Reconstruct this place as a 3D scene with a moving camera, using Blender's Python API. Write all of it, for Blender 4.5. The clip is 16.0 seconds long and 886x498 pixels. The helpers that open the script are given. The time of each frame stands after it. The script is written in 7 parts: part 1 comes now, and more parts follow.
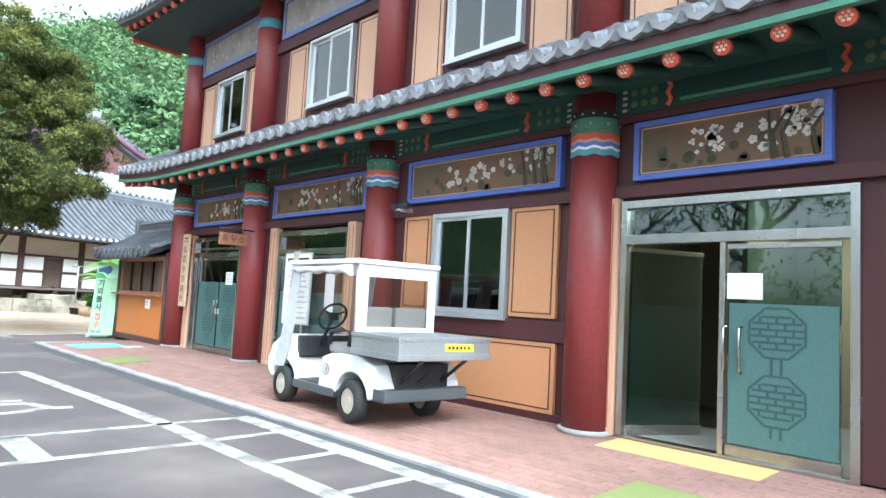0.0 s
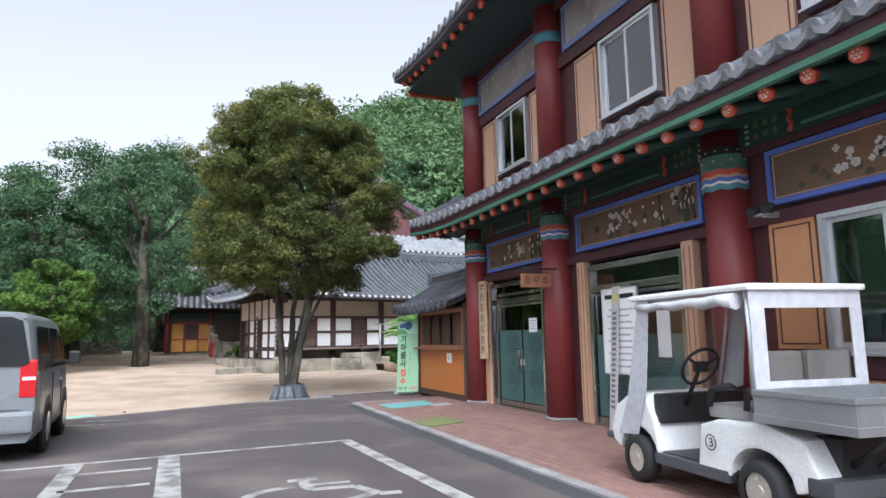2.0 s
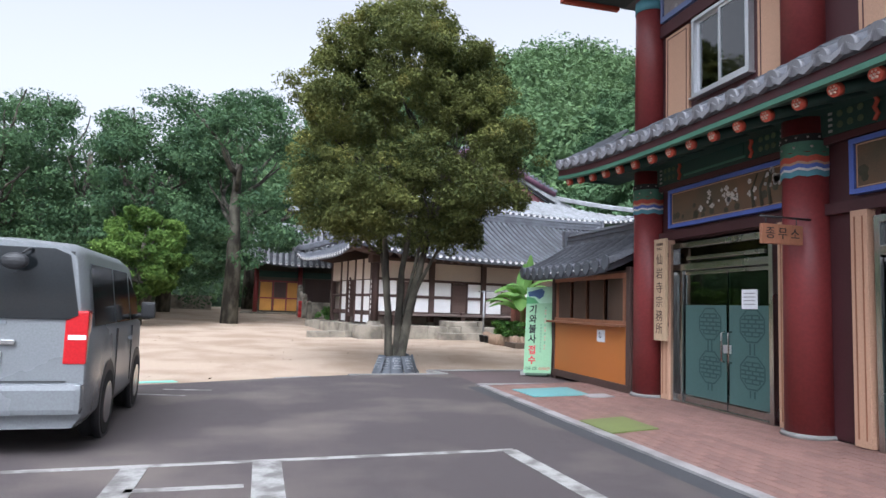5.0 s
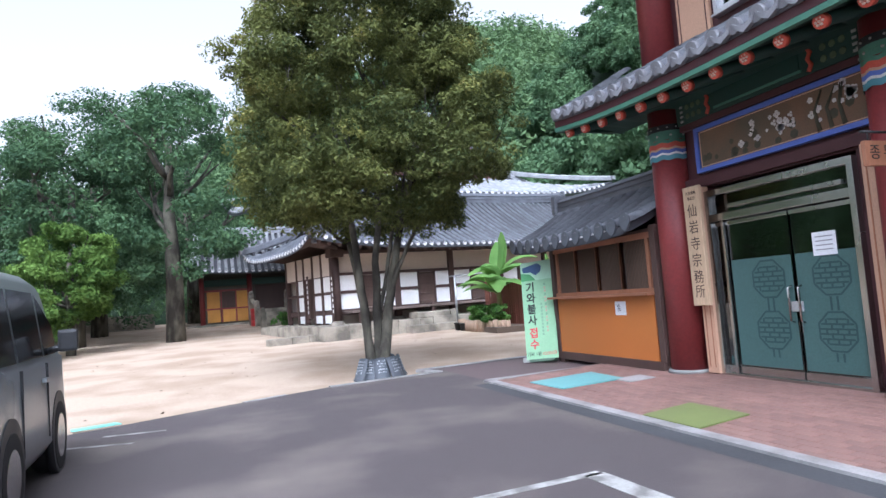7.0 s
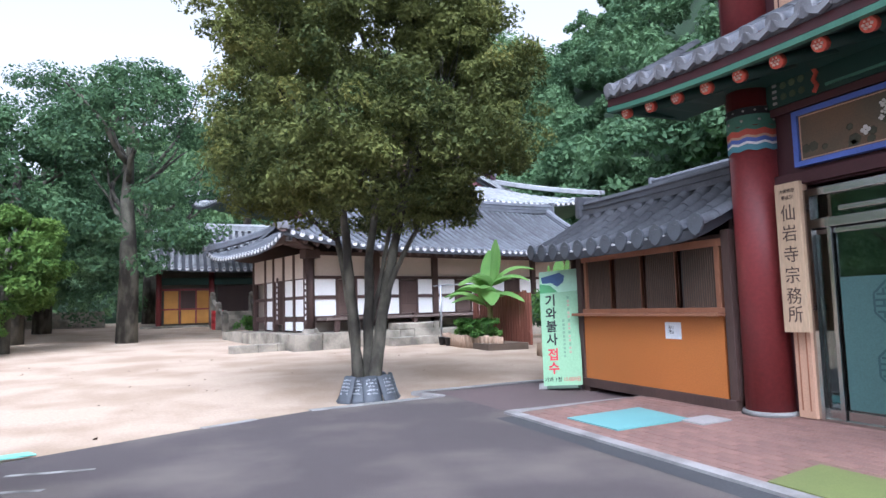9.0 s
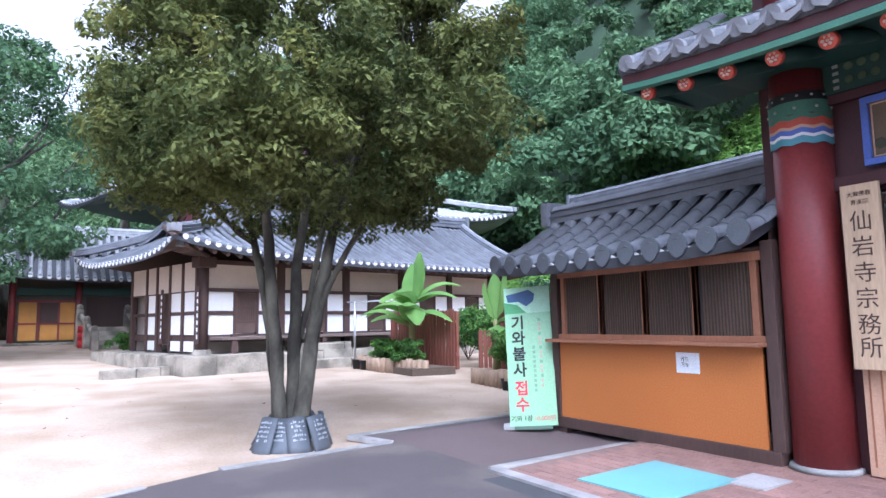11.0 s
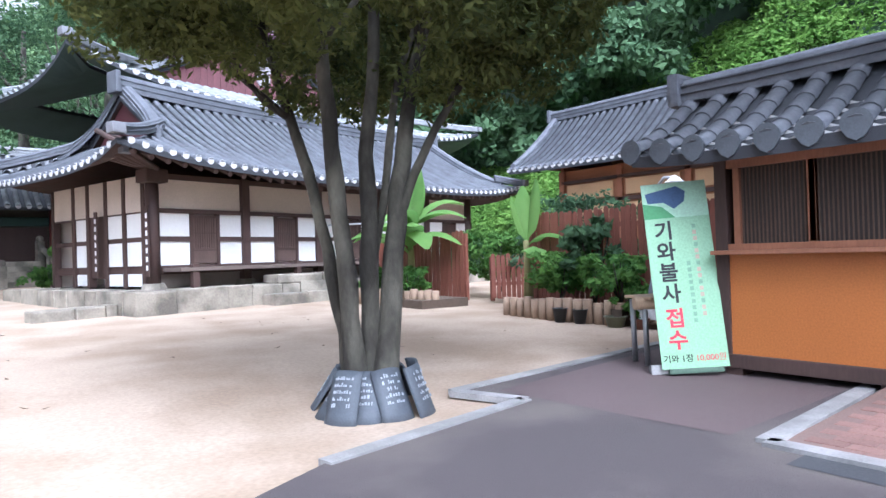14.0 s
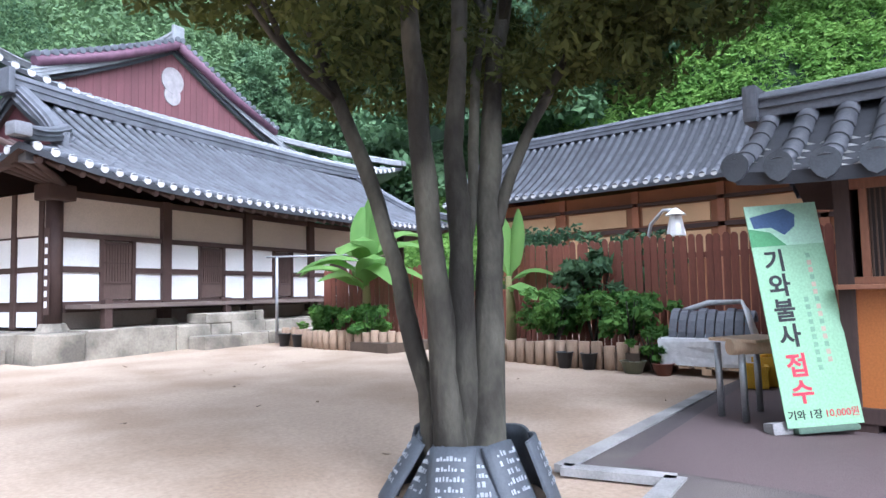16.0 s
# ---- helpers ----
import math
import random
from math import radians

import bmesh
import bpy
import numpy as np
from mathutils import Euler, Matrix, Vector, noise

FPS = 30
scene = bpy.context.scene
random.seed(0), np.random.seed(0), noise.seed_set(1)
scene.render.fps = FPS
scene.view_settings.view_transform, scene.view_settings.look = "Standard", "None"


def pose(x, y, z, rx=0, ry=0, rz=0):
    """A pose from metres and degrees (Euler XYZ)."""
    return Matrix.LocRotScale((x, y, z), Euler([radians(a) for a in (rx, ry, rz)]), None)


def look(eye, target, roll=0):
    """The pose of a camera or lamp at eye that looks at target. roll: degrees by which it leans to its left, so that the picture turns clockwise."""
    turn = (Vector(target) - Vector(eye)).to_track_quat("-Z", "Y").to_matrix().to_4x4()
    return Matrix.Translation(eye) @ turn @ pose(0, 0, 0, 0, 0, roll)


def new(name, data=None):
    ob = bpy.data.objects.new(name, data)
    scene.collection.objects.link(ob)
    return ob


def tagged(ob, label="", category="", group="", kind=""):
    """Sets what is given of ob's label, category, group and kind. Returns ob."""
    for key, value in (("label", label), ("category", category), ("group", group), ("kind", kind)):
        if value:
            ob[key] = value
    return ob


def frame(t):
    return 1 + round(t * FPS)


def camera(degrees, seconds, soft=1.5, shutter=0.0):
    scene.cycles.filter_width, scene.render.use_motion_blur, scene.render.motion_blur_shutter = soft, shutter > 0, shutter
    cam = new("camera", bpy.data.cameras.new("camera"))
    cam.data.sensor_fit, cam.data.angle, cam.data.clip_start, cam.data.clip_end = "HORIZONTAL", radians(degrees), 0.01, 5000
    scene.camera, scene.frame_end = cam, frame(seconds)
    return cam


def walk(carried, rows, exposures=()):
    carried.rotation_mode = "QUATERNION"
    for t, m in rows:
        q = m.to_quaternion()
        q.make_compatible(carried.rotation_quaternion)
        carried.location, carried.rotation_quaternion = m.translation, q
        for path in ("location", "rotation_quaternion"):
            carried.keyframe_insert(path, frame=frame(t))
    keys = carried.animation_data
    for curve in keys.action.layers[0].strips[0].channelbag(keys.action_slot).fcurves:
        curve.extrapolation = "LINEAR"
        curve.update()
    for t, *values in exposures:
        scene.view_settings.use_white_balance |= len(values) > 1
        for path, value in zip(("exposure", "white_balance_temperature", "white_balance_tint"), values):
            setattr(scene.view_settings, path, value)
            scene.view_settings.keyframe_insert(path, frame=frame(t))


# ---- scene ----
cam = camera(68.1, 16.0)
PATH = [
    (0, (0.099, 0.503, 1.327), (1.488, 1.932, 1.495), 3.1),
    (0.5, (0.273, 0.98, 1.39), (1.534, 2.52, 1.58), 2.3),
    (1, (0.423, 1.423, 1.346), (1.553, 3.041, 1.673), 4.1),
    (1.5, (0.368, 1.928, 1.395), (1.227, 3.706, 1.715), 1.3),
    (2, (0.459, 2.376, 1.403), (1.173, 4.224, 1.673), -1.1),
    (2.5, (0.519, 2.928, 1.409), (1.027, 4.849, 1.636), 1.0),
    (3, (0.464, 3.368, 1.455), (1.007, 5.28, 1.679), 1.0),
    (3.5, (0.401, 3.899, 1.327), (0.829, 5.845, 1.502), 3.3),
    (4, (0.226, 4.316, 1.383), (0.666, 6.262, 1.531), 2.3),
    (4.2, (0.256, 4.612, 1.385), (0.685, 6.56, 1.539), 3.9),
    (6.3, (0.185, 6.824, 1.329), (0.864, 8.695, 1.527), -5.4),
    (6.5, (0.145, 7.053, 1.345), (0.814, 8.931, 1.509), -6.6),
    (7, (0.082, 7.543, 1.351), (0.734, 9.428, 1.496), -4.4),
    (7.5, (0.07, 7.979, 1.332), (0.67, 9.88, 1.504), -7.3),
    (8, (0.066, 8.503, 1.304), (0.645, 10.409, 1.481), -3.9),
    (8.2, (0.064, 8.739, 1.301), (0.722, 10.62, 1.469), -2.3),
    (10.3, (0.147, 10.954, 1.43), (1.039, 12.732, 1.635), -2.6),
    (10.5, (0.179, 11.191, 1.418), (1.152, 12.928, 1.611), -2.7),
    (11, (0.115, 11.74, 1.431), (1.161, 13.43, 1.652), -0.9),
    (11.5, (0.167, 12.35, 1.367), (1.437, 13.868, 1.657), 0.4),
    (11.8, (0.186, 12.722, 1.393), (1.562, 14.154, 1.624), 0.5),
    (12, (0.122, 12.939, 1.367), (1.491, 14.375, 1.618), 2.1),
    (12.5, (-0.017, 13.486, 1.279), (1.315, 14.967, 1.468), -1.6),
    (13, (-0.118, 14.038, 1.303), (1.102, 15.614, 1.469), -2.0),
    (13.5, (-0.161, 14.507, 1.24), (1.012, 16.124, 1.346), -2.5),
    (14, (-0.144, 15.122, 1.225), (1.111, 16.679, 1.244), -1.7),
    (14.5, (-0.128, 15.668, 1.179), (1.175, 17.18, 1.295), -2.4),
    (15, (-0.221, 16.208, 1.167), (1.122, 17.684, 1.298), -5.8),
    (15.5, (-0.27, 16.746, 1.156), (1.159, 18.139, 1.293), -2.6),
    (16, (-0.306, 17.291, 1.187), (1.195, 18.606, 1.322), -1.2),
]
walk(cam, [(t, look(eye, target, roll)) for t, eye, target, roll in PATH],
     exposures=[(0, 2.12, 5450, 0), (0.5, 1.9, 5450, 1), (1.0, 2.0, 5450, 2), (1.5, 1.5, 5500, 6), (2.0, 1.07, 5700, 10), (3.5, 0.97, 5800, 12), (4.2, 0.97, 5800, 12), (6.3, 1.29, 5350, 14), (8.0, 1.34, 5350, 14), (10.3, 1.43, 5150, 17), (11.5, 1.84, 5050, 18), (12.5, 1.98, 5050, 12), (13.5, 1.62, 5150, 14), (16.0, 1.6, 5250, 14)])

# ---- light ----
world = bpy.data.worlds.new("sky")
scene.world = world
world.use_nodes = True
wn = world.node_tree
sky = wn.nodes.new("ShaderNodeTexSky")
sky.sky_type = 'NISHITA'
sky.sun_disc = False
sky.sun_elevation, sky.sun_rotation = radians(50), radians(198)
sky.air_density, sky.dust_density, sky.ozone_density = 1.0, 6.0, 1.0
pale = wn.nodes.new("ShaderNodeHueSaturation")
pale.inputs["Saturation"].default_value = 0.03
wn.links.new(sky.outputs[0], pale.inputs["Color"])
wn.links.new(pale.outputs[0], wn.nodes["Background"].inputs["Color"])
wn.nodes["Background"].inputs["Strength"].default_value = 0.15
sun = new("sun", bpy.data.lights.new("sun", 'SUN'))
sun.data.energy, sun.data.angle, sun.data.color = 0.7, radians(40), (1.0, 0.96, 0.9)
sun.matrix_world = look((0, 0, 30), (-math.sin(radians(198)), -math.cos(radians(198)), 30 - math.tan(radians(50))))

# ---- materials ----
MATS = {}


def mat(name, color, rough=0.7, metal=0.0, dark=0.75, scale=6.0, bump=0.15, fine=60.0, vary=0.12, spec=0.5, stretch=(1, 1, 1), tint=None, span=(0.3, 0.68)):
    """A procedural surface: base colour with large stains, fine grain, piece-to-piece variation and relief."""
    if name in MATS:
        return MATS[name]
    m = bpy.data.materials.new(name)
    m.use_nodes = True
    nt = m.node_tree
    N, L = nt.nodes, nt.links
    b = N["Principled BSDF"]
    b.inputs["Metallic"].default_value = metal
    b.inputs["Specular IOR Level"].default_value = spec
    co = N.new("ShaderNodeTexCoord")
    mp = N.new("ShaderNodeMapping")
    mp.inputs["Scale"].default_value = stretch
    L.new(co.outputs["Object"], mp.inputs["Vector"])
    n1, n2 = N.new("ShaderNodeTexNoise"), N.new("ShaderNodeTexNoise")
    n1.inputs["Scale"].default_value, n1.inputs["Detail"].default_value = scale / 6.0, 5
    n2.inputs["Scale"].default_value, n2.inputs["Detail"].default_value = fine, 3
    for n in (n1, n2):
        L.new(mp.outputs[0], n.inputs["Vector"])
    r1 = N.new("ShaderNodeValToRGB")
    r1.color_ramp.elements[0].position, r1.color_ramp.elements[1].position = span
    c2 = tint or tuple(c * dark for c in color)
    r1.color_ramp.elements[0].color, r1.color_ramp.elements[1].color = (*c2, 1), (*color, 1)
    L.new(n1.outputs["Fac"], r1.inputs["Fac"])
    hs = N.new("ShaderNodeHueSaturation")
    L.new(r1.outputs[0], hs.inputs["Color"])
    info = N.new("ShaderNodeObjectInfo")
    geo = N.new("ShaderNodeNewGeometry")
    add = N.new("ShaderNodeMath")
    add.operation = 'ADD'
    L.new(info.outputs["Random"], add.inputs[0])
    L.new(geo.outputs["Random Per Island"], add.inputs[1])
    mr = N.new("ShaderNodeMapRange")
    mr.inputs["From Max"].default_value = 2.0
    mr.inputs["To Min"].default_value, mr.inputs["To Max"].default_value = 1 - vary, 1 + vary
    L.new(add.outputs[0], mr.inputs["Value"])
    gr = N.new("ShaderNodeMapRange")
    gr.inputs["From Min"].default_value, gr.inputs["From Max"].default_value = 0.3, 0.7
    gr.inputs["To Min"].default_value, gr.inputs["To Max"].default_value = 0.88, 1.1
    L.new(n2.outputs["Fac"], gr.inputs["Value"])
    mu = N.new("ShaderNodeMath")
    mu.operation = 'MULTIPLY'
    L.new(mr.outputs[0], mu.inputs[0])
    L.new(gr.outputs[0], mu.inputs[1])
    L.new(mu.outputs[0], hs.inputs["Value"])
    L.new(hs.outputs[0], b.inputs["Base Color"])
    rr = N.new("ShaderNodeMapRange")
    rr.inputs["To Min"].default_value, rr.inputs["To Max"].default_value = max(0.03, rough - 0.1), min(1, rough + 0.1)
    L.new(n1.outputs["Fac"], rr.inputs["Value"])
    L.new(rr.outputs[0], b.inputs["Roughness"])
    if bump:
        bp = N.new("ShaderNodeBump")
        bp.inputs["Strength"].default_value, bp.inputs["Distance"].default_value = bump, 0.01
        L.new(n2.outputs["Fac"], bp.inputs["Height"])
        L.new(bp.outputs[0], b.inputs["Normal"])
    MATS[name] = m
    return m


def leaf_mat(name, c1, c2, thin=0.35, lump=0.6):
    """Foliage: two greens by leaf, with light passing through."""
    m = bpy.data.materials.new(name)
    m.use_nodes = True
    N, L = m.node_tree.nodes, m.node_tree.links
    b = N["Principled BSDF"]
    b.inputs["Roughness"].default_value = 0.6
    b.inputs["Specular IOR Level"].default_value = 0.12
    geo = N.new("ShaderNodeNewGeometry")
    co = N.new("ShaderNodeTexCoord")
    no = N.new("ShaderNodeTexNoise")
    no.inputs["Scale"].default_value, no.inputs["Detail"].default_value = lump, 4
    L.new(co.outputs["Object"], no.inputs["Vector"])
    mx = N.new("ShaderNodeMath")
    mx.operation = 'MULTIPLY_ADD'
    L.new(geo.outputs["Random Per Island"], mx.inputs[0])
    mx.inputs[1].default_value = 0.55
    sub = N.new("ShaderNodeMapRange")
    sub.inputs["From Min"].default_value, sub.inputs["From Max"].default_value = 0.3, 0.7
    sub.inputs["To Min"].default_value, sub.inputs["To Max"].default_value = -0.15, 0.6
    L.new(no.outputs["Fac"], sub.inputs["Value"])
    L.new(sub.outputs[0], mx.inputs[2])
    r = N.new("ShaderNodeValToRGB")
    r.color_ramp.elements[0].color, r.color_ramp.elements[1].color = (*c1, 1), (*c2, 1)
    L.new(mx.outputs[0], r.inputs["Fac"])
    L.new(r.outputs[0], b.inputs["Base Color"])
    tr = N.new("ShaderNodeBsdfTranslucent")
    L.new(r.outputs[0], tr.inputs["Color"])
    mix = N.new("ShaderNodeMixShader")
    mix.inputs[0].default_value = thin
    L.new(b.outputs[0], mix.inputs[1])
    L.new(tr.outputs[0], mix.inputs[2])
    L.new(mix.outputs[0], N["Material Output"].inputs["Surface"])
    MATS[name] = m
    return m


def glass_mat(name, color, rough=0.02, alpha=0.25, sheet=False):
    """A thin pane: part clear, part mirror-like."""
    m = bpy.data.materials.new(name)
    m.use_nodes = True
    N, L = m.node_tree.nodes, m.node_tree.links
    N.remove(N["Principled BSDF"])
    tb, gl, mix, fr = (N.new(k) for k in ("ShaderNodeBsdfTransparent", "ShaderNodeBsdfGlossy", "ShaderNodeMixShader", "ShaderNodeFresnel"))
    fr.inputs["IOR"].default_value = 1.6
    edge = fr.outputs[0]
    if sheet:
        lw, pw = N.new("ShaderNodeLayerWeight"), N.new("ShaderNodeMath")
        pw.operation = 'POWER'
        pw.inputs[1].default_value = 4.0
        L.new(lw.outputs["Facing"], pw.inputs[0])
        edge = pw.outputs[0]
    tb.inputs["Color"].default_value = (*color, 1)
    gl.inputs["Roughness"].default_value = rough
    ad = N.new("ShaderNodeMath")
    ad.operation = 'ADD'
    ad.use_clamp = True
    ad.inputs[1].default_value = alpha
    L.new(edge, ad.inputs[0])
    L.new(ad.outputs[0], mix.inputs[0])
    L.new(tb.outputs[0], mix.inputs[1])
    L.new(gl.outputs[0], mix.inputs[2])
    L.new(mix.outputs[0], N["Material Output"].inputs["Surface"])
    MATS[name] = m
    return m


ASPHALT = mat("asphalt", (0.150, 0.124, 0.110), 0.9, tint=(0.074, 0.060, 0.060), span=(0.47, 0.70), scale=3.6, bump=0.7, fine=90)
RED_ASPHALT = mat("red_asphalt", (0.125, 0.088, 0.086), 0.9, dark=0.8, scale=4, bump=0.5, fine=90)
SAND = mat("sand", (0.435, 0.335, 0.25), 0.95, tint=(0.32, 0.23, 0.16), span=(0.36, 0.58), scale=4.0, bump=0.6, fine=28)
PAINT_LINE = mat("road_paint", (0.34, 0.33, 0.31), 0.85, tint=(0.16, 0.15, 0.14), span=(0.38, 0.56), scale=26, bump=0.2, fine=40)
CONCRETE = mat("kerb_concrete", (0.34, 0.325, 0.315), 0.9, dark=0.6, span=(0.38, 0.62), scale=12, bump=0.3)
BRICK_RED = mat("paving_brick", (0.25, 0.14, 0.115), 0.9, dark=0.7, scale=5, bump=0.3, vary=0.22)
RED = mat("red_lacquer", (0.22, 0.035, 0.035), 0.45, dark=0.8, scale=5, bump=0.08, fine=25)
DARKRED = mat("dark_red_paint", (0.068, 0.019, 0.023), 0.55, dark=0.8, scale=5, bump=0.08)
ORANGE = mat("orange_panel", (0.52, 0.25, 0.12), 0.6, dark=0.92, scale=3, bump=0.04)
PEACH = mat("peach_board", (0.54, 0.33, 0.22), 0.6, dark=0.9, scale=3, bump=0.04)
GREEN = mat("dancheong_green", (0.013, 0.052, 0.038), 0.6, dark=0.75, scale=8, bump=0.05)
LGREEN = mat("dancheong_light_green", (0.08, 0.22, 0.15), 0.6, dark=0.8, scale=10, bump=0.05)
ORED = mat("dancheong_orange", (0.55, 0.09, 0.05), 0.6, dark=0.8, scale=20, bump=0.05)
BLUE = mat("frame_blue", (0.10, 0.16, 0.52), 0.5, dark=0.85, scale=10, bump=0.05)
TEAL = mat("band_teal", (0.10, 0.28, 0.34), 0.6, dark=0.85, scale=20, bump=0.05)
WHITE = mat("white_paint", (0.78, 0.77, 0.75), 0.6, dark=0.92, scale=6, bump=0.05)
PLASTER = mat("beige_plaster", (0.62, 0.53, 0.45), 0.9, dark=0.86, scale=5, bump=0.1)
PAPER = mat("paper", (0.80, 0.81, 0.84), 0.8, dark=0.95, bump=0)
BLACK = mat("black_ink", (0.012, 0.012, 0.014), 0.6, dark=0.8, bump=0)
REDINK = mat("red_ink", (0.62, 0.04, 0.07), 0.6, dark=0.9, bump=0)
TILE = mat("roof_tile", (0.135, 0.142, 0.162), 0.58, dark=0.62, scale=14, bump=0.25, fine=30, vary=0.22)
TILE_OLD = mat("weathered_roof_tile", (0.30, 0.31, 0.32), 0.55, dark=0.62, scale=14, bump=0.25, fine=30, vary=0.2)
# Bed much darker than the tiles: shade of the gaps put into its colour.
TILE_BED_SHADED = mat("tile_bed", (0.045, 0.047, 0.055), 0.7, dark=0.7, scale=10)
TILE_END = mat("pale_tile_end", (0.21, 0.21, 0.225), 0.7, dark=0.7, scale=25, bump=0.2, vary=0.15)
MORTAR = mat("lime_mortar", (0.62, 0.61, 0.60), 0.9, dark=0.75, scale=20, bump=0.3)
WOOD_DARK = mat("dark_timber", (0.075, 0.042, 0.034), 0.7, dark=0.7, scale=10, bump=0.2, stretch=(1, 1, 0.15))
WOOD_RED = mat("brown_timber", (0.33, 0.14, 0.075), 0.6, dark=0.7, scale=12, bump=0.15, stretch=(1, 1, 0.2))
WOOD_PALE = mat("pale_wood", (0.56, 0.40, 0.26), 0.6, dark=0.8, scale=14, bump=0.1, stretch=(1, 1, 0.15))
COUNTER = mat("orange_plywood", (0.47, 0.155, 0.034), 0.5, dark=0.88, scale=4, bump=0.06)
STONE = mat("granite", (0.33, 0.29, 0.23), 0.9, dark=0.42, span=(0.38, 0.62), scale=9, bump=0.5, fine=25, vary=0.15)
STEEL = mat("stainless", (0.48, 0.48, 0.465), 0.25, 1.0, dark=0.85, bump=0.02)
ALU = mat("aluminium", (0.60, 0.61, 0.63), 0.35, 0.6, dark=0.9, bump=0.02)
RUBBER = mat("rubber", (0.02, 0.02, 0.021), 0.8, bump=0.1)
BLACK_PL = mat("black_plastic", (0.022, 0.023, 0.025), 0.5, bump=0.03)
VAN_PAINT = mat("silver_paint", (0.23, 0.245, 0.255), 0.28, 0.25, dark=0.92, scale=2, bump=0.0)
CART_WHITE = mat("cart_white", (0.76, 0.76, 0.75), 0.3, dark=0.985, scale=3, bump=0.0)
FILM = mat("frosted_film", (0.062, 0.128, 0.12), 0.55, dark=0.93, scale=2, bump=0.0)
FILM_DARK = mat("film_pattern", (0.03, 0.075, 0.075), 0.6, dark=0.9, bump=0.0)
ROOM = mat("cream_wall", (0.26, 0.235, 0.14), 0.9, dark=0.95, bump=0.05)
# Near-black walls: the dimness of the unlit rooms is put into this colour.
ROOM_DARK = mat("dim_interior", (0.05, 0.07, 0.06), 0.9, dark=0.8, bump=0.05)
BARK = mat("bark", (0.135, 0.125, 0.095), 0.95, span=(0.42, 0.66), scale=15, bump=1.0, fine=34, stretch=(1, 1, 0.45), tint=(0.026, 0.022, 0.016))
PAINTING = mat("mural_ground", (0.17, 0.09, 0.047), 0.6, dark=0.5, scale=9, bump=0.02, tint=(0.08, 0.068, 0.042))
BANNER = mat("banner_green", (0.27, 0.47, 0.28), 0.55, dark=0.93, scale=3, bump=0.0)
LEAF = leaf_mat("broadleaf", (0.035, 0.055, 0.02), (0.19, 0.205, 0.06))
LEAF_TIP = leaf_mat("young_leaf", (0.11, 0.13, 0.035), (0.30, 0.29, 0.09))
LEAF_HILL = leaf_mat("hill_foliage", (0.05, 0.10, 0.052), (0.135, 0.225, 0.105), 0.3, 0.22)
LEAF_VINE = leaf_mat("vine_foliage", (0.075, 0.17, 0.03), (0.24, 0.40, 0.09), 0.4, 0.5)
LEAF_BRIGHT = leaf_mat("bright_foliage", (0.04, 0.09, 0.02), (0.17, 0.27, 0.06))
LEAF_DARK = leaf_mat("dark_foliage", (0.038, 0.080, 0.044), (0.105, 0.18, 0.08), 0.3)
BANANA = leaf_mat("banana_leaf", (0.10, 0.24, 0.06), (0.30, 0.46, 0.14), 0.45)
GLASS = glass_mat("window_glass", (0.42, 0.55, 0.52), alpha=0.08)
GLASS_DARK = glass_mat("tinted_glass", (0.04, 0.045, 0.05), alpha=0.03)
CLEAR = glass_mat("clear_sheet", (0.93, 0.93, 0.92), 0.14, 0.10, True)

# ---- mesh helpers ----


def box(bm, x0, x1, y0, y1, z0, z1, bevel=0.0):
    r = bmesh.ops.create_cube(bm, size=1.0)
    for v in r["verts"]:
        v.co = Vector(((x0 + x1) / 2 + v.co.x * (x1 - x0), (y0 + y1) / 2 + v.co.y * (y1 - y0), (z0 + z1) / 2 + v.co.z * (z1 - z0)))
    if bevel > 0:
        edges = list({e for v in r["verts"] for e in v.link_edges})
        bmesh.ops.bevel(bm, geom=edges, offset=bevel, segments=2, affect='EDGES', profile=0.7)
    return r["verts"]


def tube(bm, p0, p1, r0, r1=None, seg=12, caps=True):
    r1 = r0 if r1 is None else r1
    p0, p1 = Vector(p0), Vector(p1)
    ax = (p1 - p0).normalized()
    u = ax.orthogonal().normalized()
    w = ax.cross(u)
    ra, rb = [], []
    for i in range(seg):
        a = 2 * math.pi * i / seg
        o = u * math.cos(a) + w * math.sin(a)
        ra.append(bm.verts.new(p0 + o * r0))
        rb.append(bm.verts.new(p1 + o * r1))
    for i in range(seg):
        f = bm.faces.new((ra[i], ra[(i + 1) % seg], rb[(i + 1) % seg], rb[i]))
        f.smooth = True
    if caps:
        bm.faces.new(list(reversed(ra)))
        bm.faces.new(rb)


def path_tube(bm, pts, radii, seg=8, caps=True):
    """A bent tube through the points."""
    rings = []
    pts = [Vector(p) for p in pts]
    for i, p in enumerate(pts):
        ax = (pts[min(i + 1, len(pts) - 1)] - pts[max(i - 1, 0)]).normalized()
        ref = Vector((0.31, 0.95, 0.05)) if abs(ax.z) > 0.5 else Vector((0, 0, 1))
        u = ax.cross(ref).normalized()
        w = ax.cross(u)
        r = radii[i] if isinstance(radii, (list, tuple)) else radii
        rings.append([bm.verts.new(p + (u * math.cos(2 * math.pi * k / seg) + w * math.sin(2 * math.pi * k / seg)) * r) for k in range(seg)])
    for a, b in zip(rings, rings[1:]):
        for k in range(seg):
            f = bm.faces.new((a[k], a[(k + 1) % seg], b[(k + 1) % seg], b[k]))
            f.smooth = True
    if caps:
        bm.faces.new(list(reversed(rings[0])))
        bm.faces.new(rings[-1])


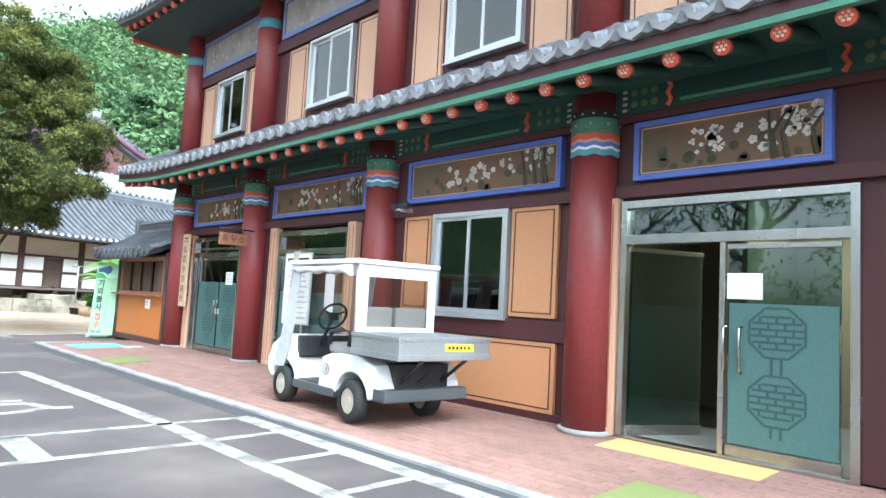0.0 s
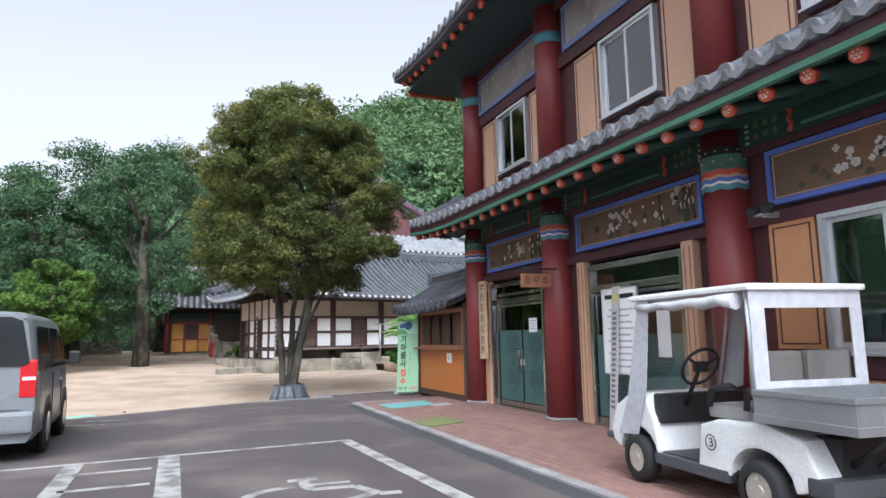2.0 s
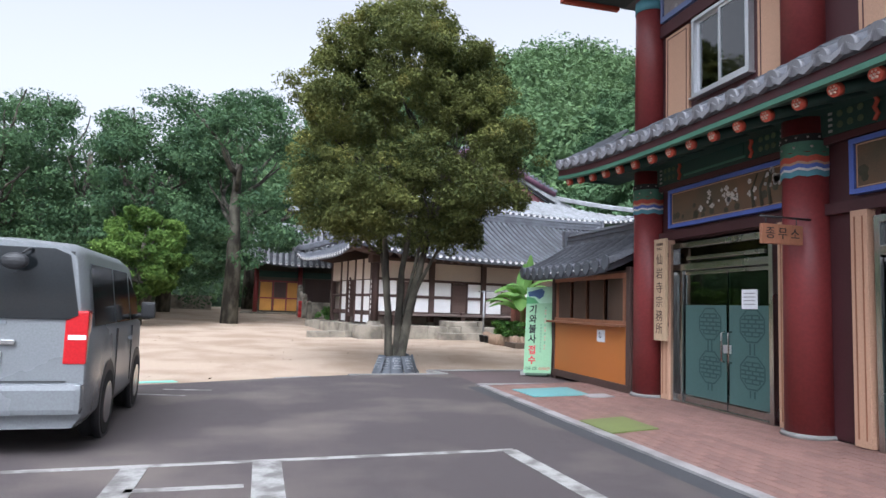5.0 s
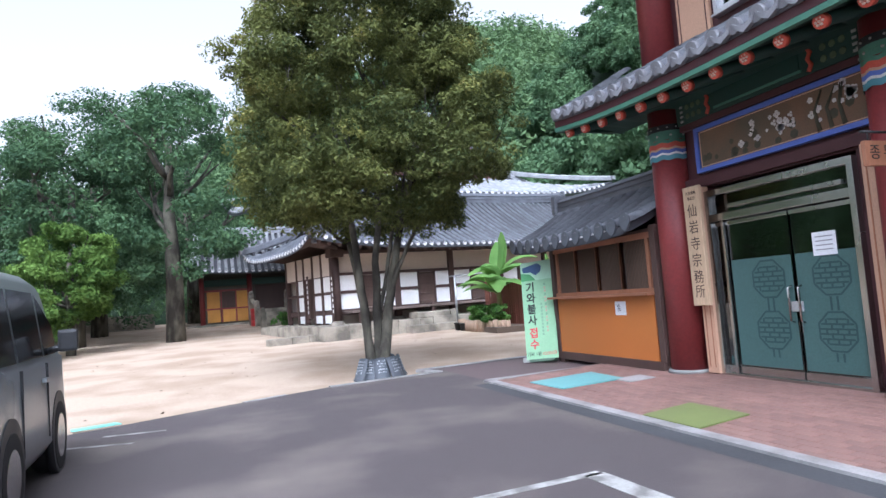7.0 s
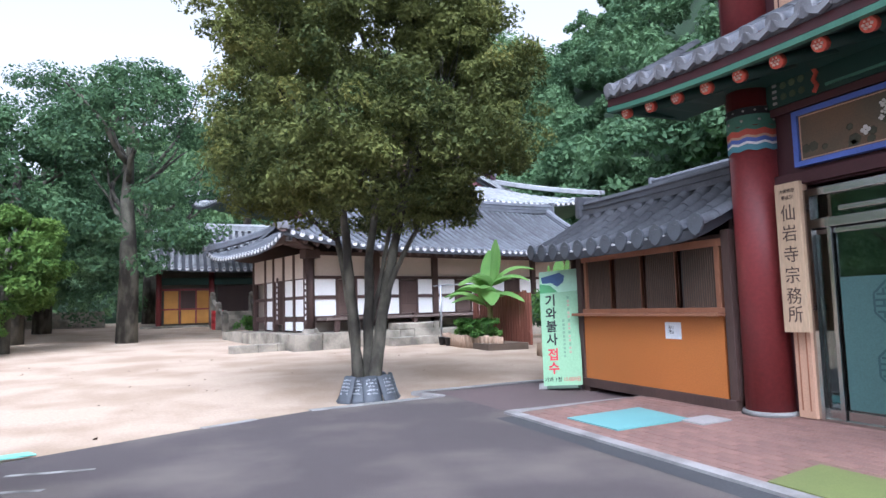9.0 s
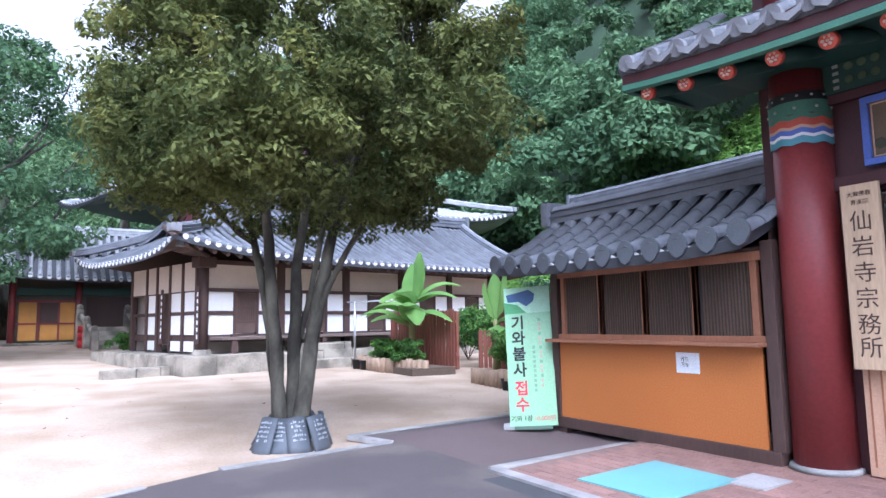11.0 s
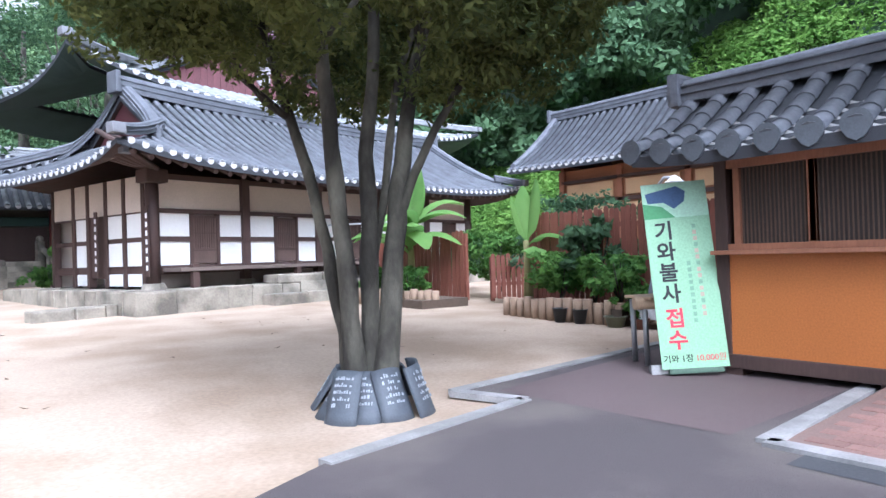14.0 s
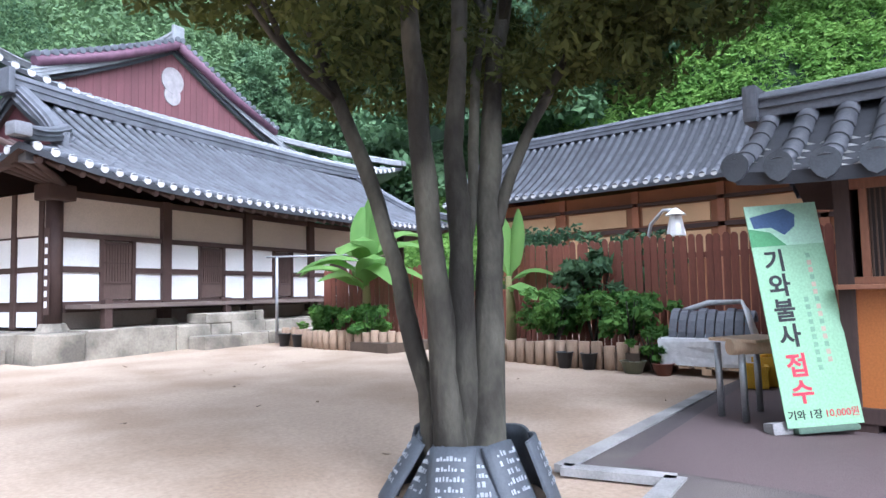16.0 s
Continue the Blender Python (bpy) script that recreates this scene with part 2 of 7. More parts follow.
def prism(bm, outline, axis, a, b, bevel=0.0):
    """A flat outline (list of 2D points) drawn out along an axis from a to b."""
    def at(p, t):
        return {"x": (t, p[0], p[1]), "y": (p[0], t, p[1]), "z": (p[0], p[1], t)}[axis]
    v0 = [bm.verts.new(at(p, a)) for p in outline]
    v1 = [bm.verts.new(at(p, b)) for p in outline]
    n = len(outline)
    fs = [bm.faces.new(v0), bm.faces.new(list(reversed(v1)))]
    for i in range(n):
        fs.append(bm.faces.new((v0[i], v1[i], v1[(i + 1) % n], v0[(i + 1) % n])))
    bmesh.ops.recalc_face_normals(bm, faces=fs)
    if bevel > 0:
        bmesh.ops.bevel(bm, geom=list({e for f in fs for e in f.edges}), offset=bevel, segments=2, affect='EDGES', profile=0.7)


def mesh_of(name, bm, material):
    me = bpy.data.meshes.new(name)
    bm.normal_update()
    bm.to_mesh(me)
    bm.free()
    me.materials.append(material)
    return me


def part(name, bm, material, parent, label=""):
    ob = new(name, mesh_of(name, bm, material))
    if parent is not None:
        ob.parent = parent
    if label:
        ob["label"] = label
    return ob


SPLIT = {"wall_panel", "room_wall", "backrest", "block", "door_panel", "beam", "upper_beam", "rail", "stile", "side_board", "crate_side", "crate_rim", "pallet_block", "floodlight", "window_frame", "mid_rail",
         "floor_beam", "side_post", "pilaster_line", "wing_post", "sill_band", "head_rail", "side_wall", "floor_slab", "inner_door", "sill", "small_writing", "notice_line", "sticker_writing", "board_writing", "strip_writing",
         "board_frame", "verse_mark", "tailgate_bars", "bed_rib", "door_seam", "badge", "door_frame"}


def boxes(name, material, parent, *dims, bevel=0.0, label=""):
    if name in SPLIT and len(dims) > 1:
        return [boxes(name, material, parent, d, bevel=bevel, label=label) for d in dims][0]
    bm = bmesh.new()
    for d in dims:
        box(bm, *d, bevel=bevel)
    return part(name, bm, material, parent, label)


def thing(name, label, category, at=(0, 0, 0), rz=0.0, group="", kind=""):
    ob = new(name)
    ob.matrix_basis = pose(*at, 0, 0, rz)
    return tagged(ob, label, category, group, kind)


def solid(name, material, label, category, *dims, bevel=0.0, kind="", group=""):
    return tagged(boxes(name, material, None, *dims, bevel=bevel), label, category, group, kind)


def letters(name, text, size, material, parent, m, label="", depth=0.002, spacing=1.0, bold=0.0):
    """Flat raised writing with the built-in font, centred at the pose m (x along the line, y up)."""
    cu = bpy.data.curves.new(name, "FONT")
    cu.body, cu.size, cu.align_x, cu.align_y, cu.extrude, cu.space_line, cu.offset = text, size, 'CENTER', 'CENTER', depth, spacing, bold
    tmp = new(name, cu)
    bpy.context.view_layer.update()
    me = bpy.data.meshes.new_from_object(tmp.evaluated_get(bpy.context.evaluated_depsgraph_get()))
    bpy.data.objects.remove(tmp)
    me.materials.clear()
    me.materials.append(material)
    ob = new(name, me)
    ob.parent = parent
    ob.matrix_basis = m
    if label:
        ob["label"] = label
    return ob


def leaves(name, material, centres, spread, count, size, parent=None, squash=0.7, seed=1, long=1.8, up=0.0):
    """Many small bent leaves gathered in clumps round the centres."""
    rng = np.random.default_rng(seed)
    c = np.asarray(centres, float)
    n = len(c) * count
    base = np.repeat(c, count, axis=0)
    d = rng.normal(size=(n, 3))
    d /= np.linalg.norm(d, axis=1)[:, None]
    rad = rng.uniform(0.35, 1.0, n) ** 0.6
    sp = np.repeat(np.broadcast_to(np.asarray(spread, float), (len(c),)), count)
    p = base + d * (rad * sp)[:, None] * np.array((1, 1, squash))
    nrm = d * 0.7 + rng.normal(size=(n, 3)) * 0.5 + np.array((0, 0, 0.45 + up))
    nrm /= np.linalg.norm(nrm, axis=1)[:, None]
    a = np.cross(nrm, rng.normal(size=(n, 3)))
    a /= np.linalg.norm(a, axis=1)[:, None]
    b = np.cross(nrm, a)
    s = size * rng.uniform(0.6, 1.35, n)[:, None]
    v = np.stack([p - a * s * long * 0.5, p + b * s * 0.42 - nrm * s * 0.12, p + a * s * long * 0.5, p - b * s * 0.42 - nrm * s * 0.12], axis=1).reshape(-1, 3)
    me = bpy.data.meshes.new(name)
    me.vertices.add(n * 4)
    me.vertices.foreach_set("co", v.astype(np.float32).ravel())
    me.loops.add(n * 4)
    me.loops.foreach_set("vertex_index", np.arange(n * 4, dtype=np.int32))
    me.polygons.add(n)
    me.polygons.foreach_set("loop_start", np.arange(0, n * 4, 4, dtype=np.int32))
    me.update(calc_edges=True)
    me.materials.append(material)
    ob = new(name, me)
    ob.parent = parent
    return ob


def ground_z(y):
    """The yard rises a little towards the halls."""
    return float(np.interp(y, (19.0, 22.5, 29.0, 40.0, 48.0), (0.0, 0.09, 0.2, 0.5, 0.9)))

# ---- ground ----


def sheet(name, outline, z, material, label, category, thick=0.0, kind="structure"):
    bm = bmesh.new()
    if thick:
        prism(bm, outline, "z", z - thick, z)
    else:
        bm.faces.new([bm.verts.new((x, y, z)) for x, y in outline])
    return tagged(part(name, bm, material, None), label, category, kind=kind)


bm = bmesh.new()
gx = sorted(set([-900, -300, -120, -60, -40] + [i * 1.0 for i in range(-30, 50)] + [60, 90, 140, 300, 900]))
gy = sorted(set([-900, -300, -100, -50, -20, 0, 10] + [15 + i * 1.0 for i in range(0, 38)] + [60, 90, 140, 300, 900]))
vs = {}
for i, x in enumerate(gx):
    for j, y in enumerate(gy):
        bump = 0.03 * noise.noise((x * 0.35, y * 0.35, 0)) if 19 < y < 60 and -40 < x < 40 else 0
        dip = 0.11 * math.exp(-((x - 2.7) ** 2 + (y - 20.0) ** 2) / 1.4)
        vs[i, j] = bm.verts.new((x, y, ground_z(y) + bump - dip - 0.03))
for i in range(len(gx) - 1):
    for j in range(len(gy) - 1):
        bm.faces.new((vs[i, j], vs[i + 1, j], vs[i + 1, j + 1], vs[i, j + 1])).smooth = True
tagged(part("ground", bm, SAND, None), "pale sandy yard of packed earth with small scuffs", "ground", kind="structure")

# asphalt of the car park, ending at a slanting edge beside the tree
EDGE = [(-30, 6.2), (-8, 14.5), (-1.45, 17.05), (0.2, 17.95), (1.75, 18.66), (3.8, 18.98), (3.6, 19.68), (7.4, 20.02), (12, 20.3)]
sheet("road", [(-30, -40), (12, -40)] + list(reversed(EDGE)), 0.0, ASPHALT, "worn grey asphalt of a temple car park", "asphalt", 0.06)
sheet("road_patch", [(3.95, 17.3), (12, 17.3), (12, 20.2), (7.4, 19.8), (3.9, 19.4)], 0.004, RED_ASPHALT, "reddish worn asphalt beside the ticket booth", "asphalt")


def strip(name, pts, w, z, h, material, label, category, kind="structure"):
    """A kerb or painted band along a bent line."""
    bm = bmesh.new()
    for (xa, ya), (xb, yb) in zip(pts, pts[1:]):
        d = Vector((xb - xa, yb - ya)).normalized()
        n = Vector((-d.y, d.x)) * w / 2
        prism(bm, [(xa + n.x, ya + n.y), (xb + n.x, yb + n.y), (xb - n.x, yb - n.y), (xa - n.x, ya - n.y)], "z", z, z + h)
    return tagged(part(name, bm, material, None), label, category, kind=kind)


strip("kerb", EDGE[4:8], 0.13, -0.04, 0.055, CONCRETE, "pale concrete edging strip between asphalt and sand", "kerb")
strip("kerb", [(0.35, 18.0), (1.0, 18.3)], 0.1, -0.04, 0.05, CONCRETE, "half-buried pale concrete edging in sand", "kerb")

# painted bays
LINES = [((-9, 10.75), (2.62, 11.80), 0.09), ((2.56, 11.79), (2.81, 7.15), 0.17), ((2.81, 7.15), (2.82, -4), 0.17), ((-0.76, 11.44), (-0.66, 6.2), 0.2), ((0.27, 11.54), (0.37, 6.2), 0.24),
         ((-0.7, 10.76), (0.11, 10.80), 0.09), ((-0.69, 9.86), (0.13, 9.90), 0.1), ((-0.67, 8.91), (0.15, 8.95), 0.1), ((-0.65, 7.98), (0.17, 8.0), 0.1),
         ((-9, 7.22), (3.72, 7.09), 0.09), ((3.64, 7.05), (3.64, -4), 0.2), ((2.9, 6.2), (3.54, 6.23), 0.09), ((2.9, 5.22), (3.54, 5.25), 0.09), ((2.9, 4.24), (3.54, 4.27), 0.09),
         ((2.9, 3.26), (3.54, 3.28), 0.09), ((1.1, 6.16), (2.72, 6.15), 0.09), ((1.5, 7.12), (1.5, 6.2), 0.22), ((-3.5, 11.2), (-3.4, 6.2), 0.1), ((-6.1, 10.98), (-6.0, 6.2), 0.1)]
for a, b, w in LINES:
    strip("road_marking", [a, b], w, -0.002, 0.006, PAINT_LINE, "worn white painted parking line on asphalt", "road marking")
for i, (x0, y0, x1, y1) in enumerate([(-1.7, 15.9, -0.9, 15.7), (-1.3, 16.4, -0.6, 16.3)]):
    strip("road_marking", [(x0, y0), (x1, y1)], 0.07, -0.002, 0.005, PAINT_LINE, "short scuffed remains of white paint on asphalt", "road marking")
# wheelchair sign
bm = bmesh.new()


def ribbon(bm, pts, w, z0, z1):
    for (xa, ya), (xb, yb) in zip(pts, pts[1:]):
        d = Vector((xb - xa, yb - ya)).normalized()
        n = Vector((-d.y, d.x)) * w / 2
        prism(bm, [(xa + n.x, ya + n.y), (xb + n.x, yb + n.y), (xb - n.x, yb - n.y), (xa - n.x, ya - n.y)], "z", z0, z1)


ribbon(bm, [(1.56 + 0.6 * math.cos(a), 8.70 + 0.4 * math.sin(a)) for a in np.linspace(radians(100), radians(325), 22)], 0.11, -0.002, 0.005)
ribbon(bm, [(1.58, 9.3), (1.56, 9.06), (1.6, 8.9), (2.0, 8.86), (2.14, 8.46), (2.34, 8.43)], 0.11, -0.002, 0.0055)
ribbon(bm, [(1.58, 9.1), (2.0, 9.08)], 0.08, -0.002, 0.006)
ribbon(bm, [(1.43, 9.36), (1.73, 9.36)], 0.12, -0.002, 0.0065)
tagged(part("wheelchair_marking", bm, PAINT_LINE, None), "worn white wheelchair symbol painted on asphalt", "road marking", kind="structure")

# brick pavement with its kerb
PAVE_END = 17.05
sheet("pavement", [(4.0, -12), (6.3, -12), (6.3, PAVE_END - 0.05), (4.0, PAVE_END - 0.05)], 0.004, mat("brick_joint", (0.20, 0.13, 0.11), 0.95, dark=0.7), "pink-red brick pavement in front of the office", "pavement", 0.03)
strip("kerb", [(3.93, -12), (3.93, PAVE_END), (6.3, PAVE_END + 0.15)], 0.14, -0.04, 0.068, CONCRETE, "worn pale grey kerbstone edging the brick pavement", "kerb")
sheet("drain_strip", [(3.62, -12), (3.86, -12), (3.86, 16.8), (3.62, 16.8)], 0.003, mat("dark_asphalt", (0.06, 0.06, 0.065), 0.9, bump=0.4), "dark asphalt strip along the kerb", "asphalt")

# ---- tiled roofs ----


def roof_h(s, z0, z1):
    return z0 + (z1 - z0) * (0.72 * s + 0.28 * s * s)


def row_mesh(name, pts, r, material, tile=0.34):
    """One run of overlapping half-round tiles over the points (from the eave upward)."""
    pts = [Vector(p) for p in pts]
    lens = [(b - a).length for a, b in zip(pts, pts[1:])]
    total = sum(lens)
    n = max(2, round(total / tile))
    bm = bmesh.new()

    def at(d):
        for a, b, l in zip(pts, pts[1:], lens):
            if d <= l:
                return a.lerp(b, d / l), (b - a).normalized()
            d -= l
        return pts[-1], (pts[-1] - pts[-2]).normalized()
    seg = 6
    prev = None
    for k in range(n):
        ring = []
        for d, rr in ((k / n * total, r), ((k + 1) / n * total, r * 0.86)):
            p, ax = at(d)
            side = ax.cross(Vector((0, 0, 1))).normalized()
            up = side.cross(ax)
            ring.append([bm.verts.new(p + side * rr * math.cos(math.pi * i / seg) + up * rr * 0.95 * math.sin(math.pi * i / seg)) for i in range(seg + 1)])
        for i in range(seg):
            bm.faces.new((ring[0][i], ring[0][i + 1], ring[1][i + 1], ring[1][i])).smooth = True
        if prev is None:
            bm.faces.new(ring[0])
        else:
            for i in range(seg):
                bm.faces.new((prev[i], prev[i + 1], ring[0][i + 1], ring[0][i]))
        prev = ring[1]
    return mesh_of(name, bm, material)


def ridge(parent, pts, w, h, material, name="ridge", cap=True):
    """A built-up ridge of flat tiles with a round cap, along the points."""
    pts = [Vector(p) for p in pts]
    bm = bmesh.new()
    rings = []
    prof = [(-w / 2, 0), (-w / 2, h * 0.3), (-w * 0.56, h * 0.32), (-w * 0.56, h * 0.38), (-w * 0.45, h * 0.4), (-w * 0.45, h * 0.62), (-w * 0.52, h * 0.64), (-w * 0.52, h * 0.7), (-w * 0.4, h * 0.74),
            (-w * 0.3, h * 0.92), (0, h), (w * 0.3, h * 0.92), (w * 0.4, h * 0.74), (w * 0.52, h * 0.7), (w * 0.52, h * 0.64), (w * 0.45, h * 0.62), (w * 0.45, h * 0.4), (w * 0.56, h * 0.38), (w * 0.56, h * 0.32), (w / 2, h * 0.3), (w / 2, 0)]
    for i, p in enumerate(pts):
        ax = pts[min(i + 1, len(pts) - 1)] - pts[max(i - 1, 0)]
        side = ax.cross(Vector((0, 0, 1))).normalized()
        rings.append([bm.verts.new(p + side * a + Vector((0, 0, b))) for a, b in prof])
    for a, b in zip(rings, rings[1:]):
        for k in range(len(prof) - 1):
            bm.faces.new((a[k], a[k + 1], b[k + 1], b[k]))
    bm.faces.new(rings[0])
    bm.faces.new(list(reversed(rings[-1])))
    return part(name, bm, material, parent)


def tiled_roof(parent, x0, x1, y0, y1, z0, z1, gl, gr, spacing=0.3, r=0.085, material=None, lift=0.3, tile=0.34, ends=True, soffit=None, sides=True, ridge_h=0.4, rafters=True, back=True):
    """Hip-and-gable roof over the eave rectangle: concave slopes, lifted corners, rows of round tiles, ridges and rafters.
    gl, gr: how far the gables stand in from the left and right eaves (negative: plain gable overhanging)."""
    material = material or TILE
    hy = (y1 - y0) / 2
    yr = (y0 + y1) / 2
    xm, hw = (x0 + x1) / 2, (x1 - x0) / 2
    wave = []

    def zs(x, s):
        return roof_h(s, z0, z1) + lift * (1 - s) ** 2 * abs((x - xm) / hw) ** 4

    def slab(f, name="tile_bed", nx=24, ns=9):
        bm = bmesh.new()
        top = [[bm.verts.new(f(i / nx, j / ns)) for j in range(ns + 1)] for i in range(nx + 1)]
        bot = [[bm.verts.new(Vector(f(i / nx, j / ns)) - Vector((0, 0, 0.11))) for j in range(ns + 1)] for i in range(nx + 1)]
        fs = []
        for i in range(nx):
            for j in range(ns):
                fs.append(bm.faces.new((top[i][j], top[i + 1][j], top[i + 1][j + 1], top[i][j + 1])))
                fs.append(bm.faces.new((bot[i][j], bot[i][j + 1], bot[i + 1][j + 1], bot[i + 1][j])))
            fs.append(bm.faces.new((top[i][0], bot[i][0], bot[i + 1][0], top[i + 1][0])))
        for j in range(ns):
            for i in (0, nx):
                fs.append(bm.faces.new((top[i][j], top[i][j + 1], bot[i][j + 1], bot[i][j])))
        bmesh.ops.recalc_face_normals(bm, faces=fs)
        for q in fs:
            q.smooth = False
        ob = part(name, bm, TILE_BED_SHADED, parent)
        if soffit:
            ob.data.materials.append(soffit)
            for k, p in enumerate(ob.data.polygons):
                if p.normal.z < -0.2:
                    p.material_index = 1
        return ob

    def lo(s):
        return min(x0 + max(gl, 0), x0 + s * hy) if gl > 0 else x0

    def hi(s):
        return max(x1 - max(gr, 0), x1 - s * hy) if gr > 0 else x1
    cap_mesh = None
    for sg, on in ((1, True), (-1, back)):
        if not on:
            continue
        yb = y0 if sg == 1 else y1
        slab(lambda t, s: (lo(s) + (hi(s) - lo(s)) * t, yb + sg * s * hy, zs(lo(s) + (hi(s) - lo(s)) * t, s)))
        n = int((x1 - x0) / spacing)
        for i in range(n + 1):
            x = x0 + (x1 - x0) * i / n
            s1 = 1.0
            if gl > 0 and x < x0 + gl:
                s1 = (x - x0) / hy
            if gr > 0 and x > x1 - gr:
                s1 = min(s1, (x1 - x) / hy)
            if s1 < 0.06:
                continue
            pts = [(x, yb + sg * s * hy, zs(x, s) + 0.025) for s in np.linspace(0, s1, max(2, int(10 * s1)))]
            me = row_mesh("cover_tile", pts, r, material, tile)
            ob = new("cover_tile", me)
            ob.parent = parent
            if ends and sg == 1:
                if cap_mesh is None:
                    b2 = bmesh.new()
                    tube(b2, (0, -0.015, 0.01), (0, 0.05, 0.01), r * 0.95, r * 0.95, 10)
                    cap_mesh = mesh_of("tile_end", b2, MORTAR)
                c = new("tile_end", cap_mesh)
                c.parent = parent
                c.location = pts[0]
    if sides:
        for g, xe, sg in ((gl, x0, 1), (gr, x1, -1)):
            if g <= 0:
                continue
            smax = g / hy

            def side(t, s, xe=xe, sg=sg, smax=smax):
                q = s * smax
                ya, yb = y0 + q * hy, y1 - q * hy
                y = ya + (yb - ya) * t
                z = roof_h(q, z0, z1) + lift * (1 - q) ** 2 * abs((y - yr) / hy) ** 4
                return (xe + sg * q * hy, y, z)
            slab(side, nx=12, ns=4)
            n = int((y1 - y0) / spacing)
            for i in range(n + 1):
                y = y0 + (y1 - y0) * i / n
                s1 = min(smax, (y - y0) / hy, (y1 - y) / hy)
                if s1 < 0.06:
                    continue
                pts = [(xe + sg * s * hy, y, roof_h(s, z0, z1) + lift * (1 - s) ** 2 * abs((y - yr) / hy) ** 4) for s in np.linspace(0, s1, 5)]
                ob = new("cover_tile", row_mesh("cover_tile", pts, r, material, tile))
                ob.parent = parent
                if ends:
                    b2 = bmesh.new()
                    tube(b2, (pts[0][0] - sg * 0.015, y, pts[0][2] + 0.01), (pts[0][0] + sg * 0.04, y, pts[0][2] + 0.01), r * 0.95, r * 0.95, 10)
                    part("tile_end", b2, MORTAR, parent)
            # hip ridges and descending gable ridges
            for yb, sy in ((y0, 1), (y1, -1)):
                pts = [(xe + sg * s * hy, yb + sy * s * hy, roof_h(s, z0, z1) + lift * (1 - s) ** 2 + 0.05) for s in np.linspace(0.0, smax, 7)]
                ridge(parent, pts, 0.26, 0.26, material, "hip_ridge")
                tip = Vector(pts[0])
                b2 = bmesh.new()
                box(b2, tip.x - 0.14, tip.x + 0.14, tip.y - 0.14, tip.y + 0.14, tip.z + 0.02, tip.z + 0.24, 0.05)
                part("ridge_tip", b2, TILE_END, parent)
                xg = xe + sg * (g + 0.12)
                pts = [(xg - sg * 0.25 * (1 - (s - smax) / (1 - smax)) ** 3, yb + sy * s * hy, roof_h(s, z0, z1) + 0.06) for s in np.linspace(smax * 0.72, 1, 8)]
                ridge(parent, pts, 0.3, 0.34, material, "gable_ridge")
    # main ridge with a sag and lifted ends
    xa, xb = (x0 + max(gl, 0) - 0.15), (x1 - max(gr, 0) + 0.15)
    pts = [(xa + (xb - xa) * t, yr, z1 - 0.02 + 0.3 * lift * abs(2 * t - 1) ** 3) for t in np.linspace(0, 1, 13)]
    ridge(parent, pts, 0.34, ridge_h, material)
    for p in (pts[0], pts[-1]):
        b2 = bmesh.new()
        box(b2, p[0] - 0.07, p[0] + 0.07, yr - 0.24, yr + 0.24, p[2] - 0.05, p[2] + ridge_h + 0.05, 0.05)
        part("ridge_end", b2, material, parent)
    if rafters and soffit:
        n = int((x1 - x0) / 0.36)
        b2 = bmesh.new()
        tube(b2, (0, 0, 0), (0, 1.5, 1.5 * 0.72 * (z1 - z0) / hy), 0.06, 0.06, 8)
        rm = mesh_of("rafter", b2, soffit)
        for i in range(1, n):
            x = x0 + (x1 - x0) * i / n
            c = new("rafter", rm)
            c.parent = parent
            c.location = (x, y0 + 0.06, zs(x, 0) - 0.16)
    return zs

# ---- the two-storey office ----
F = 6.2
COLS = [15.06, 11.8, 8.05, 4.42, 1.15, -2.5]
SLOPE = math.degrees(math.atan(0.035))
PAVE_TILT = Matrix.Translation((3.95, 0, 0)) @ pose(0, 0, 0, 0, -SLOPE, 0) @ Matrix.Translation((-3.95, 0, 0))
bpy.data.objects["pavement"].matrix_basis = PAVE_TILT
STOREY = Matrix.Translation((0, 0, 0.08)) @ Matrix.Diagonal((1, 1, 0.935, 1))
office = thing("office_building", "two-storey temple office with red columns, painted boards and tiled eaves", "building")
office.matrix_basis = STOREY
# walls behind the painted front: open at doors and windows
WX0, WX1 = F + 0.02, F + 0.22
dims = [(WX0, WX1, -6, 15.5, 2.6, 4.45), (WX0, WX1, -6, 15.5, 6.15, 8.0)]
for a, b in ((14.48, 15.5), (10.92, 12.35), (8.05, 8.86), (4.1, 8.05), (-6, 1.92)):
    if (a, b) != (4.1, 8.05):
        dims.append((WX0, WX1, a, b, 0, 2.6))
dims += [(WX0, WX1, 4.1, 5.62, 0, 2.6), (WX0, WX1, 6.94, 8.06, 0, 2.6), (WX0, WX1, 5.62, 6.94, 0, 1.2)]
UPW = [(12.72, 13.95), (9.09, 10.36), (5.55, 6.88), (2.05, 3.35), (-1.4, 0.0)]
edges_y = [-6] + [v for a, b in sorted(UPW) for v in (a, b)] + [15.5]
for a, b in zip(edges_y[0::2], edges_y[1::2]):
    dims.append((WX0, WX1, a, b, 4.45, 6.15))
for a, b in UPW:
    dims.append((WX0, WX1, a, b, 4.45, 4.85))
boxes("wall", DARKRED, office, *dims, label="dark red painted wall")
boxes("wall", PLASTER, office, (F + 0.22, 14, 15.3, 15.5, 0, 8.0), (13.8, 14, -6, 15.3, 0, 8), (F + 0.22, 13.8, -6, -5.8, 0, 8))
boxes("floor_slab", CONCRETE, office, (F + 0.02, 13.8, -5.8, 15.3, -0.05, 0.02), (F + 0.22, 13.8, -5.8, 15.3, 4.1, 4.4), label="grey floor slab")

